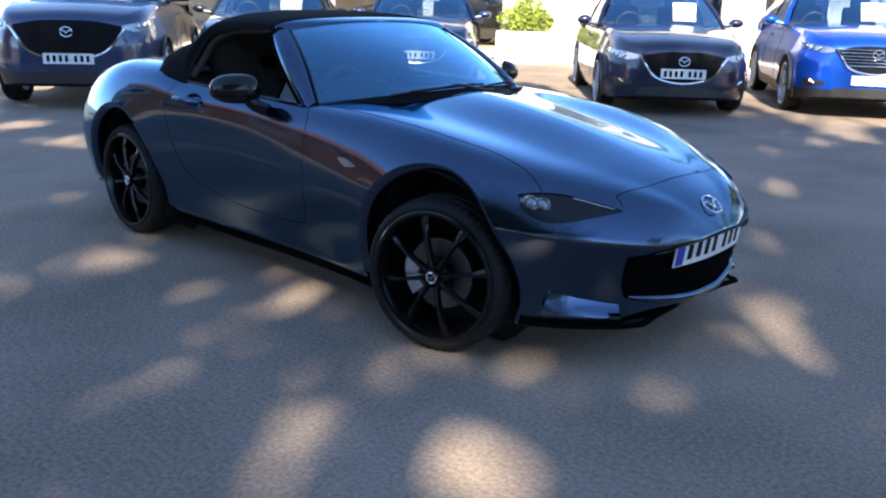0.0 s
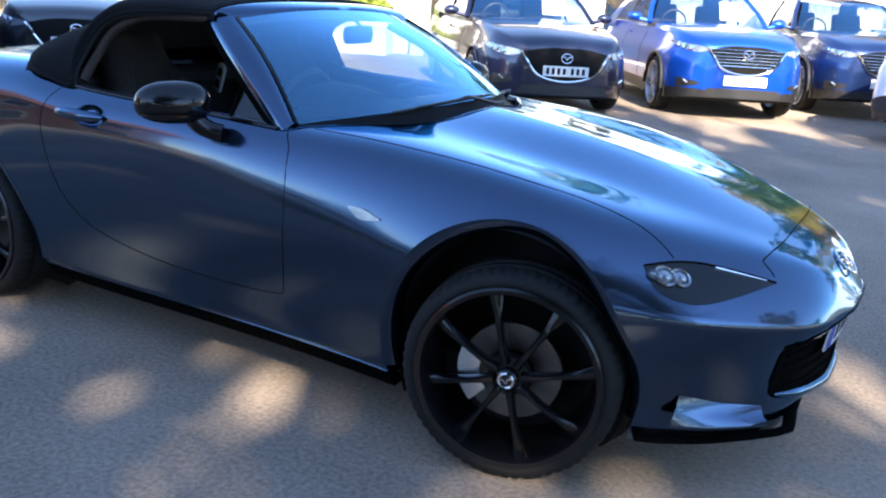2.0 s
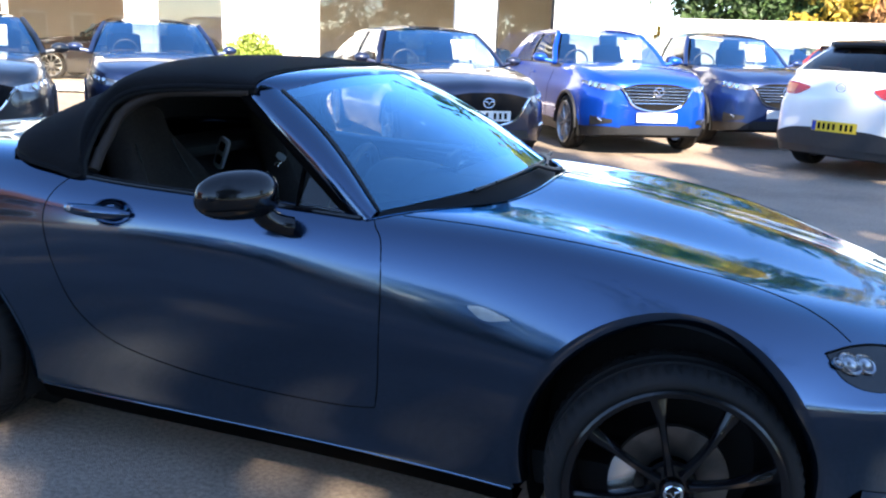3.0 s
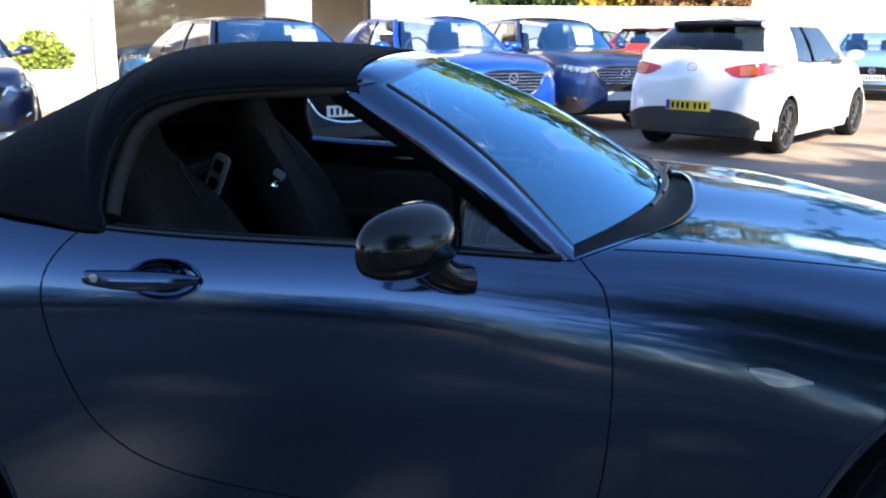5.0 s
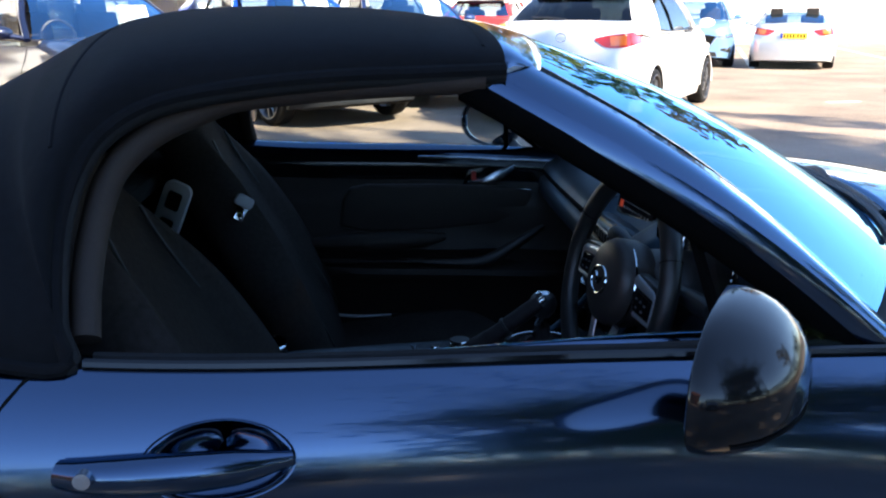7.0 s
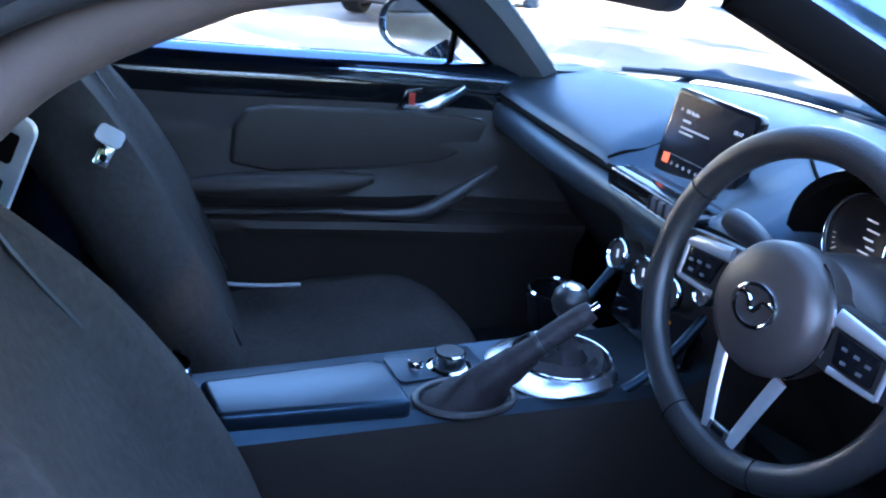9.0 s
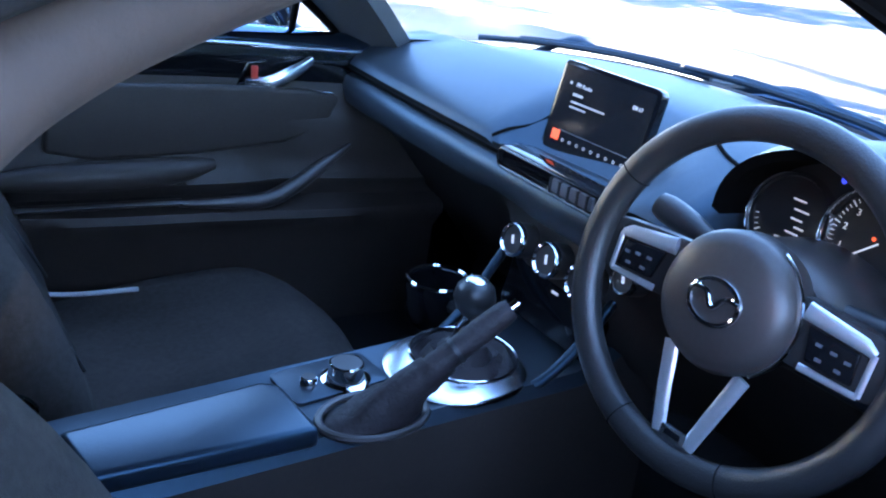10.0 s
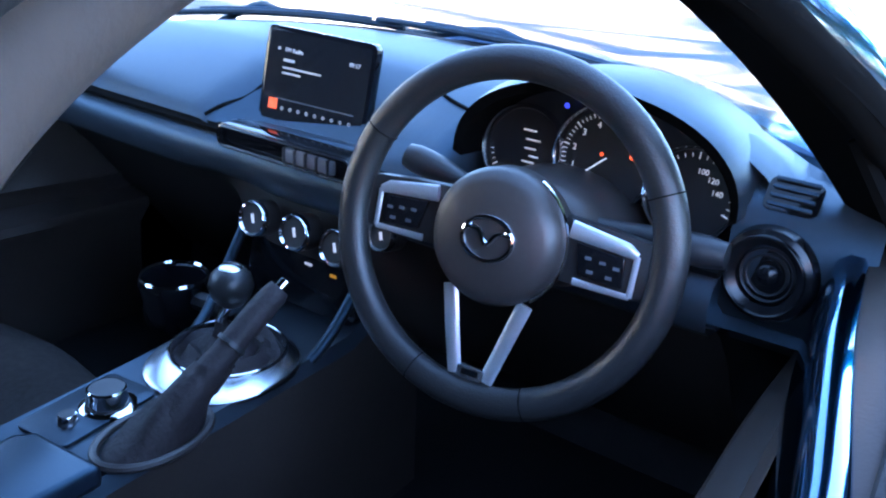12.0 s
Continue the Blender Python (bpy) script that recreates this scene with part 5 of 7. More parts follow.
for y in np.linspace(-0.545, -0.675, 12):
    rows.append([behind_glass(p) for p in (Vector((0.34, y, 0.895)), Vector((0.262, y, 0.888)), Vector((0.240, y, 0.875)), Vector((0.232, y, 0.82)), Vector((0.240, y, 0.77)), Vector((0.28, y, 0.74)), Vector((0.32, y, 0.70)))])
part("dash_end", grid_bm(rows), DASH_TOP, dash, sharp=70)
m = Matrix.Translation((0.224, -0.588, 0.820)) @ Matrix(((0, 0, -1, 0), (-1, 0, 0, 0), (0, 1, 0, 0), (0, 0, 0, 1))) @ pose(0, 0, 0, -4, -8)
rv = part("round_vent", lathe([(0, -0.004), (0.008, 0.002), (0.010, -0.006), (0.027, -0.010), (0.029, 0.004), (0.036, 0.008), (0.044, 0.004), (0.047, -0.006)], 40, m), LAMP_BLACK, dash)
part("vent_ring", lathe([(0.0365, 0.008), (0.038, 0.0095), (0.0395, 0.008)], 40, m), LAMP_BLACK, rv)
part("vent_hub", lathe([(0, 0.006), (0.007, 0.005), (0.011, 0.001), (0.013, -0.004)], 28, m), LAMP_BLACK, rv)
for r in (0.018, 0.024):
    part("vent_vane", lathe([(r, 0.001), (r + 0.0012, 0.002), (r + 0.0024, 0.0), (r + 0.0016, -0.006)], 36, m), BLACK_PLASTIC, rv)
dm = part("demister_vent", prism(rounded(0.050, 0.036, 0.008), 0.003, Matrix.Translation((0.255, -0.590, 0.888)) @ Euler((0, radians(-48), 0)).to_matrix().to_4x4() @ pose(0, 0, 0, 0, 0, 90), 0.001), BLACK_GLOSS, dash)
for k in range(4):
    part("demister_slat", box((0.040, 0.0028, 0.004), Matrix.Translation((0.255, -0.590, 0.888)) @ Euler((0, radians(-48), 0)).to_matrix().to_4x4() @ pose(-0.012 + 0.009 * k, 0, 0.004, 0, 0, 90)), DASH_TOP, dm)

# ---- steering wheel ----
sw = thing("steering_wheel", "", "")
for key in ("label", "category"):
    if key in sw:
        del sw[key]
sw.parent = roadster
tagged(sw, "three-spoke leather steering wheel")
WC = Vector((0.103, -0.365, 0.829))
wx = (Vector((0.134, -0.488, 0.828)) - Vector((0.106, -0.234, 0.836))).normalized()
wy = -(Vector((0.086, -0.347, 0.692)) - Vector((0.120, -0.361, 0.832))).normalized()
wx.z *= 0.6
wx.normalize()
wy = (wy - wx * wy.dot(wx)).normalized()
WM = Matrix((wx, wy, wx.cross(wy))).transposed().to_4x4()
WM.translation = WC
RW = 0.1640
ring = [Vector((RW * math.cos(a), RW * math.sin(a), -0.006)) for a in np.linspace(0, 2 * math.pi, 73)[:-1]]
bm = grid_bm([[Vector(((RW + 0.0165 * math.cos(b)) * math.cos(a), (RW + 0.0165 * math.cos(b)) * math.sin(a), -0.010 + 0.0145 * math.sin(b))) for b in np.linspace(0, 2 * math.pi, 15)[:-1]] for a in np.linspace(0, 2 * math.pi, 73)[:-1]], close_u=True, close_v=True)
bmesh.ops.transform(bm, matrix=WM, verts=bm.verts)
part("wheel_rim", bm, LEATHER, sw, sharp=80)
for a in (27, 153, 248, 292):
    c = [Vector(((RW + 0.0172 * math.cos(b)) * math.cos(radians(a)), (RW + 0.0172 * math.cos(b)) * math.sin(radians(a)), -0.010 + 0.0152 * math.sin(b))) for b in np.linspace(0, 2 * math.pi, 17)[:-1]]
    bm = tube(c, 0.0007, 5, closed=True)
    bmesh.ops.transform(bm, matrix=WM, verts=bm.verts)
    part("rim_seam", bm, GAP, sw)
part("airbag_boss", lathe([(0, 0.016), (0.034, 0.0155), (0.040, 0.0135), (0.052, 0.012), (0.062, 0.006), (0.067, -0.004), (0.068, -0.030), (0.064, -0.045)], 48, WM), VINYL, sw)
arc = [Vector((0.0685 * math.cos(a), 0.0685 * math.sin(a), -0.010)) for a in np.linspace(radians(-50), radians(62), 20)]
bm = tube(arc, 0.0021, 6)
bmesh.ops.transform(bm, matrix=WM, verts=bm.verts)
part("boss_trim", bm, CHROME, sw)
bm = tube([Vector((0.0255 * math.cos(a), 0.0205 * math.sin(a), 0.017)) for a in np.linspace(0, 2 * math.pi, 30)[:-1]], 0.0027, 8, closed=True)
tube(smooth_line([(-0.024, 0.007, 0.0175), (-0.010, 0.007, 0.0175), (0, -0.005, 0.018), (0.010, 0.007, 0.0175), (0.024, 0.007, 0.0175)], 18), 0.0027, 6, bm=bm)
bmesh.ops.transform(bm, matrix=WM, verts=bm.verts)
part("wheel_badge", bm, CHROME, sw)
SWITCH_PRINT = material("switch_print", (0.075, 0.08, 0.09), 0.5, 0, var=0)
for s in (-1, 1):
    out = [(s * 0.060, 0.036), (s * 0.100, 0.034), (s * 0.140, 0.030), (s * 0.158, 0.026), (s * 0.158, -0.022), (s * 0.120, -0.028), (s * 0.060, -0.026)]
    part("spoke", prism(out if s > 0 else out[::-1], 0.018, WM @ pose(0, 0, -0.030), 0.004), LEATHER, sw)
    pad = [(s * 0.078, 0.016), (s * 0.125, 0.012), (s * 0.127, -0.016), (s * 0.085, -0.014)]
    part("switch_pad", prism(pad if s > 0 else pad[::-1], 0.006, WM @ pose(0, 0, -0.010), 0.002), BLACK_GLOSS, sw)
    for dx, dy in ((0.092, 0.004), (0.106, 0.003), (0.119, 0.001), (0.096, -0.008), (0.114, -0.009)):
        part("switch_mark", box((0.006, 0.003, 0.0006), WM @ pose(s * dx, dy, -0.0036)), SWITCH_PRINT, sw, smooth=False)
    line = [(s * 0.070, 0.026, -0.008), (s * 0.125, 0.020, -0.008), (s * 0.1345, 0.016, -0.008), (s * 0.1345, -0.022, -0.009), (s * 0.080, -0.022, -0.010)]
    bm = bmesh.new()
    tube(line[:3], [0.0085, 0.0065, 0.0040], 10, flat=0.4, bm=bm)
    tube(line[2:4], 0.0030, 8, flat=0.5, bm=bm)
    tube(line[3:], [0.0028, 0.0036], 10, flat=0.4, bm=bm)
    bmesh.ops.transform(bm, matrix=WM, verts=bm.verts)
    part("spoke_trim", bm, SILVER, sw)
    bm = tube([(s * 0.040, -0.058, -0.012), (s * 0.029, -0.100, -0.010), (s * 0.017, -0.144, -0.010)], [0.0085, 0.0080, 0.0075], 10, flat=0.4)
    bmesh.ops.transform(bm, matrix=WM, verts=bm.verts)
    part("lower_spoke", bm, SILVER, sw)
part("spoke_plaque", box((0.030, 0.014, 0.006), WM @ pose(0, -0.140, -0.010), 0.002), SATIN, sw)
part("plaque_mark", box((0.018, 0.006, 0.001), WM @ pose(0, -0.139, -0.0068)), BLACK_GLOSS, sw, smooth=False)
# column shroud and stalks
bm = lathe([(0.046, -0.040), (0.056, -0.05), (0.066, -0.10), (0.070, -0.17), (0.066, -0.21)], 32, WM @ pose(0.012, 0.006, 0) @ Matrix.Diagonal((1.35, 0.92, 1, 1)))
part("column_shroud", bm, VINYL, sw)
for s, L, rise in ((-1, 0.118, 0.050), (1, 0.182, 0.030)):
    bm = tube(smooth_line([(s * 0.05, 0.022, -0.065), (s * (0.028 + L * 0.48), 0.008 + 0.6 * rise, -0.062), (s * (L + 0.02), rise, -0.055)], 10), [0.012, 0.012, 0.012, 0.012, 0.012, 0.013, 0.0145, 0.0155, 0.0155, 0.0125], 14)
    bmesh.ops.transform(bm, matrix=WM, verts=bm.verts)
    part("stalk", bm, BLACK_PLASTIC, sw)

# ---- centre console ----
con = thing("centre_console", "", "")
for key in ("label", "category"):
    if key in con:
        del con[key]
con.parent = roadster
tagged(con, "black centre console with armrest")
rows = []
for x in np.linspace(-0.62, 0.34, 30):
    yl, yr = 0.040 + 0.075 * (x + 0.40) * 0.9, -0.122 + 0.02 * (x + 0.4)
    zt = 0.580 + (0.09 * max(0.0, (x - 0.20) / 0.14) ** 1.5 if x > 0.20 else 0) - 0.01 * max(0.0, -x - 0.45)
    rows.append([Vector((x, yl + 0.02, 0.25)), Vector((x, yl + 0.008, zt - 0.06)), Vector((x, yl, zt - 0.012)), Vector((x, yl - 0.010, zt)), Vector((x, yl - 0.03, zt - 0.004)), Vector((x, yr + 0.035, zt - 0.004)), Vector((x, yr + 0.012, zt)), Vector((x, yr, zt - 0.014)), Vector((x, yr - 0.008, zt - 0.06)), Vector((x, yr - 0.02, 0.25))])
part("console_body", grid_bm([r[1:8] for r in rows]), CONSOLE, con, sharp=55)
for a, b in ((0, 2), (7, 10)):
    part("console_side", grid_bm([r[a:b] for r in rows]), DOOR_VINYL, con, sharp=55)
for line in (((0.085, 0.064, 0.570), (0.13, 0.080, 0.590), (0.185, 0.102, 0.630), (0.238, 0.112, 0.690)), ((0.125, -0.094, 0.566), (0.16, -0.100, 0.590), (0.20, -0.104, 0.632), (0.245, -0.106, 0.690))):
    part("console_rail", tube(smooth_line(line, 14), 0.0075, 10), CONSOLE, con)
lid = [(-0.415, -0.026), (-0.195, -0.006), (-0.175, -0.020), (-0.168, -0.118), (-0.40, -0.112)]
part("armrest_lid", prism(lid[::-1], 0.026, pose(0, 0, 0.577), 0.009, seg=3), ARMREST, con, "padded armrest lid")
part("switch_plate", prism(rounded(0.13, 0.075, 0.01), 0.005, pose(-0.100, 0.008, 0.575, 0, 0, 6), 0.0015), CONSOLE, con)
m = pose(-0.083, -0.002, 0.578)
kn = part("command_dial", lathe([(0, 0.024), (0.019, 0.024), (0.0215, 0.021), (0.022, 0.006), (0.024, 0.004)], 32, m), BLACK_PLASTIC, con)
part("dial_ring", lathe([(0.0195, 0.0245), (0.0215, 0.0225), (0.0225, 0.004), (0.030, 0.003), (0.033, 0.0)], 32, m), CHROME, kn)
m = pose(-0.131, 0.000, 0.576)
kn = part("volume_knob", lathe([(0, 0.015), (0.009, 0.0145), (0.0105, 0.012), (0.011, 0.0)], 24, m), CHROME, con)
part("knob_top", lathe([(0, 0.0156), (0.0085, 0.0152)], 24, m), BLACK_PLASTIC, kn)
# gear lever
gc = Vector((0.069, -0.014, 0.580))
rows = []
for k in range(56):
    a = 2 * math.pi * k / 56
    c, q = math.cos(a), math.sin(a)
    o = Vector((0.060 + 0.092 * abs(c) ** 0.86 * (1 if c > 0 else -1), -0.028 + 0.086 * abs(q) ** 0.86 * (1 if q > 0 else -1), 0))
    e = Vector((0.078 + 0.069 * c, -0.017 + 0.069 * q, 0))
    rows.append([o + Vector((0, 0, 0.577)), o + Vector((0, 0, 0.581)), o.lerp(e, 0.12) + Vector((0, 0, 0.584)), o.lerp(e, 0.85) + Vector((0, 0, 0.588)), e + Vector((0, 0, 0.589)), e.lerp(o, -0.06) + Vector((0, 0, 0.584)), e.lerp(o, -0.08) + Vector((0, 0, 0.578))])
surround = part("gear_surround", grid_bm(rows, close_u=True), SATIN, con, "satin silver gear surround", sharp=50)
part("surround_ring", tube([Vector((0.078 + 0.0705 * math.cos(a), -0.017 + 0.0705 * math.sin(a), 0.590)) for a in np.linspace(0, 2 * math.pi, 49)[:-1]], 0.0022, 8, closed=True), CHROME, surround)
folds = [(0.070, 0.0), (0.062, 0.010), (0.054, 0.005), (0.044, 0.016), (0.036, 0.011), (0.026, 0.026), (0.018, 0.030), (0.012, 0.050), (0.010, 0.054)]
gaiter = []
for k in range(36):
    a = 2 * math.pi * k / 36
    gaiter.append([Vector((0.078 + (r + 0.003 * math.sin(5 * a + i) * min(1, i)) * math.cos(a), -0.017 + (r + 0.003 * math.sin(5 * a + i) * min(1, i)) * math.sin(a), 0.578 + z + 0.003 * math.sin(3 * a + 2 * i))) for i, (r, z) in enumerate(folds)])
part("gear_gaiter", grid_bm(gaiter, close_u=True), BOOT_LEATHER, con, "creased black leather gaiter")
part("gear_stem", tube([gc + Vector((0, 0, 0.05)), Vector((0.075, -0.024, 0.655))], 0.007, 10), CHROME, con)
part("gear_knob", lathe([(0.0, -0.026), (0.014, -0.024), (0.023, -0.014), (0.0275, 0.0), (0.024, 0.014), (0.016, 0.0225), (0.0, 0.0255)], 28, pose(0.077, -0.026, 0.677)), LEATHER, con)
part("knob_cap", lathe([(0.0, 0.0272), (0.012, 0.0258), (0.0145, 0.0235)], 20, pose(0.077, -0.026, 0.677)), SATIN, con)
# handbrake
hb = part("handbrake", tube(smooth_line([(-0.085, -0.105, 0.600), (-0.06, -0.114, 0.630), (-0.02, -0.123, 0.664), (0.02, -0.131, 0.698), (0.047, -0.137, 0.720)], 18), [0.021, 0.0205, 0.020, 0.019, 0.018, 0.017, 0.0165, 0.016, 0.0155, 0.015, 0.015, 0.015, 0.015, 0.015, 0.0148, 0.0145, 0.014, 0.012], 16), BOOT_LEATHER, con, "leather handbrake lever")
boot = []
for i in range(9):
    f = i / 8
    c = Vector((-0.092, -0.090, 0.580)).lerp(Vector((-0.030, -0.1205, 0.655)), f ** 1.1)
    rx, ry = 0.036 * (1 - f) ** 1.4 + 0.020, 0.017 * (1 - f) ** 1.4 + 0.0195
    row = []
    for k in range(32):
        a = 2 * math.pi * k / 32
        w = 1 + 0.07 * math.sin(4 * a + 2.2 * i) * math.sin(math.pi * min(f * 1.15, 1))
        row.append(c + Vector((rx * w * math.cos(a), ry * w * math.sin(a), 0.006 * math.sin(3 * a + i) * math.sin(math.pi * f) + 0.35 * rx * math.cos(a) * -f)))
    boot.append(row)
part("handbrake_boot", grid_bm(boot, close_v=True), BOOT_LEATHER, con, "creased leather handbrake boot", sharp=80)
part("boot_frame", tube([Vector((-0.090 + 0.066 * math.cos(a), -0.090 + 0.044 * math.sin(a), 0.583)) for a in np.linspace(0, 2 * math.pi, 41)[:-1]], 0.005, 8, closed=True), VINYL, con)
part("release_button", tube([(0.046, -0.137, 0.7195), (0.055, -0.1385, 0.7265)], 0.0065, 12), CHROME, hb)
part("handbrake_collar", tube(smooth_line([(-0.015, -0.1255, 0.6705), (-0.011, -0.1262, 0.6735)], 3), 0.0172, 16), BLACK_PLASTIC, hb)
# cup holder by the passenger's knee
cm = pose(0.175, 0.206, 0.580)
cup = part("cup_holder", lathe([(0.030, -0.07), (0.040, -0.06), (0.044, 0.0), (0.050, 0.004), (0.052, -0.004), (0.046, -0.06), (0.034, -0.075)], 32, cm), BLACK_GLOSS, con)
part("holder_rim", lathe([(0.0455, 0.004), (0.048, 0.007), (0.0505, 0.004)], 32, cm), CHROME, cup)
part("holder_arm", tube([(0.175, 0.165, 0.56), (0.19, 0.09, 0.555)], 0.014, 8), BLACK_PLASTIC, cup)
cm = pose(-0.466, 0.030, 0.592)
cup = part("cup_holder", lathe([(0.030, -0.06), (0.038, -0.05), (0.040, 0.0), (0.045, 0.004), (0.046, -0.05)], 28, cm), BLACK_GLOSS, con)
part("holder_rim", lathe([(0.041, 0.004), (0.0435, 0.007), (0.046, 0.004)], 28, cm), CHROME, cup)

# ---- seats ----
def seat(cy, inner):
    s = thing("seat", "", "")
    for key in ("label", "category"):
        if key in s:
            del s[key]
    s.parent = roadster
    tagged(s, "black cloth bucket seat")
    def loft(points, widths, depth, bolster, name):
        rows = []
        n = len(points)
        for i, p in enumerate(points):
            p = Vector(p)
            a, b = Vector(points[max(i - 1, 0)]), Vector(points[min(i + 1, n - 1)])
            tdir = (b - a).normalized()
            nor = Vector((tdir.z, 0, -tdir.x))
            if nor.x < 0 and abs(nor.x) > abs(nor.z):
                nor = -nor
            if nor.z < 0 and abs(nor.z) >= abs(nor.x):
                nor = -nor
            w, row = widths[i], []
            for k in range(28):
                a2 = 2 * math.pi * k / 28
                cx2, sy = math.cos(a2), math.sin(a2)
                yy = w * (abs(sy) ** 0.75) * (1 if sy > 0 else -1)
                f = depth * (abs(cx2) ** 0.6) * (1 if cx2 > 0 else -1)
                if cx2 > 0:
                    f += bolster[i] * math.exp(-((abs(yy) / w - 0.80) / 0.17) ** 2)
                row.append(Vector((p.x, cy + yy, p.z)) + nor * f)
            rows.append(row)
        return part(name, grid_bm(rows, close_v=True, cap=True), SEAT_CLOTH, s, sharp=80)
    bp = smooth_line([(-0.37, 0, 0.40), (-0.42, 0, 0.52), (-0.495, 0, 0.66), (-0.57, 0, 0.79), (-0.625, 0, 0.89), (-0.66, 0, 0.97), (-0.678, 0, 1.03), (-0.685, 0, 1.055)], 22)
    wd = [0.235, 0.245, 0.25, 0.25, 0.248, 0.243, 0.235, 0.225, 0.212, 0.198, 0.182, 0.167, 0.155, 0.147, 0.142, 0.139, 0.136, 0.133, 0.13, 0.12, 0.10, 0.06]
    back = loft(bp, wd, 0.055, [0.05 * math.sin(math.pi * min(i / 15, 1)) for i in range(22)], "backrest")
    cp = smooth_line([(-0.40, 0, 0.36), (-0.25, 0, 0.355), (-0.10, 0, 0.365), (0.02, 0, 0.385), (0.075, 0, 0.365)], 18)
    loft(cp, [0.24, 0.25, 0.25, 0.25, 0.25, 0.25, 0.25, 0.25, 0.25, 0.25, 0.25, 0.248, 0.246, 0.24, 0.235, 0.22, 0.19, 0.12], 0.060, [0.035 * math.sin(math.pi * min(i / 14, 1)) for i in range(18)], "cushion")
    for e in (-1, 1):
        pts = [p + Vector((0.064, e * (w * 0.62) + cy, 0.012)) for p, w in zip(bp, wd)][2:15]
        part("seat_piping", tube(pts, 0.003, 6), BLACK_PLASTIC, back)
    part("seat_hinge_cover", box((0.16, 0.03, 0.09), pose(-0.40, cy - inner * 0.262, 0.36, 0, 20), 0.014), BLACK_PLASTIC, s)
    return s


ps = seat(0.42, 1)
# highlight on the seat's side plastic, drawn as a pale grey tube
part("cushion_highlight", tube(smooth_line([(-0.376, 0.586, 0.462), (-0.30, 0.572, 0.455), (-0.20, 0.547, 0.462)], 8), 0.004, 6), GREY_BELT, ps)
seat(-0.42, -1)
# belts
bg = part("belt_guide", prism(rounded(0.052, 0.125, 0.016), 0.012, Matrix.Translation((-0.612, -0.008, 0.874)) @ Euler((radians(90), radians(24), radians(-14))).to_matrix().to_4x4(), 0.003), GREY_BELT, roadster, "grey two-slot belt guide")
for dz in (-0.027, 0.027):
    part("guide_slot", prism(rounded(0.026, 0.034, 0.004), 0.004, Matrix.Translation((-0.612, -0.008, 0.874)) @ Euler((radians(90), radians(24), radians(-14))).to_matrix().to_4x4() @ pose(0, dz, 0.011)), GAP, bg, smooth=False)
part("seat_belt", box((0.004, 0.046, 0.62), pose(-0.555, 0.50, 0.70, -10, -20, 0), 0.001), material("belt_webbing", (0.03, 0.03, 0.032), 0.9, 0, var=0.2, scale=40), roadster)
tm = Matrix.Translation((-0.516, 0.243, 0.838)) @ Euler((radians(75), radians(32), radians(10))).to_matrix().to_4x4() @ Matrix.Scale(0.85, 4)
tg = part("belt_tongue", prism(rounded(0.046, 0.030, 0.010), 0.014, tm, 0.004), GREY_BELT, roadster, "grey belt tongue with a steel tab")
tab = prism(rounded(0.024, 0.040, 0.004), 0.003, tm @ pose(0.006, -0.030, 0.006), 0.001)
part("steel_tab", tab, CHROME, tg)
part("tab_slot", box((0.010, 0.010, 0.0036), tm @ pose(0.006, -0.036, 0.0075)), GAP, tg, smooth=False)
# inner mirror
im = part("cabin_mirror", prism(rounded(0.22, 0.065, 0.028), 0.022, Matrix.Translation((0.10, -0.01, 1.105)) @ Matrix(((0, 0, -1, 0), (-1, 0, 0, 0), (0, 1, 0, 0), (0, 0, 0, 1))) @ pose(0, 0, 0, 0, 10), 0.008), BLACK_PLASTIC, roadster, "black rear-view mirror")
part("mirror_stem", tube([(0.10, 0, 1.12), (0.06, 0, 1.165)], 0.008, 8), BLACK_PLASTIC, im)

# ---- parked cars ----
TAIL_RED = material("tail_lamp_red", (0.45, 0.02, 0.015), 0.12, 0, var=0.05, coat=0.8)
TAIL_AMBER = material("tail_lamp_amber", (0.7, 0.16, 0.03), 0.12, 0, var=0.05, coat=0.8)
HEADLAMP = material("headlamp_reflector", (0.30, 0.32, 0.35), 0.12, 0.6, var=0.6, scale=26, coat=0.8)
GRILLE_BLACK = material("grille_mesh", (0.006, 0.006, 0.007), 0.7, 0, var=0.3, scale=40, bump=0.3, bump_scale=120, spec=0.1)
PAPER = material("white_card", (0.8, 0.8, 0.8), 0.7, 0, var=0.04)
ALLOY = material("silver_alloy", (0.42, 0.43, 0.45), 0.3, 0.9, var=0.06)
GREY_ALLOY = material("dark_grey_alloy", (0.10, 0.10, 0.105), 0.35, 0.8, var=0.1)
YELLOW = (0.75, 0.52, 0.03)


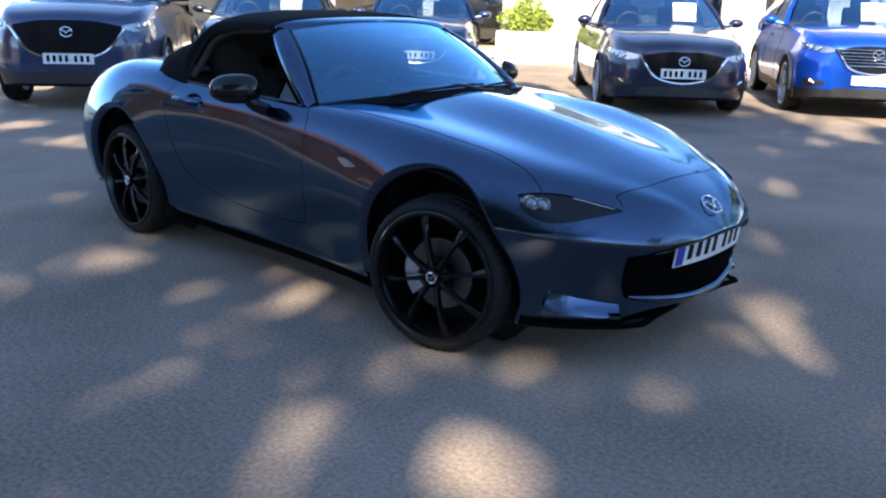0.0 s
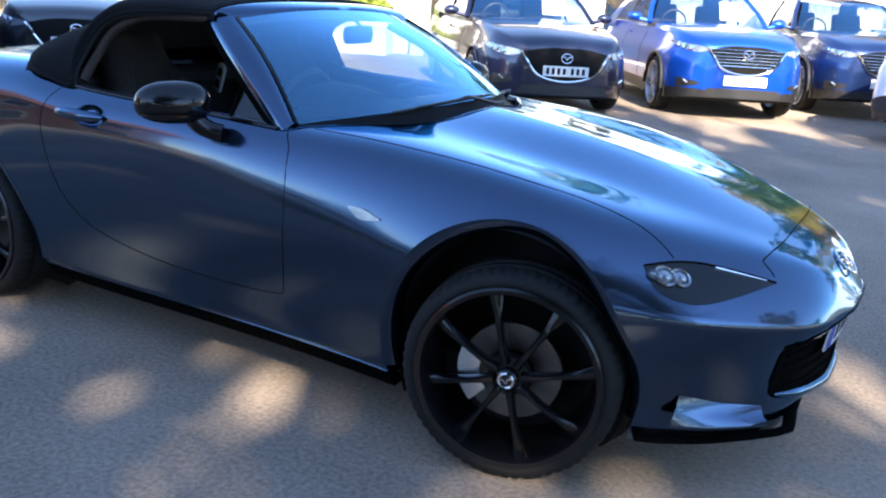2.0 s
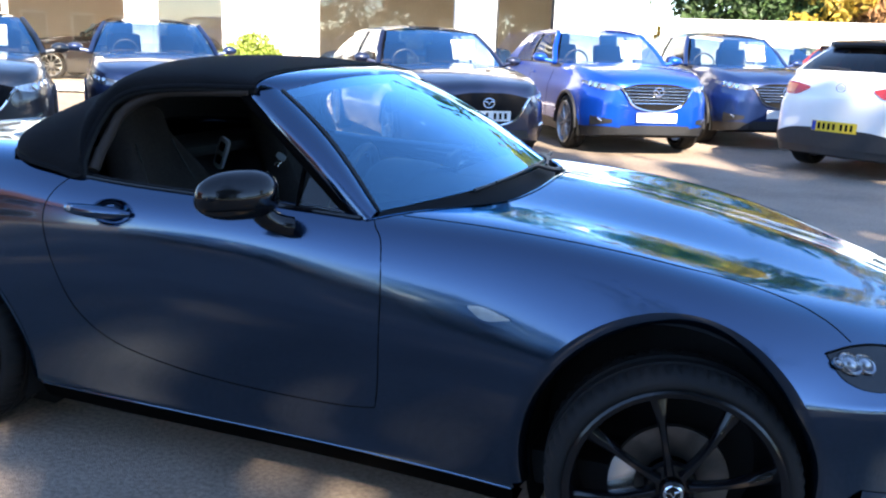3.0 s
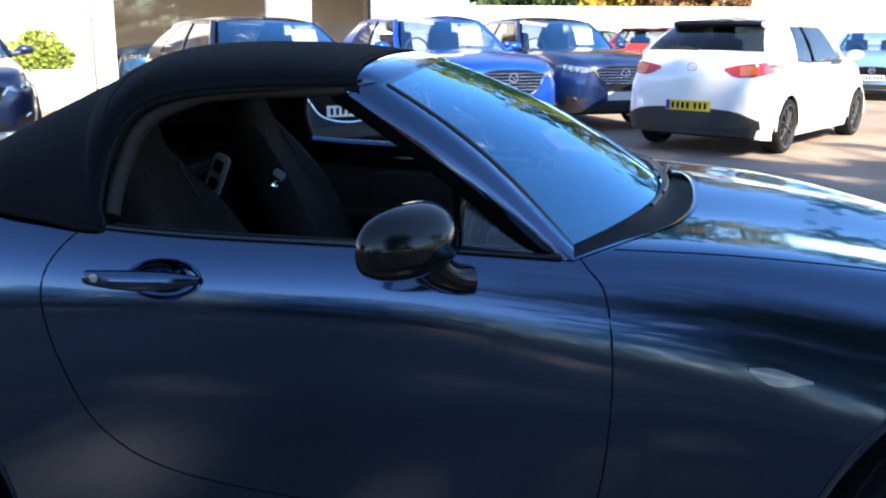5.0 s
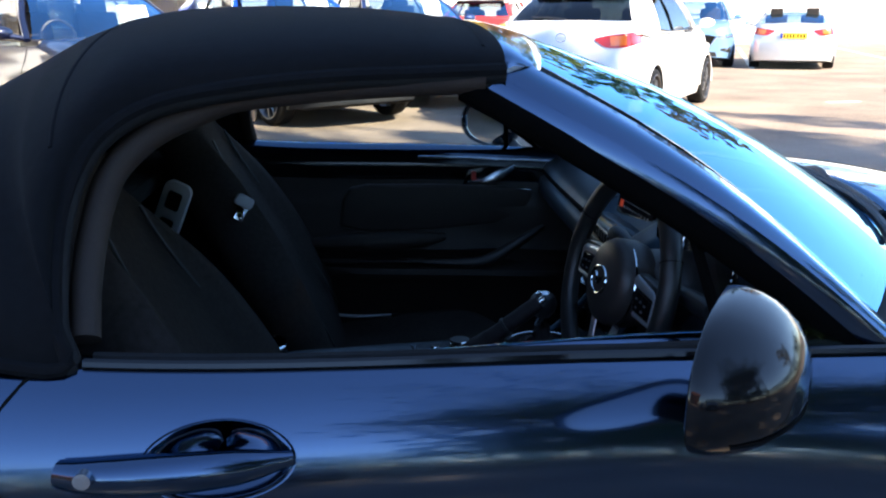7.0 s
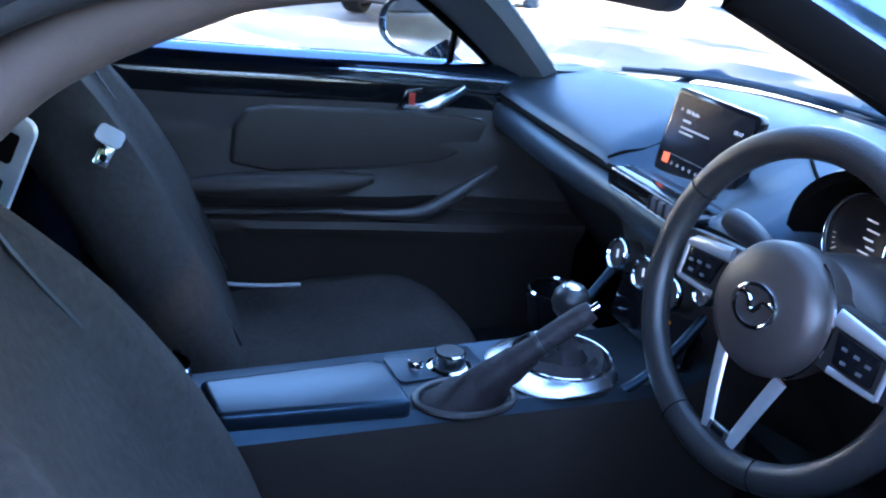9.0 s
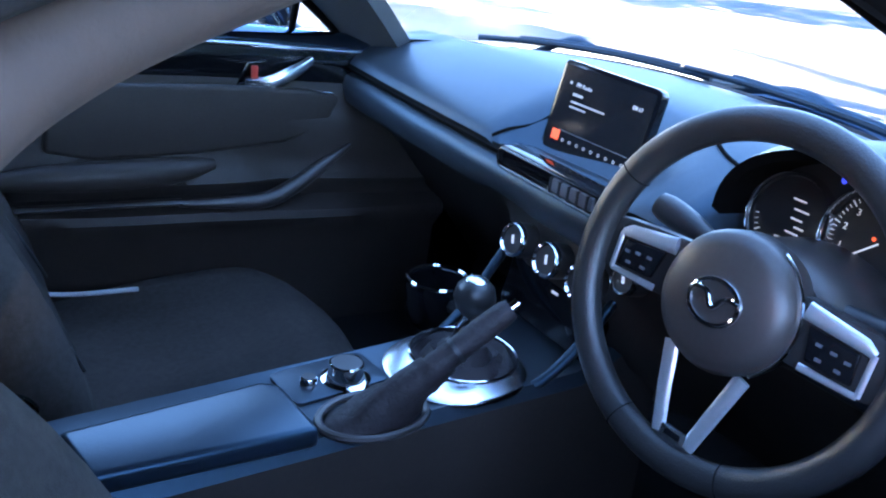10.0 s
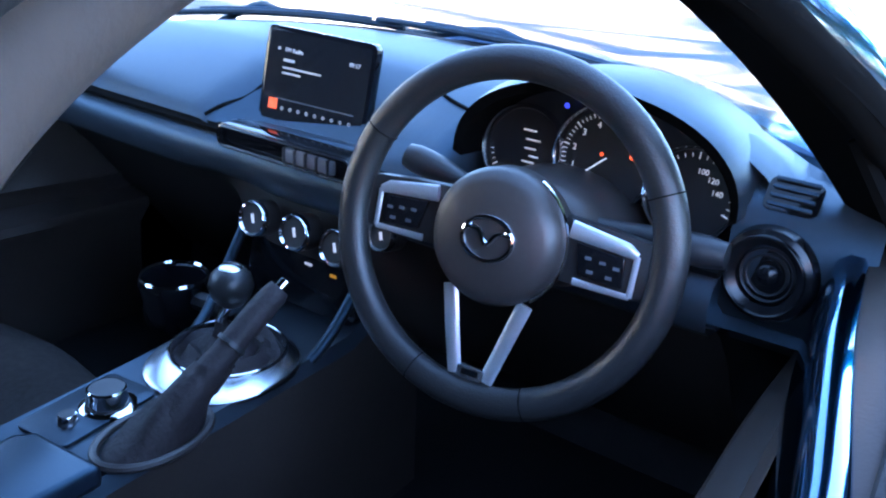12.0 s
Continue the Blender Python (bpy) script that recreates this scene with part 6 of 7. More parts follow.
class Shell:
    """The lower body of a parked car: curves of half width and height along x, with wheel arches."""

    def __init__(self, sp):
        self.sp = sp
        L, W, a = sp["L"] / 2, sp["W"] / 2, sp["axle"]
        self.zb, self.zn, self.zt = sp["belt"], sp["nose"], sp["tail"]
        self.plan = curve_of((-L, W * 0.76), (-L + 0.08, W * 0.90), (-L + 0.35, W * 0.975), (-L + 1.0, W), (L - 1.0, W), (L - 0.60, W * 0.975), (L - 0.32, W * 0.915), (L - 0.14, W * 0.80), (L - 0.04, W * 0.66), (L, W * 0.54))
        self.top = curve_of((-L, self.zt * 0.80), (-L + 0.08, self.zt * 0.96), (-L + 0.35, self.zt), (-0.3, self.zb), (sp["cowl"], self.zb + 0.01), (L - 0.6, self.zn + 0.045), (L - 0.25, self.zn - 0.02), (L - 0.10, self.zn - 0.07), (L - 0.03, self.zn - 0.13), (L, self.zn - 0.20))
        self.low = curve_of((-L, sp["clear"] + 0.05), (-L + 0.4, sp["clear"]), (L - 0.5, sp["clear"]), (L, sp["clear"] + 0.06))
        self.xs = [-L - 0.012, -L, -L + 0.02, -L + 0.05] + list(np.linspace(-L + 0.1, L - 0.1, 74)) + [L - 0.06, L - 0.03, L - 0.012, L, L + 0.012]
        self.ns, self.nt = 12, 7
        self.data = {}
        for side in (-1, 1):
            v, f, ins = [], [], []
            nj = self.ns + self.nt + 1
            for x in self.xs:
                for j in range(nj):
                    y, z = self.pt(x, j)
                    hit = None
                    for cx in a:
                        r = sp["arch"]
                        dx, dz = (x - cx) / r, (z - sp["wr"]) / r
                        q = math.hypot(dx, dz)
                        if q < 1 and j < self.ns - 1:
                            hit = (cx + dx / max(q, 1e-4) * r, sp["wr"] + dz / max(q, 1e-4) * r)
                    ins.append(hit)
                    v.append(Vector((x, side * y, z)))
            for i in range(len(self.xs) - 1):
                for j in range(nj - 1):
                    q = [i * nj + j, (i + 1) * nj + j, (i + 1) * nj + j + 1, i * nj + j + 1]
                    if all(ins[k] for k in q):
                        continue
                    f.append(q if side < 0 else q[::-1])
            for k, h in enumerate(ins):
                if h:
                    v[k].x, v[k].z = h
            self.data[side] = (v, f, BVHTree.FromPolygons(v, f))

    def pt(self, x, j):
        w, zt, zl = self.plan(x), self.top(x), self.low(x)
        if abs(x) > self.sp["L"] / 2 + 0.006:
            return 0.0, (zl + (zt - zl) * min(j / self.ns, 1.0))
        if j <= self.ns:
            t = j / self.ns
            z = zl + (zt - zl) * t
            y = w * (0.93 + 0.07 * math.sin(math.pi * min(t * 1.25, 1.0))) - 0.035 * max(0.0, t - 0.62) / 0.38 - 0.05 * max(0.0, t - 0.9) / 0.1
            y += 0.014 * math.exp(-((t - 0.70) / 0.06) ** 2) - 0.010 * math.exp(-((t - 0.45) / 0.12) ** 2)
            return y, z
        t = (j - self.ns) / self.nt
        y = (w - 0.085) * (1 - t)
        return y, zt + 0.05 * math.sin(t * math.pi / 2) * min(1.0, (zt / 0.9)) - 0.0

    def ray(self, p, d, lift=0.004):
        best = None
        d = Vector(d).normalized()
        for side in (-1, 1):
            hit, n, _, dist = self.data[side][2].ray_cast(Vector(p), d)
            if hit and (best is None or dist < best[1]):
                n = -n if n.dot(d) > 0 else n
                best = (hit + n * lift, dist, n)
        return best


def shell_patch(sh, upper, lower, d, mat, name, parent, lift=0.006, n=14, k=5, label=""):
    a, b = smooth_line(upper, n), smooth_line(lower, n)
    d = Vector(d).normalized()
    rows = []
    for p, q in zip(a, b):
        row = []
        for j in range(k + 1):
            c = p.lerp(q, j / k)
            h = sh.ray(c - d * 1.2, d, lift)
            row.append(h[0] if h else c)
        rows.append(row)
    return part(name, grid_bm(rows), mat, parent, label, sharp=70)


def parked_car(name, label, sp, m, colour, front=True, rear=True):
    car = thing(name, label, "car", "parked cars", m)
    sh = Shell(sp)
    L, W = sp["L"] / 2, sp["W"] / 2
    for side in (-1, 1):
        v, f, _ = sh.data[side]
        groups = {"body": [], "cladding": []}
        for q in f:
            c = sum((v[k] for k in q), Vector()) / 4
            groups["cladding" if c.z < sp["clad"] or (sp.get("hatch") and c.x < 0.12 - L and c.z < 0.36) else "body"].append(q)
        for nm, fs in groups.items():
            if fs:
                used = sorted({k for q in fs for k in q})
                idx = {k: i for i, k in enumerate(used)}
                piece("body_side" if nm == "body" else "lower_cladding", [v[k] for k in used], [[idx[k] for k in q] for q in fs], colour if nm == "body" else BLACK_PLASTIC, car)
    # greenhouse
    zb, H2, wr, wb = sp["belt"], sp["H"], W * 0.68, W - 0.085
    xc, xh, xr, xt = sp["cowl"], sp["head"], sp["roof_rear"], sp["tail_foot"]
    zt_foot = sp.get("tail_glass", sp["tail"] + 0.02)

    def fs(u, v):
        k = 1 - abs(u) ** 2.2
        return Vector((xc - 0.22 + 0.22 * k, u * wb * 0.95, zb + 0.02 + 0.03 * k)).lerp(Vector((xh - 0.06 + 0.06 * k, u * wr * 0.95, H2 - 0.085 + 0.035 * k)), v) + Vector((0.03, 0, 0.02)) * math.sin(math.pi * v)

    def rs(u, v):
        k = 1 - abs(u) ** 2.2
        return Vector((xt + 0.12 - 0.12 * k, u * wb * 0.90, zt_foot + 0.01 * k)).lerp(Vector((xr + 0.05 - 0.05 * k, u * wr * 0.93, H2 - 0.13 + 0.04 * k)), v) + Vector((-0.03, 0, 0.01)) * math.sin(math.pi * v)

    g = part("windscreen", grid_bm([[fs(-1 + i / 8, j / 6) for j in range(7)] for i in range(17)]), SCREEN_GLASS, car, sharp=80)
    g.visible_shadow = False
    g = part("rear_screen", grid_bm([[rs(-1 + i / 8, j / 6) for j in range(7)] for i in range(17)]), DARK_GLASS if sp.get("dark") else SCREEN_GLASS, car, sharp=80)
    g.visible_shadow = False
    part("tailgate_top", grid_bm([[rs(-1 + i / 8, 0.0) + Vector(o) for o in ((0.01, 0, 0.012), (-0.02, 0, 0.0), (-0.04, 0, -0.05), (-0.03, 0, -0.13))] for i in range(17)]), colour, car, sharp=80)
    rows = []
    for i in range(15):
        t = i / 14
        x = xh - 0.0 + (xr - xh) * t
        row = []
        for k in range(17):
            u = -1 + k / 8
            e = 1 - abs(u) ** 2.6
            xx = x + (-0.06 * (1 - e) if t < 0.5 else 0.05 * (1 - e))
            row.append(Vector((xx, u * wr * (0.98 + 0.03 * math.sin(math.pi * t)), H2 - 0.085 + 0.045 * e + 0.04 * math.sin(math.pi * min(t * 0.9 + 0.12, 1)) * e)))
        rows.append(row)
    part("roof", grid_bm(rows), colour if not sp.get("black_roof") else FABRIC, car, sharp=80)
    for side in (-1, 1):
        # side glass between belt and roof rail
        rows = []
        for i in range(21):
            t = i / 20
            lo = Vector((xc - 0.25 + (xt + 0.18 - xc + 0.25) * t, side * (wb + 0.005), zb + 0.015 + (zt_foot - zb - 0.015) * max(0, (t - 0.45) / 0.55) ** 1.8))
            hi = Vector((xh - 0.09 + (xr + 0.08 - xh + 0.09) * t, side * (wr + 0.012), H2 - 0.095 - 0.045 * max(0, (t - 0.6) / 0.4) ** 1.5))
            rows.append([lo.lerp(hi, v) + Vector((0, side * 0.02 * math.sin(math.pi * v), 0)) for v in (0, 0.25, 0.5, 0.75, 1)])
        g = part("side_glass", grid_bm(rows[1:sp.get("glass_end", 17)]), DARK_GLASS if sp.get("dark") else CLEAR_GLASS, car, sharp=80)
        g.visible_shadow = False
        part("rear_pillar", grid_bm([[r[0] + Vector((0, side * 0.010, -0.11))] + [p + Vector((0, side * 0.006, 0)) for p in r] for r in rows[sp.get("glass_end", 17) - 1:]]), colour, car, sharp=80)
        corner = [[r + Vector((0, side * 0.006, 0)), r.lerp(rs(side * 1.0, v), 0.5) + Vector((-0.012, side * 0.012, 0)), rs(side * 1.0, v)] for r, v in zip(rows[-1], (0, 0.25, 0.5, 0.75, 1))]
        corner.insert(0, [p + Vector((0, 0, -0.12)) for p in corner[0]])
        part("tail_pillar", grid_bm(corner), colour, car, sharp=80)
        part("a_pillar", tube([rows[0][0] + Vector((0.02, 0, 0)), rows[0][2] + Vector((0.02, 0, 0.005)), rows[0][4] + Vector((0.01, 0, 0))], 0.034, 8, flat=0.7), colour, car)
        part("roof_rail", tube([r[4] for r in rows], 0.022, 8), colour if not sp.get("black_roof") else FABRIC, car)
        b = rows[9]
        part("b_pillar", tube([b[0], b[2] + Vector((0, side * 0.004, 0)), b[4]], 0.030, 8, flat=0.5), BLACK_GLOSS, car)
        part("belt_strip", tube([r[0] + Vector((0, side * 0.004, -0.006)) for r in rows[:sp.get("glass_end", 17)]], 0.010, 6), BLACK_GLOSS, car)
        # mirror
        mm = bmesh.new()
        lathe([(0, 0.055), (0.04, 0.05), (0.075, 0.02), (0.08, -0.02), (0.06, -0.04), (0, -0.042)], 16, Matrix.Translation((xc - 0.32, side * (W + 0.10), zb + 0.085)) @ Euler((0, radians(90), 0)).to_matrix().to_4x4() @ Matrix.Diagonal((0.75, 1.25, 1, 1)), bm=mm)
        tube([(xc - 0.30, side * (wb), zb + 0.03), (xc - 0.31, side * (W + 0.06), zb + 0.06)], 0.025, 8, bm=mm)
        part("door_mirror", mm, colour, car)
        # door lines and handles
        for x in (xc - 0.30, xc - 1.30):
            ln = [sh.ray((x - 0.02 * (z - 0.5), side * 2, z), (0, -side, 0), 0.0) for z in np.linspace(sp["clear"] + 0.16, zb - 0.05, 12)]
            part("panel_gap", tube([h[0] for h in ln if h], 0.004, 5), GAP, car)
        h = sh.ray((xc - 1.15, side * 2, zb - 0.14), (0, -side, 0), 0.02)
        part("door_handle", tube([h[0] + Vector((-0.09, 0, 0)), h[0] + Vector((0, side * 0.012, 0)), h[0] + Vector((0.09, 0, 0))], 0.014, 8), colour, car)
        for cx in sp["axle"]:
            wheel(cx, side * (W - 0.115), side, car, sp["wr"], 0.21, sp.get("rim", ALLOY), 10, disc=False)
            arc = [Vector((cx + sp["arch"] * math.cos(radians(q)), side * (sh.plan(cx) * 0.985), sp["wr"] + sp["arch"] * math.sin(radians(q)))) for q in range(-5, 186, 10)]
            part("arch_trim", tube(arc, 0.022 if sp["clad"] > 0.3 else 0.010, 8), BLACK_PLASTIC if sp["clad"] > 0.3 else colour, car)
            liner = [[Vector((cx + (sp["arch"] + 0.005) * math.cos(radians(q)), side * yy, sp["wr"] + (sp["arch"] + 0.005) * math.sin(radians(q)))) for yy in (W - 0.05, W - 0.32)] for q in range(-20, 201, 12)]
            part("wheel_liner", grid_bm(liner), RUBBER, car)
    part("underbody", box((2 * L - 0.5, 2 * W - 0.30, 0.12), pose(0, 0, sp["clear"] + 0.06), 0.03), RUBBER, car)
    part("cabin_tub", box((xc - xt - 0.1, 2 * W - 0.34, 0.10), pose((xc + xt) / 2 - 0.1, 0, zb - 0.12), 0.03), CARPET, car)
    part("dashboard", box((0.45, 2 * wb - 0.06, 0.10), pose(xc - 0.30, 0, zb - 0.03), 0.04), VINYL, car)
    sy = -0.36
    part("steering_wheel", tube([Vector((xc - 0.62, sy + 0.17 * math.cos(a), zb + 0.02 + 0.17 * math.sin(a))) for a in np.linspace(0, 2 * math.pi, 22)[:-1]], 0.015, 6, closed=True), LEATHER, car)
    for s in (-1, 1):
        part("front_seat", box((0.12, 0.46, 0.50), pose(xh - 0.62, s * 0.37, zb + 0.02, 0, -14), 0.05, 3), SEAT_CLOTH, car)
        part("headrest", box((0.08, 0.26, 0.17), pose(xh - 0.69, s * 0.37, zb + 0.33, 0, -10), 0.03, 3), SEAT_CLOTH, car)
    if front:
        if sp.get("card"):
            c = fs(0.42, 0.30)
            part("price_card", box((0.004, 0.30, 0.26), Matrix.Translation(c + Vector((-0.10, 0, 0.03))) @ pose(0, 0, 0, 0, -28), 0.0), PAPER, car, "white price card", smooth=False)
            part("price_card", box((0.30, 0.22, 0.004), pose(xc - 0.30, -wb * 0.30, zb + 0.035), 0.0), PAPER, car, "white sheet on the dash", smooth=False)
        gw, gh, gz = sp["grille"]
        up = [(L, -gw, gz + gh * 0.72), (L, -gw * 0.5, gz + gh), (L, 0, gz + gh * 1.05), (L, gw * 0.5, gz + gh), (L, gw, gz + gh * 0.72)]
        lo = [(L, -gw * 0.92, gz + gh * 0.45), (L, -gw * 0.62, gz - gh * 0.62), (L, 0, gz - gh), (L, gw * 0.62, gz - gh * 0.62), (L, gw * 0.92, gz + gh * 0.45)]
        gr = shell_patch(sh, up, lo, (-1, 0, 0), GRILLE_BLACK, "grille", car, 0.006, 21, 7)
        wing = smooth_line([up[0], lo[0], lo[1], lo[2], lo[3], lo[4], up[4]], 40)
        ln = [h[0] for h in (sh.ray(p + Vector((1, 0, 0)), (-1, 0, 0), 0.012) for p in wing) if h]
        part("grille_wing", tube(ln, 0.016, 8), CHROME, gr)
        for k in range(sp.get("bars", 0)):
            z = gz + gh * (0.75 - 1.35 * k / sp["bars"])
            half = gw * (0.90 - 0.35 * (k / sp["bars"]) ** 2)
            ln = [h[0] for h in (sh.ray((L + 1, y, z), (-1, 0, 0), 0.014) for y in np.linspace(-half, half, 15)) if h]
            part("grille_bar", tube(ln, 0.010, 6, flat=0.6), CHROME, gr)
        h = sh.ray((L + 1, 0.002, gz + gh * 0.45), (-1, 0, 0), 0.022)
        bm = tube([Vector((0, 0.062 * math.cos(a), 0.050 * math.sin(a))) + h[0] for a in np.linspace(0, 2 * math.pi, 26)[:-1]], 0.008, 6, closed=True)
        tube([h[0] + Vector(q) for q in ((0, -0.055, 0.016), (0, -0.02, 0.012), (0.003, 0, -0.016), (0, 0.02, 0.012), (0, 0.055, 0.016))], 0.008, 6, bm=bm)
        part("front_badge", bm, CHROME, gr)
        for side in (-1, 1):
            up = [(L - 0.02, side * gw * 0.98, gz + gh * 0.80), (L - 0.1, side * (gw + 0.16), gz + gh * 0.95), (L - 0.45, side * (W - 0.05), gz + gh * 1.12)]
            lo = [(L - 0.02, side * gw * 0.98, gz + gh * 0.62), (L - 0.1, side * (gw + 0.16), gz + gh * 0.48), (L - 0.45, side * (W - 0.05), gz + gh * 0.92)]
            hl = shell_patch(sh, up, lo, (-1, -side * 0.8, 0), HEADLAMP, "headlamp", car, 0.006, 14, 5, "clear headlamp with bright projectors")
            for q in (0.30, 0.55, 0.78):
                p = Vector(up[1]).lerp(Vector(up[2]), q - 0.2) * 0.5 + Vector(lo[1]).lerp(Vector(lo[2]), q - 0.2) * 0.5
                d = Vector((-1, -side * 0.8, 0)).normalized()
                h = sh.ray(p - d * 1.2, d, 0.010)
                if h:
                    qq = Vector((0, 0, 1)).rotation_difference(h[2]).to_matrix().to_4x4()
                    part("projector", lathe([(0, 0.014), (0.028, 0.012), (0.040, 0.0)], 14, Matrix.Translation(h[0]) @ qq), CHROME, hl)
            up = [(L - 0.06, side * (gw + 0.06), sp["clear"] + 0.24), (L - 0.2, side * (W - 0.12), sp["clear"] + 0.27)]
            lo = [(L - 0.06, side * (gw + 0.06), sp["clear"] + 0.20), (L - 0.2, side * (W - 0.12), sp["clear"] + 0.15)]
            fl = shell_patch(sh, up, lo, (-1, -side * 0.6, 0), BLACK_PLASTIC, "fog_recess", car, 0.005, 8, 3)
            h = sh.ray((L + 0.6, side * (W - 0.22), sp["clear"] + 0.22), (-1, 0, 0), 0.012)
            if h:
                part("fog_lamp", tube([h[0] + Vector((0, -side * 0.05, -0.02)), h[0] + Vector((-0.02, side * 0.03, 0.03))], 0.016, 8), CHROME, fl)
        low = shell_patch(sh, [(L, -gw * 0.95, sp["clear"] + 0.17), (L, 0, sp["clear"] + 0.18), (L, gw * 0.95, sp["clear"] + 0.17)], [(L, -gw * 1.05, sp["clear"] + 0.08), (L, 0, sp["clear"] + 0.07), (L, gw * 1.05, sp["clear"] + 0.08)], (-1, 0, 0), BLACK_PLASTIC, "lower_intake", car, 0.006, 15, 3)
        if sp.get("plate", True):
            pz = sp["plate_z"]
            h = sh.ray((L + 1, 0.002, pz), (-1, 0, 0), 0.02)
            number_plate(car, Matrix.Translation(h[0]) @ Matrix(((0, 0, 1, 0), (1, 0, 0, 0), (0, 1, 0, 0), (0, 0, 0, 1))), face=(0.75, 0.75, 0.74), bars=sp.get("chars", 7), blue=False)
    if rear:
        zt = sp["tail"]
        for side in (-1, 1):
            up = [(-L, side * W * 0.46, zt - 0.10), (-L, side * W * 0.66, zt - 0.07), (-L + 0.3, side * (W - 0.02), zt - 0.02)]
            lo = [(-L, side * W * 0.46, zt - 0.125), (-L, side * W * 0.66, zt - 0.195), (-L + 0.3, side * (W - 0.02), zt - 0.15)]
            tl2 = shell_patch(sh, up, lo, (1, -side * 0.7, 0), TAIL_RED, "tail_lamp", car, 0.010, 14, 5, "red tail lamp")
            up2 = [(-L, side * W * 0.66, zt - 0.085), (-L + 0.1, side * W * 0.80, zt - 0.07)]
            lo2 = [(-L, side * W * 0.66, zt - 0.175), (-L + 0.1, side * W * 0.80, zt - 0.165)]
            shell_patch(sh, up2, lo2, (1, -side * 0.7, 0), TAIL_AMBER, "indicator", tl2, 0.014, 6, 4)
        h = sh.ray((-L - 1, 0.002, sp["rear_plate_z"]), (1, 0, 0), 0.012)
        number_plate(car, Matrix.Translation(h[0]) @ Matrix(((0, 0, -1, 0), (-1, 0, 0, 0), (0, 1, 0, 0), (0, 0, 0, 1))), face=YELLOW, blue=True)
        if sp.get("hatch"):
            top = [Vector((xr - 0.02 - 0.10 * (1 - abs(u) ** 3), u * wr * 0.90, H2 - 0.085)) for u in np.linspace(-1, 1, 13)]
            part("roof_spoiler", grid_bm([[p + Vector((0.14, 0, 0.035)), p + Vector((0.0, 0, 0.018)), p + Vector((-0.015, 0, -0.012)), p + Vector((0.02, 0, -0.045)), p + Vector((0.10, 0, -0.03))] for p in top]), BLACK_GLOSS, car, sharp=40)
            part("rear_wiper", tube([rs(0, 0.04) + Vector((-0.02, 0, 0.01)), rs(0.30, 0.10) + Vector((-0.02, 0, 0.01)), rs(0.62, 0.12) + Vector((-0.02, 0, 0.01))], 0.010, 6), BLACK_PLASTIC, car)
            lo3 = [(-L, -W * 0.90, 0.30), (-L, 0, 0.30), (-L, W * 0.90, 0.30)]
            up3 = [(-L, -W * 0.90, 0.40), (-L, -W * 0.6, 0.49), (-L, 0, 0.51), (-L, W * 0.6, 0.49), (-L, W * 0.90, 0.40)]
            shell_patch(sh, up3, lo3, (1, 0, 0), BLACK_PLASTIC, "bumper_insert", car, 0.012, 21, 4)
            part("exhaust", lathe([(0.028, 0.0), (0.032, 0.01), (0.032, 0.09)], 16, Matrix.Translation((-L + 0.02, -W * 0.45, 0.27)) @ Euler((0, radians(90), 0)).to_matrix().to_4x4()), CHROME, car)
        h = sh.ray((-L - 1, 0.002, zt - 0.10), (1, 0, 0), 0.012)
        part("rear_badge", tube([Vector((0, 0.055 * math.cos(a), 0.045 * math.sin(a))) + h[0] for a in np.linspace(0, 2 * math.pi, 22)[:-1]], 0.007, 6, closed=True), CHROME, car)
    return car


HATCH = dict(L=4.47, W=1.795, H=1.46, belt=0.96, nose=0.86, tail=1.00, cowl=0.92, head=0.25, roof_rear=-1.35, tail_foot=-1.95, clear=0.17, axle=(1.40, -1.30), wr=0.32, arch=0.365, clad=0.20, grille=(0.50, 0.175, 0.56), plate_z=0.50, rear_plate_z=0.75, card=True)
CROSS = dict(HATCH, L=4.275, W=1.765, H=1.54, belt=1.03, nose=0.96, cowl=0.82, head=0.18, clear=0.20, axle=(1.32, -1.25), wr=0.335, arch=0.385, clad=0.34, grille=(0.46, 0.16, 0.70), bars=6, plate_z=0.47, chars=0)
SUV = dict(HATCH, L=4.55, W=1.84, H=1.68, belt=1.12, nose=1.04, cowl=0.95, head=0.32, clear=0.22, axle=(1.42, -1.28), wr=0.36, arch=0.41, clad=0.36, grille=(0.56, 0.19, 0.78), plate_z=0.55, card=False)
SMALL = dict(HATCH, L=4.06, W=1.695, H=1.50, belt=0.98, nose=0.92, tail=1.04, cowl=0.90, head=0.32, roof_rear=-1.45, tail_foot=-1.88, clear=0.17, axle=(1.30, -1.27), wr=0.305, arch=0.35, clad=0.19, grille=(0.42, 0.14, 0.56), plate_z=0.48, rear_plate_z=0.53, glass_end=15, dark=True, hatch=True, tail_glass=1.10, card=False, rim=GREY_ALLOY)
ROAD = dict(HATCH, L=4.02, W=1.72, H=1.25, belt=0.84, nose=0.74, tail=0.90, cowl=0.62, head=0.05, roof_rear=-0.62, tail_foot=-1.05, clear=0.15, axle=(1.17, -1.16), wr=0.31, arch=0.35, clad=0.16, grille=(0.35, 0.10, 0.42), plate_z=0.45, rear_plate_z=0.70, card=False)

GZ = 0.0


def stand(x, y, heading):
    return pose(x, y, ground_z(x, y), 0, 0, heading)


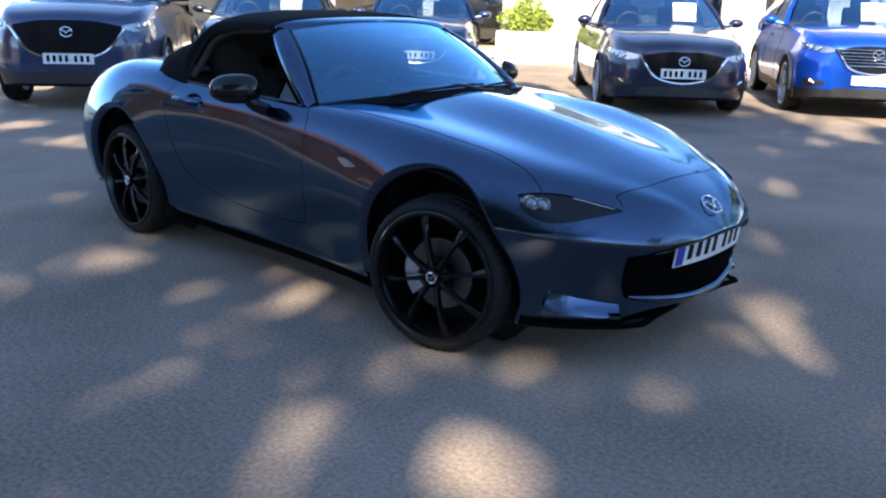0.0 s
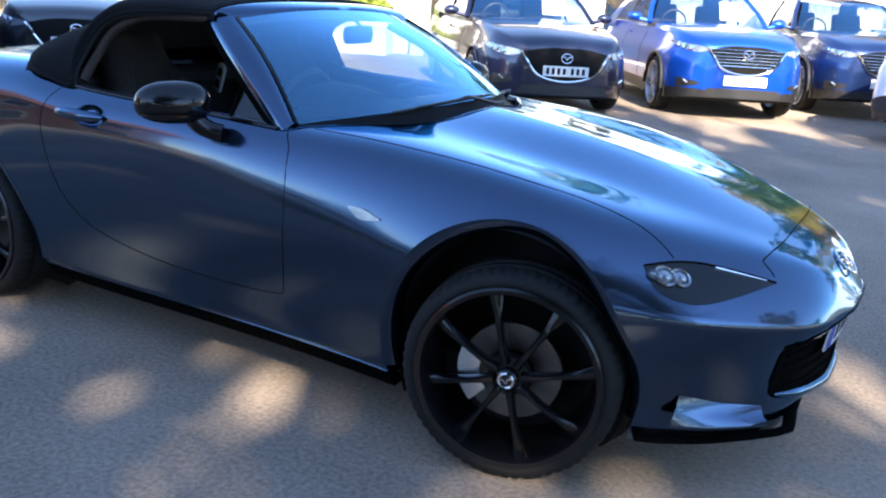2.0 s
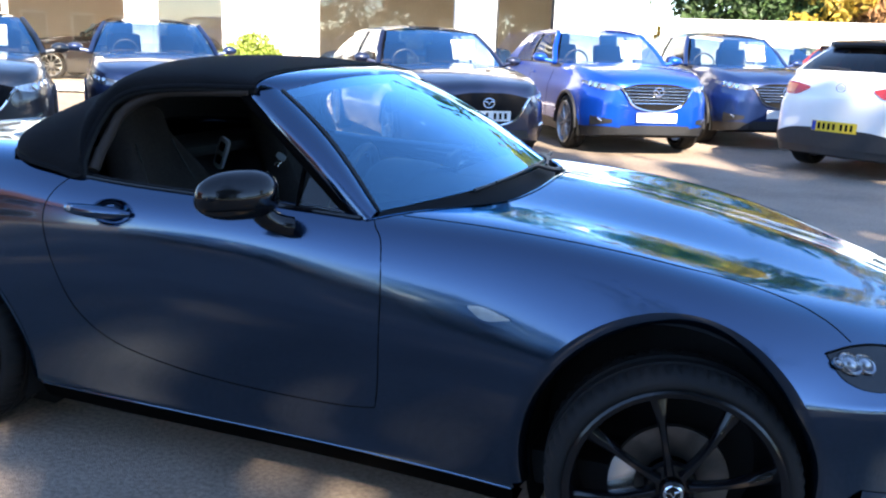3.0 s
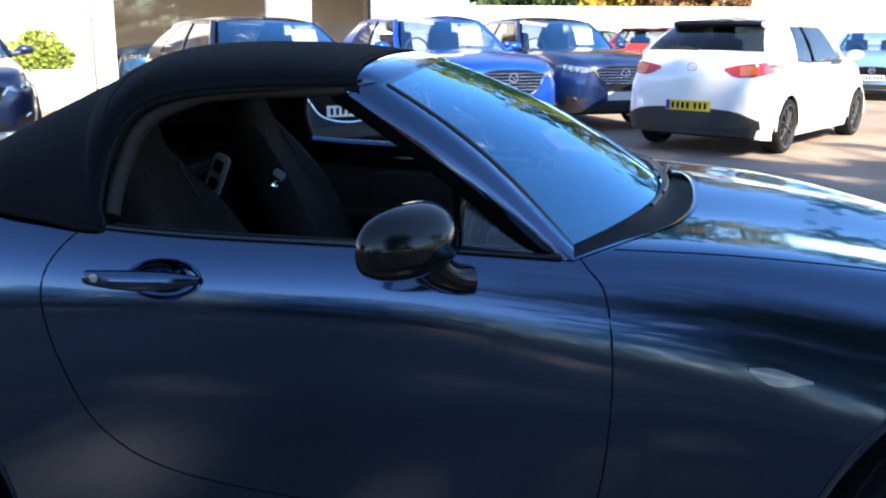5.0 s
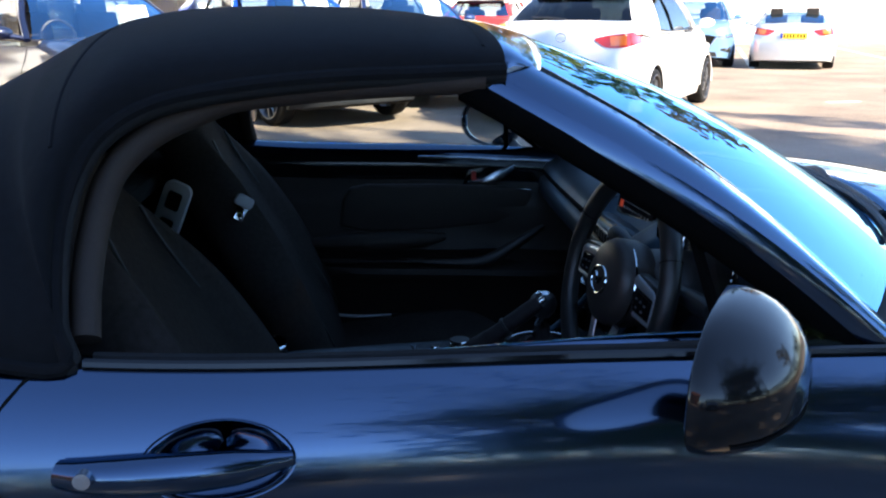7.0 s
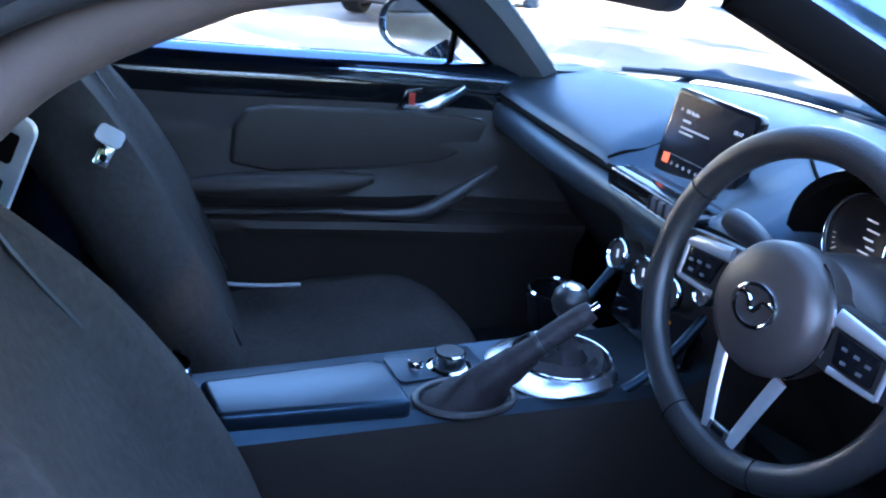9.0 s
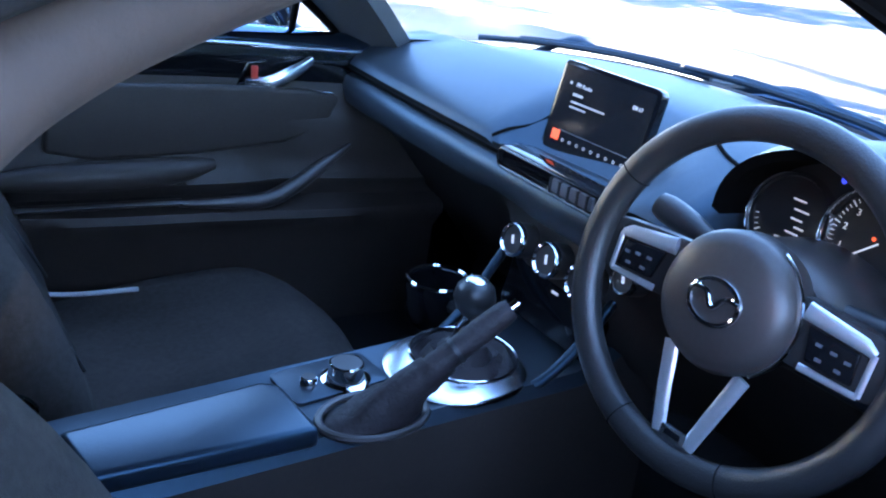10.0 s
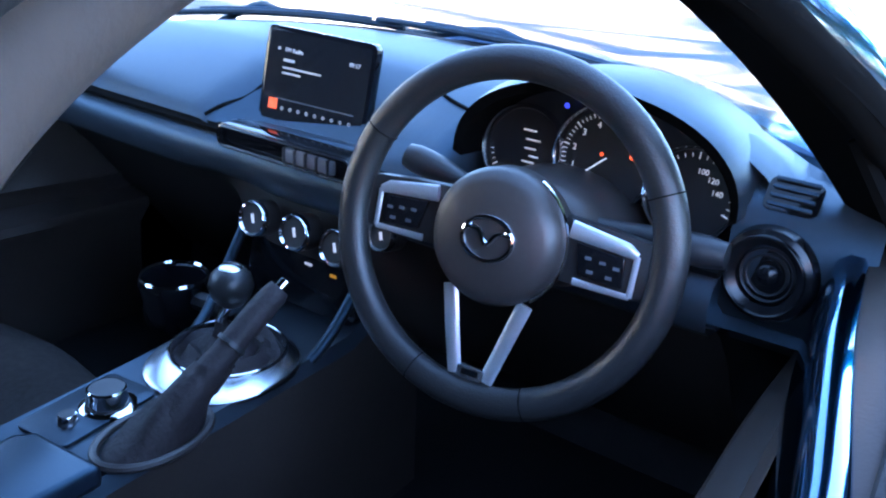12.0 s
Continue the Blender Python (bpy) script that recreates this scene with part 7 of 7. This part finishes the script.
parked_car("hatchback", "dark navy hatchback with a white price card behind its windscreen", HATCH, stand(-3.12, 8.04, -49.6), paint("navy_paint", (0.008, 0.012, 0.040), 0.5), rear=False)
parked_car("crossover", "bright blue crossover with chrome grille bars and a price card", CROSS, stand(-1.25, 9.88, -57.6), paint("bright_blue_paint", (0.005, 0.075, 0.52), 0.55), rear=False)
parked_car("crossover", "dark blue crossover beside a bright blue one", CROSS, stand(0.33, 11.75, -61.8), paint("deep_blue_paint", (0.010, 0.028, 0.11), 0.5), rear=False)
parked_car("suv", "blue sport utility car with a black mesh grille", dict(SUV, grille=(0.60, 0.20, 0.74)), stand(-7.95, 2.55, -38), paint("slate_blue_paint", (0.012, 0.030, 0.090), 0.5), rear=False)
parked_car("hatchback", "dark grey hatchback parked by the showroom", HATCH, stand(-7.75, 5.05, -43), paint("dark_grey_paint", (0.02, 0.022, 0.028), 0.5), rear=False)
parked_car("hatchback", "dark blue hatchback parked in the row by the showroom", dict(HATCH, card=False), stand(-7.1, 7.56, -48), paint("midnight_paint", (0.010, 0.022, 0.075), 0.5), rear=False)
parked_car("small_hatchback", "white small hatchback with a black rear spoiler", SMALL, stand(3.0, 9.33, 56.1), paint("white_paint", (0.80, 0.80, 0.80), 0.0, 0.3), front=False)
parked_car("hatchback", "black hatchback in the shade under the trees", dict(HATCH, card=False), stand(-1.2, -8.0, 78), paint("black_paint", (0.01, 0.01, 0.012), 0.3), rear=False)
parked_car("small_hatchback", "light grey small hatchback in the shade under the trees", dict(SMALL, dark=False), stand(-4.0, -8.2, 80), paint("light_grey_paint", (0.45, 0.46, 0.48), 0.4), rear=False)
parked_car("small_hatchback", "light blue small hatchback in the sun", dict(SMALL, dark=False, plate=True), stand(7.66, 18.9, -109), paint("light_blue_paint", (0.20, 0.36, 0.58), 0.4), rear=False)
parked_car("roadster_hardtop", "silver roadster with a hard roof seen from behind", ROAD, stand(9.6, 17.9, 64), paint("silver_paint", (0.62, 0.64, 0.66), 0.6), front=False)
parked_car("small_hatchback", "red small hatchback with amber indicators", dict(SMALL, dark=False), stand(2.9, 19.0, 70), paint("red_paint", (0.55, 0.03, 0.02), 0.1, 0.3), front=False)
parked_car("hatchback", "pale grey hatchback parked beyond the blue crossover", dict(HATCH, card=False), stand(1.3, 19.6, -75), paint("pale_grey_paint", (0.35, 0.36, 0.38), 0.5), rear=False)

# ---- showroom ----
RENDER_WHITE = material("white_render", (0.80, 0.79, 0.76), 0.85, 0, var=0.07, scale=1.5, bump=0.12, bump_scale=60)
SHOP_GLASS = glass_material("shop_glass", (0.86, 0.84, 0.80), power=4.5)
FRAME_WHITE = material("white_frame", (0.78, 0.78, 0.77), 0.4, 0, var=0.05)
FRAME_DARK = material("dark_frame", (0.03, 0.03, 0.033), 0.4, 0.2, var=0.1)
INSIDE = material("showroom_floor", (0.52, 0.46, 0.38), 0.5, 0, var=0.15, scale=2)
INWALL = material("showroom_wall", (0.62, 0.56, 0.48), 0.8, 0, var=0.12, scale=1.2)
BRICK = material("orange_brick", (0.36, 0.13, 0.06), 0.85, 0, var=0.25, scale=5, bump=0.2, bump_scale=50)
TILE = material("roof_tile", (0.28, 0.10, 0.06), 0.8, 0, var=0.25, scale=3, bump=0.3, bump_scale=20)
BR = Matrix.Translation((-3.7, 13.72, GZ)) @ pose(0, 0, 0, 0, 0, math.degrees(math.atan2(0.342, 0.94)))
BM = BR @ Matrix.Scale(1.2, 4)


def wall_box(name, s0, s1, z0, z1, d0, d1, mat, label, category="wall", bevel=0.01):
    """A block along the showroom front: s along it, d behind it."""
    bm = box((s1 - s0, d1 - d0, z1 - z0), BM @ pose((s0 + s1) / 2, (d0 + d1) / 2, (z0 + z1) / 2), bevel)
    return tagged(part(name, bm, mat), label, category, kind="structure")


for i, (a, b) in enumerate(((-20.0, -14.2), (-6.2, -5.75), (-4.43, -3.40), (-0.88, -0.24), (0.68, 2.16))):
    wall_box("wall_pier_%d" % (i + 1), a, b, -0.3, 3.22, 0.0, 0.35, RENDER_WHITE, "white rendered pier of a showroom front")
wall_box("wall_fascia", -14.2, 0.68, 2.75, 3.22, 0.02, 0.33, RENDER_WHITE, "white rendered band above the showroom windows")
wall_box("wall_side", 1.86, 2.16, -0.3, 3.22, 0.35, 9.0, RENDER_WHITE, "white rendered side wall of the showroom")
wall_box("wall_back", -20, 2.16, -0.3, 3.22, 9.0, 9.3, INWALL, "plain back wall inside the showroom")
wall_box("floor", -20, 1.86, -0.3, 0.06, 0.36, 9.0, INSIDE, "pale tiled floor inside the showroom", "floor")
wall_box("ceiling", -20, 1.86, 3.0, 3.18, 0.36, 9.0, INWALL, "pale ceiling inside the showroom", "ceiling")
wall_box("roof", -20.2, 2.3, 3.22, 3.40, -0.2, 9.4, FRAME_DARK, "flat dark roof edge of the showroom", "roof")
LAMP_PANEL = material("ceiling_light_diffuser", (0.8, 0.8, 0.8), 0.5, 0, var=0, emit=(1.0, 0.93, 0.82), strength=9.0)
for sx in (-12.6, -10.0, -7.4, -4.8, -2.2, 0.3):
    for sd in (1.6, 4.6):
        cl = thing("ceiling_light", "square lit panel in the showroom ceiling", "lamp", "showroom ceiling lights", BM @ pose(sx, sd, 2.985))
        part("frame", box((0.62, 0.62, 0.02), pose(0, 0, 0.0), 0.004), FRAME_WHITE, cl)
        part("diffuser", box((0.56, 0.56, 0.012), pose(0, 0, -0.012), 0.002), LAMP_PANEL, cl, smooth=False)
n = 0
for a, b in ((-14.2, -6.2), (-5.75, -4.59), (-3.12, -0.88), (-0.24, 0.68)):
    n += 1
    w = thing("window_%d" % n, "tall plate glass showroom window in a slim frame", "window", kind="structure", m=BM)
    panes = max(1, round((b - a) / 2.0))
    step = (b - a) / panes
    for k in range(panes):
        p = part("pane", box((step - 0.05, 0.012, 2.62), pose(a + step * (k + 0.5), 0.18, 1.42)), SHOP_GLASS, w, smooth=False)
        p.visible_shadow = False
    for k in range(panes + 1):
        part("mullion", box((0.07, 0.09, 2.75), pose(a + step * k, 0.16, 1.40), 0.008), FRAME_WHITE if n != 4 else FRAME_DARK, w)
    part("window_sill", box((b - a, 0.14, 0.10), pose((a + b) / 2, 0.15, 0.09), 0.01), FRAME_WHITE, w)
    part("window_head", box((b - a, 0.10, 0.08), pose((a + b) / 2, 0.16, 2.72), 0.01), FRAME_WHITE, w)
wall_box("trim_post", -4.60, -4.44, -0.2, 2.9, -0.10, 0.10, FRAME_WHITE, "slim white post at the showroom corner", "post")
wall_box("trim_post_2", -3.34, -3.12, -0.2, 2.9, -0.10, 0.10, FRAME_WHITE, "slim white post at the showroom window", "post")
# dark notice in the window with light bars
notice = tagged(part("notice_board", box((1.35, 0.03, 0.42), BM @ pose(-2.0, 0.60, 2.12), 0.01), FRAME_DARK), "dark notice board with pale lettering bars behind the glass", "sign")
for k in range(2):
    part("lettering_bar", box((1.0 - 0.3 * k, 0.006, 0.07), BM @ pose(-2.0, 0.58, 2.22 - 0.17 * k)), PAPER, notice, smooth=False)
# a car and a cabinet standing inside
parked_car("display_car", "blue display car inside the showroom", HATCH, BR @ pose(-2.0, 4.0, 0.072, 0, 0, 200), paint("showroom_blue", (0.02, 0.12, 0.35), 0.4), rear=False)
parked_car("display_car", "dark display car inside the showroom", HATCH, BR @ pose(-9.1, 4.2, 0.072, 0, 0, 185), paint("showroom_dark", (0.03, 0.03, 0.035), 0.4), rear=False)

# ---- planting ----
LEAF_DARK = material("green_leaves", (0.045, 0.085, 0.022), 0.6, 0, var=0.3, scale=3, island=0.5)
LEAF_GOLD = material("yellow_leaves", (0.36, 0.25, 0.03), 0.6, 0, var=0.3, scale=3, island=0.5)
LEAF_BROWN = material("brown_leaves", (0.20, 0.10, 0.035), 0.7, 0, var=0.3, scale=3, island=0.5)
LEAF_SHRUB = material("lime_leaves", (0.22, 0.28, 0.04), 0.6, 0, var=0.25, scale=4, island=0.4)
BARK = material("bark", (0.10, 0.075, 0.055), 0.95, 0, var=0.35, scale=6, bump=0.6, bump_scale=25)
rng = np.random.default_rng(7)


# gaps cut into the leaves to cast chosen sun patches on the ground: x, y and size
GAPS = [(0.38, -0.76, 0.15), (-0.07, -1.16, 0.17), (-0.70, -1.12, 0.15), (1.89, -1.31, 0.21), (1.46, 2.31, 0.17), (2.17, 0.19, 0.18), (1.91, 0.03, 0.13), (1.95, 0.60, 0.13),
        (1.29, -1.57, 0.09), (0.78, -1.68, 0.12), (2.02, -0.48, 0.11), (0.47, -2.03, 0.13), (0.77, 3.55, 0.19), (-4.5, 0.23, 0.26), (-5.5, 0.30, 0.30), (2.75, 1.00, 0.18), (-2.6, -1.3, 0.2), (3.2, -1.6, 0.2)]
SUN_FLAT = Vector((SUN_DIR.x, SUN_DIR.y, 0)).normalized()


def shading(p):
    """Which of the points p, as leaves, are there: none in the gaps, few over the sunlit part of the car park."""
    p = np.asarray(p)
    far = p[:, 2:3] / SUN_DIR.z
    g = p[:, :2] - far * np.array(SUN_DIR)[None, :2]
    along, across = np.array((SUN_FLAT.x, SUN_FLAT.y)), np.array((-SUN_FLAT.y, SUN_FLAT.x))
    keep = np.ones(len(p), bool)
    for x, y, r in GAPS:
        d = g - np.array((x, y))
        q = ((d @ along) / (1.45 * r)) ** 2 + ((d @ across) / r) ** 2
        keep &= q > 1.0
    a, c = g @ along, g @ across
    streak = 0.9 * np.sin(c * 2.3 + 0.6 * np.sin(a)) + 0.7 * np.sin(c * 5.1 + 1.3)
    keep &= ~((g[:, 1] > 7.6 + 0.9 * streak) | (g[:, 0] > 5.0 + 0.6 * streak))
    return keep


def leaf_mesh(name, p, size, mat, parent=None):
    """Bent four-cornered leaves at the points p, turned at random."""
    n = len(p)
    a, b = rng.normal(size=(n, 3)), rng.normal(size=(n, 3))
    a /= np.linalg.norm(a, axis=1, keepdims=True) + 1e-9
    b -= a * (a * b).sum(1, keepdims=True)
    b /= np.linalg.norm(b, axis=1, keepdims=True) + 1e-9
    s = size * (0.6 + 0.8 * rng.random((n, 1)))
    c = np.cross(a, b) * s * 0.18
    verts = np.stack((p - a * s, p + b * s * 0.45 + c, p + a * s, p - b * s * 0.45 + c), 1).reshape(-1, 3)
    me = bpy.data.meshes.new(name)
    me.from_pydata(verts.tolist(), [], np.arange(4 * n).reshape(-1, 4).tolist())
    me.materials.append(mat)
    me.update()
    ob = new(name, me)
    if parent:
        ob.parent = parent
    return ob


def leaf_cloud(name, centres, radii, count, size, mat, parent=None, squash=0.8, hollow=0.35, kept=None, at=(0, 0, 0)):
    """Many small bent leaves scattered through overlapping lumps."""
    w = np.array(radii) ** 2
    pick = rng.choice(len(centres), count, p=w / w.sum())
    d = rng.normal(size=(count, 3))
    d /= np.linalg.norm(d, axis=1, keepdims=True) + 1e-9
    r = np.array(radii)[pick] * (hollow + (1 - hollow) * rng.random(count) ** 0.6)
    p = np.array(centres)[pick] + d * r[:, None] * np.array((1, 1, squash))
    if kept:
        p = p[kept(p + np.array(at))]
    return leaf_mesh(name, p, size, mat, parent)


def tree(x, y, height, spread, mat, count, label, seed, leaf=0.075, trunk=0.20, limbs=11, low=0, kept=None):
    r2 = random.Random(seed)
    t = thing("tree", label, "tree", "trees round the car park", pose(x, y, ground_z(x, y)))
    trunk_pts = smooth_line([(0, 0, -0.2), (0.05, 0.02, height * 0.2), (-0.08, 0.05, height * 0.42), (0.03, 0.0, height * 0.72)], 14)
    part("trunk", tube(trunk_pts, [trunk * (1 - 0.72 * i / 13) for i in range(14)], 10), BARK, t)
    cs, rs_ = [], []
    for k in range(limbs):
        a, z0 = k * 2.4 + r2.random(), height * (0.34 + 0.374 * k / limbs)
        ln = spread * (0.55 + 0.5 * r2.random()) * (1 - 0.35 * k / limbs)
        base = Vector((0, 0, z0))
        tip = base + Vector((math.cos(a) * ln, math.sin(a) * ln, height * (0.10 + 0.14 * r2.random())))
        mid = base.lerp(tip, 0.5) + Vector((0, 0, -0.1 * ln))
        part("limb", tube(smooth_line([base, mid, tip], 8), [trunk * 0.34 * (1 - 0.8 * i / 7) for i in range(8)], 7), BARK, t)
        for f in (0.22, 0.30, 0.38, 0.46, 0.54, 0.62, 0.70, 0.78, 0.86, 0.93, 1.0):
            j = spread * 0.20
            q = base.lerp(tip, f) + Vector((r2.uniform(-j, j), r2.uniform(-j, j), r2.uniform(-j, j * 1.4)))
            cs.append(tuple(q))
            rs_.append(spread * (0.045 + 0.042 * r2.random()))
    for k in range(low):
        a, z0, rr = r2.random() * 6.28, height * (0.14 + 0.22 * r2.random()), spread * 0.75 * r2.random()
        cs.append((math.cos(a) * rr, math.sin(a) * rr, z0))
        rs_.append(spread * (0.09 + 0.05 * r2.random()))
    cs.append((0, 0, height * 0.86))
    rs_.append(spread * 0.18)
    leaf_cloud("crown", cs, rs_, count, leaf, mat, t, kept=kept, at=(x, y, ground_z(x, y)))
    return t


def hedge_row(name, label, x0, y0, x1, y1, z1, mat, count, seed, depth=0.8, leaf=0.06):
    r2 = random.Random(seed)
    n2 = max(3, int(math.hypot(x1 - x0, y1 - y0) / 0.6))
    cs, rr = [], []
    for k in range(n2):
        f = (k + 0.5) / n2
        for z in np.arange(0.3, z1, 0.55):
            cs.append((x0 + (x1 - x0) * f + r2.uniform(-0.25, 0.25), y0 + (y1 - y0) * f + r2.uniform(-depth, depth) * 0.5, GZ + z + r2.uniform(-0.2, 0.35)))
            rr.append(0.42 + 0.25 * r2.random())
    return tagged(leaf_cloud(name, cs, rr, count, leaf, mat), label, "hedge", kind="stuff")


hedge_row("hedge", "tall green hedge behind the parked cars", -2.0, 25.2, 2.2, 25.2, 5.6, LEAF_DARK, 16000, 3, leaf=0.13)
hedge_row("hedge", "tall yellow autumn hedge behind the parked cars", 1.5, 25.0, 3.5, 25.0, 5.6, LEAF_GOLD, 10000, 4, leaf=0.13)
hedge_row("hedge", "tall brown autumn hedge behind the parked cars", 3.1, 25.3, 6.1, 25.3, 5.6, LEAF_BROWN, 12000, 5, leaf=0.13)
tagged(part("wall_low", box((8.9, 0.26, 2.10), pose(2.2, 24.0, GZ + 1.05), 0.02), RENDER_WHITE), "low white rendered wall below the hedge", "wall", kind="structure")
tagged(part("wall_far", box((31, 0.36, 3.6), pose(21.9, 29.9, GZ + 1.8), 0.02), RENDER_WHITE), "long white rendered wall beyond the car park", "wall", kind="structure")
shrub = thing("shrub", "lime green shrub in a white planter by the showroom", "plant", m=BM @ pose(-4.05, -0.45, 0))
part("planter", box((0.9, 0.5, 0.55), pose(0, 0, 0.26), 0.03), FRAME_WHITE, shrub)
leaf_cloud("foliage", [(-0.25, 0, 0.72), (0.05, 0.05, 0.85), (0.28, -0.05, 0.70), (-0.05, -0.1, 0.65)], [0.26, 0.30, 0.24, 0.24], 1500, 0.05, LEAF_SHRUB, shrub)

# ---- behind the camera: trees that shade the roadster, a brick house ----
TREE_SEED = 200
sun_trees = []
# low leaves are added to shade the ground reflected in the car's side
for k in range(5):
    sun_trees.append(tree(10.10 + 2.6 * (k - 2), -13.45 + 2.2 * (k - 2), 21.0 + (k % 2) * 1.5, 4.4, LEAF_GOLD if k == 4 else LEAF_DARK, 26000, "tall broad tree in late leaf beyond the car park", TREE_SEED + k, leaf=0.14, trunk=0.34, limbs=17, low=70, kept=shading))
# extra leaves strewn along the sun's line, added to shade the roadster and its ground
n = 21000
q = np.stack((rng.uniform(-8, 6.5, n), rng.uniform(-5.5, 9, n), np.zeros(n)), 1)
q += np.array(SUN_DIR)[None] * (rng.uniform(9.5, 17.0, (n, 1)) / SUN_DIR.z)
leaf_mesh("crown", q[shading(q)] - np.array(sun_trees[2].location)[None], 0.15, LEAF_DARK, sun_trees[2])
# unseen second row, added to shade ground that reflects in the lower body
for k in range(5):
    tree(17.0 + 3.2 * (k - 2), -23.5 + 2.7 * (k - 2), 20.0 + (k % 2) * 2.0, 4.8, LEAF_DARK, 20000, "tall broad tree, unseen, added to shade the ground behind the camera", 300 + k, leaf=0.17, trunk=0.34, limbs=17, low=70)
for k, (tx, ty, th, tm2) in enumerate(((-6.5, 30.0, 11.5, LEAF_DARK), (0.3, 28.6, 11.0, LEAF_GOLD), (4.8, 29.0, 12.5, LEAF_DARK), (9.6, 33.0, 12.0, LEAF_GOLD), (15.0, 33.5, 13.0, LEAF_DARK), (20.5, 33.0, 12.0, LEAF_BROWN))):
    tree(tx, ty, th, 4.2, tm2, 11000, "broad autumn tree standing behind the far wall", 60 + k, leaf=0.17, trunk=0.26, limbs=14, low=20)
tree(15.0, 3.0, 9.0, 2.8, LEAF_GOLD, 9000, "golden autumn tree at the edge of the car park", 31, leaf=0.11)
# unseen hedges, added to block the bright low horizon from the paint's reflections
hedge_row("hedge", "dense dark green hedge, unseen, added to darken the reflected horizon", -6.0, -16.5, 17.5, -16.5, 3.6, LEAF_DARK, 16000, 8, leaf=0.13)
hedge_row("hedge", "dense dark green hedge, unseen, added at the far end to darken reflections", 18.5, -16.0, 18.5, 12.0, 3.6, LEAF_DARK, 16000, 9, leaf=0.13)
house = thing("house", "orange brick house with a tiled pitched roof", "house", m=pose(-15.5, -11.5, 0, 0, 0, -52))
part("wall", box((8.0, 7.0, 4.4), pose(0, 0, 2.2), 0.02), BRICK, house)
part("roof", prism([(-4.1, 0), (4.1, 0), (0, 2.6)], 8.6, Matrix.Translation((-4.3, 0, 4.4)) @ Matrix(((0, 0, 1, 0), (1, 0, 0, 0), (0, 1, 0, 0), (0, 0, 0, 1))), 0.03), TILE, house)
for x in (-2.6, 0.0, 2.6):
    for z in (1.2, 3.3):
        wn2 = part("window", box((1.3, 0.08, 1.2), pose(x, 3.51, z), 0.01), FRAME_WHITE, house)
        part("pane", box((1.1, 0.02, 1.0), pose(x, 3.56, z)), BLACK_GLOSS, wn2, smooth=False)
# bay lines
for x0, y0, x1, y1 in ((12.2, 26.6, 8.12, 16.6), (15.4, 26.6, 12.6, 18.5)):
    a = math.degrees(math.atan2(y1 - y0, x1 - x0))
    ln = math.hypot(x1 - x0, y1 - y0)
    tagged(part("road_marking", box((ln, 0.10, 0.008), pose((x0 + x1) / 2, (y0 + y1) / 2, GZ + 0.002, 0, 0, a)), WHITE_LINE, smooth=False), "worn white bay line on the asphalt", "marking", kind="structure")
tagged(part("road_marking", box((0.5, 0.09, 0.008), pose(6.28, 9.73, GZ + 0.002, 0, 0, 4)), WHITE_LINE, smooth=False), "worn white dash on the asphalt", "marking", kind="structure")
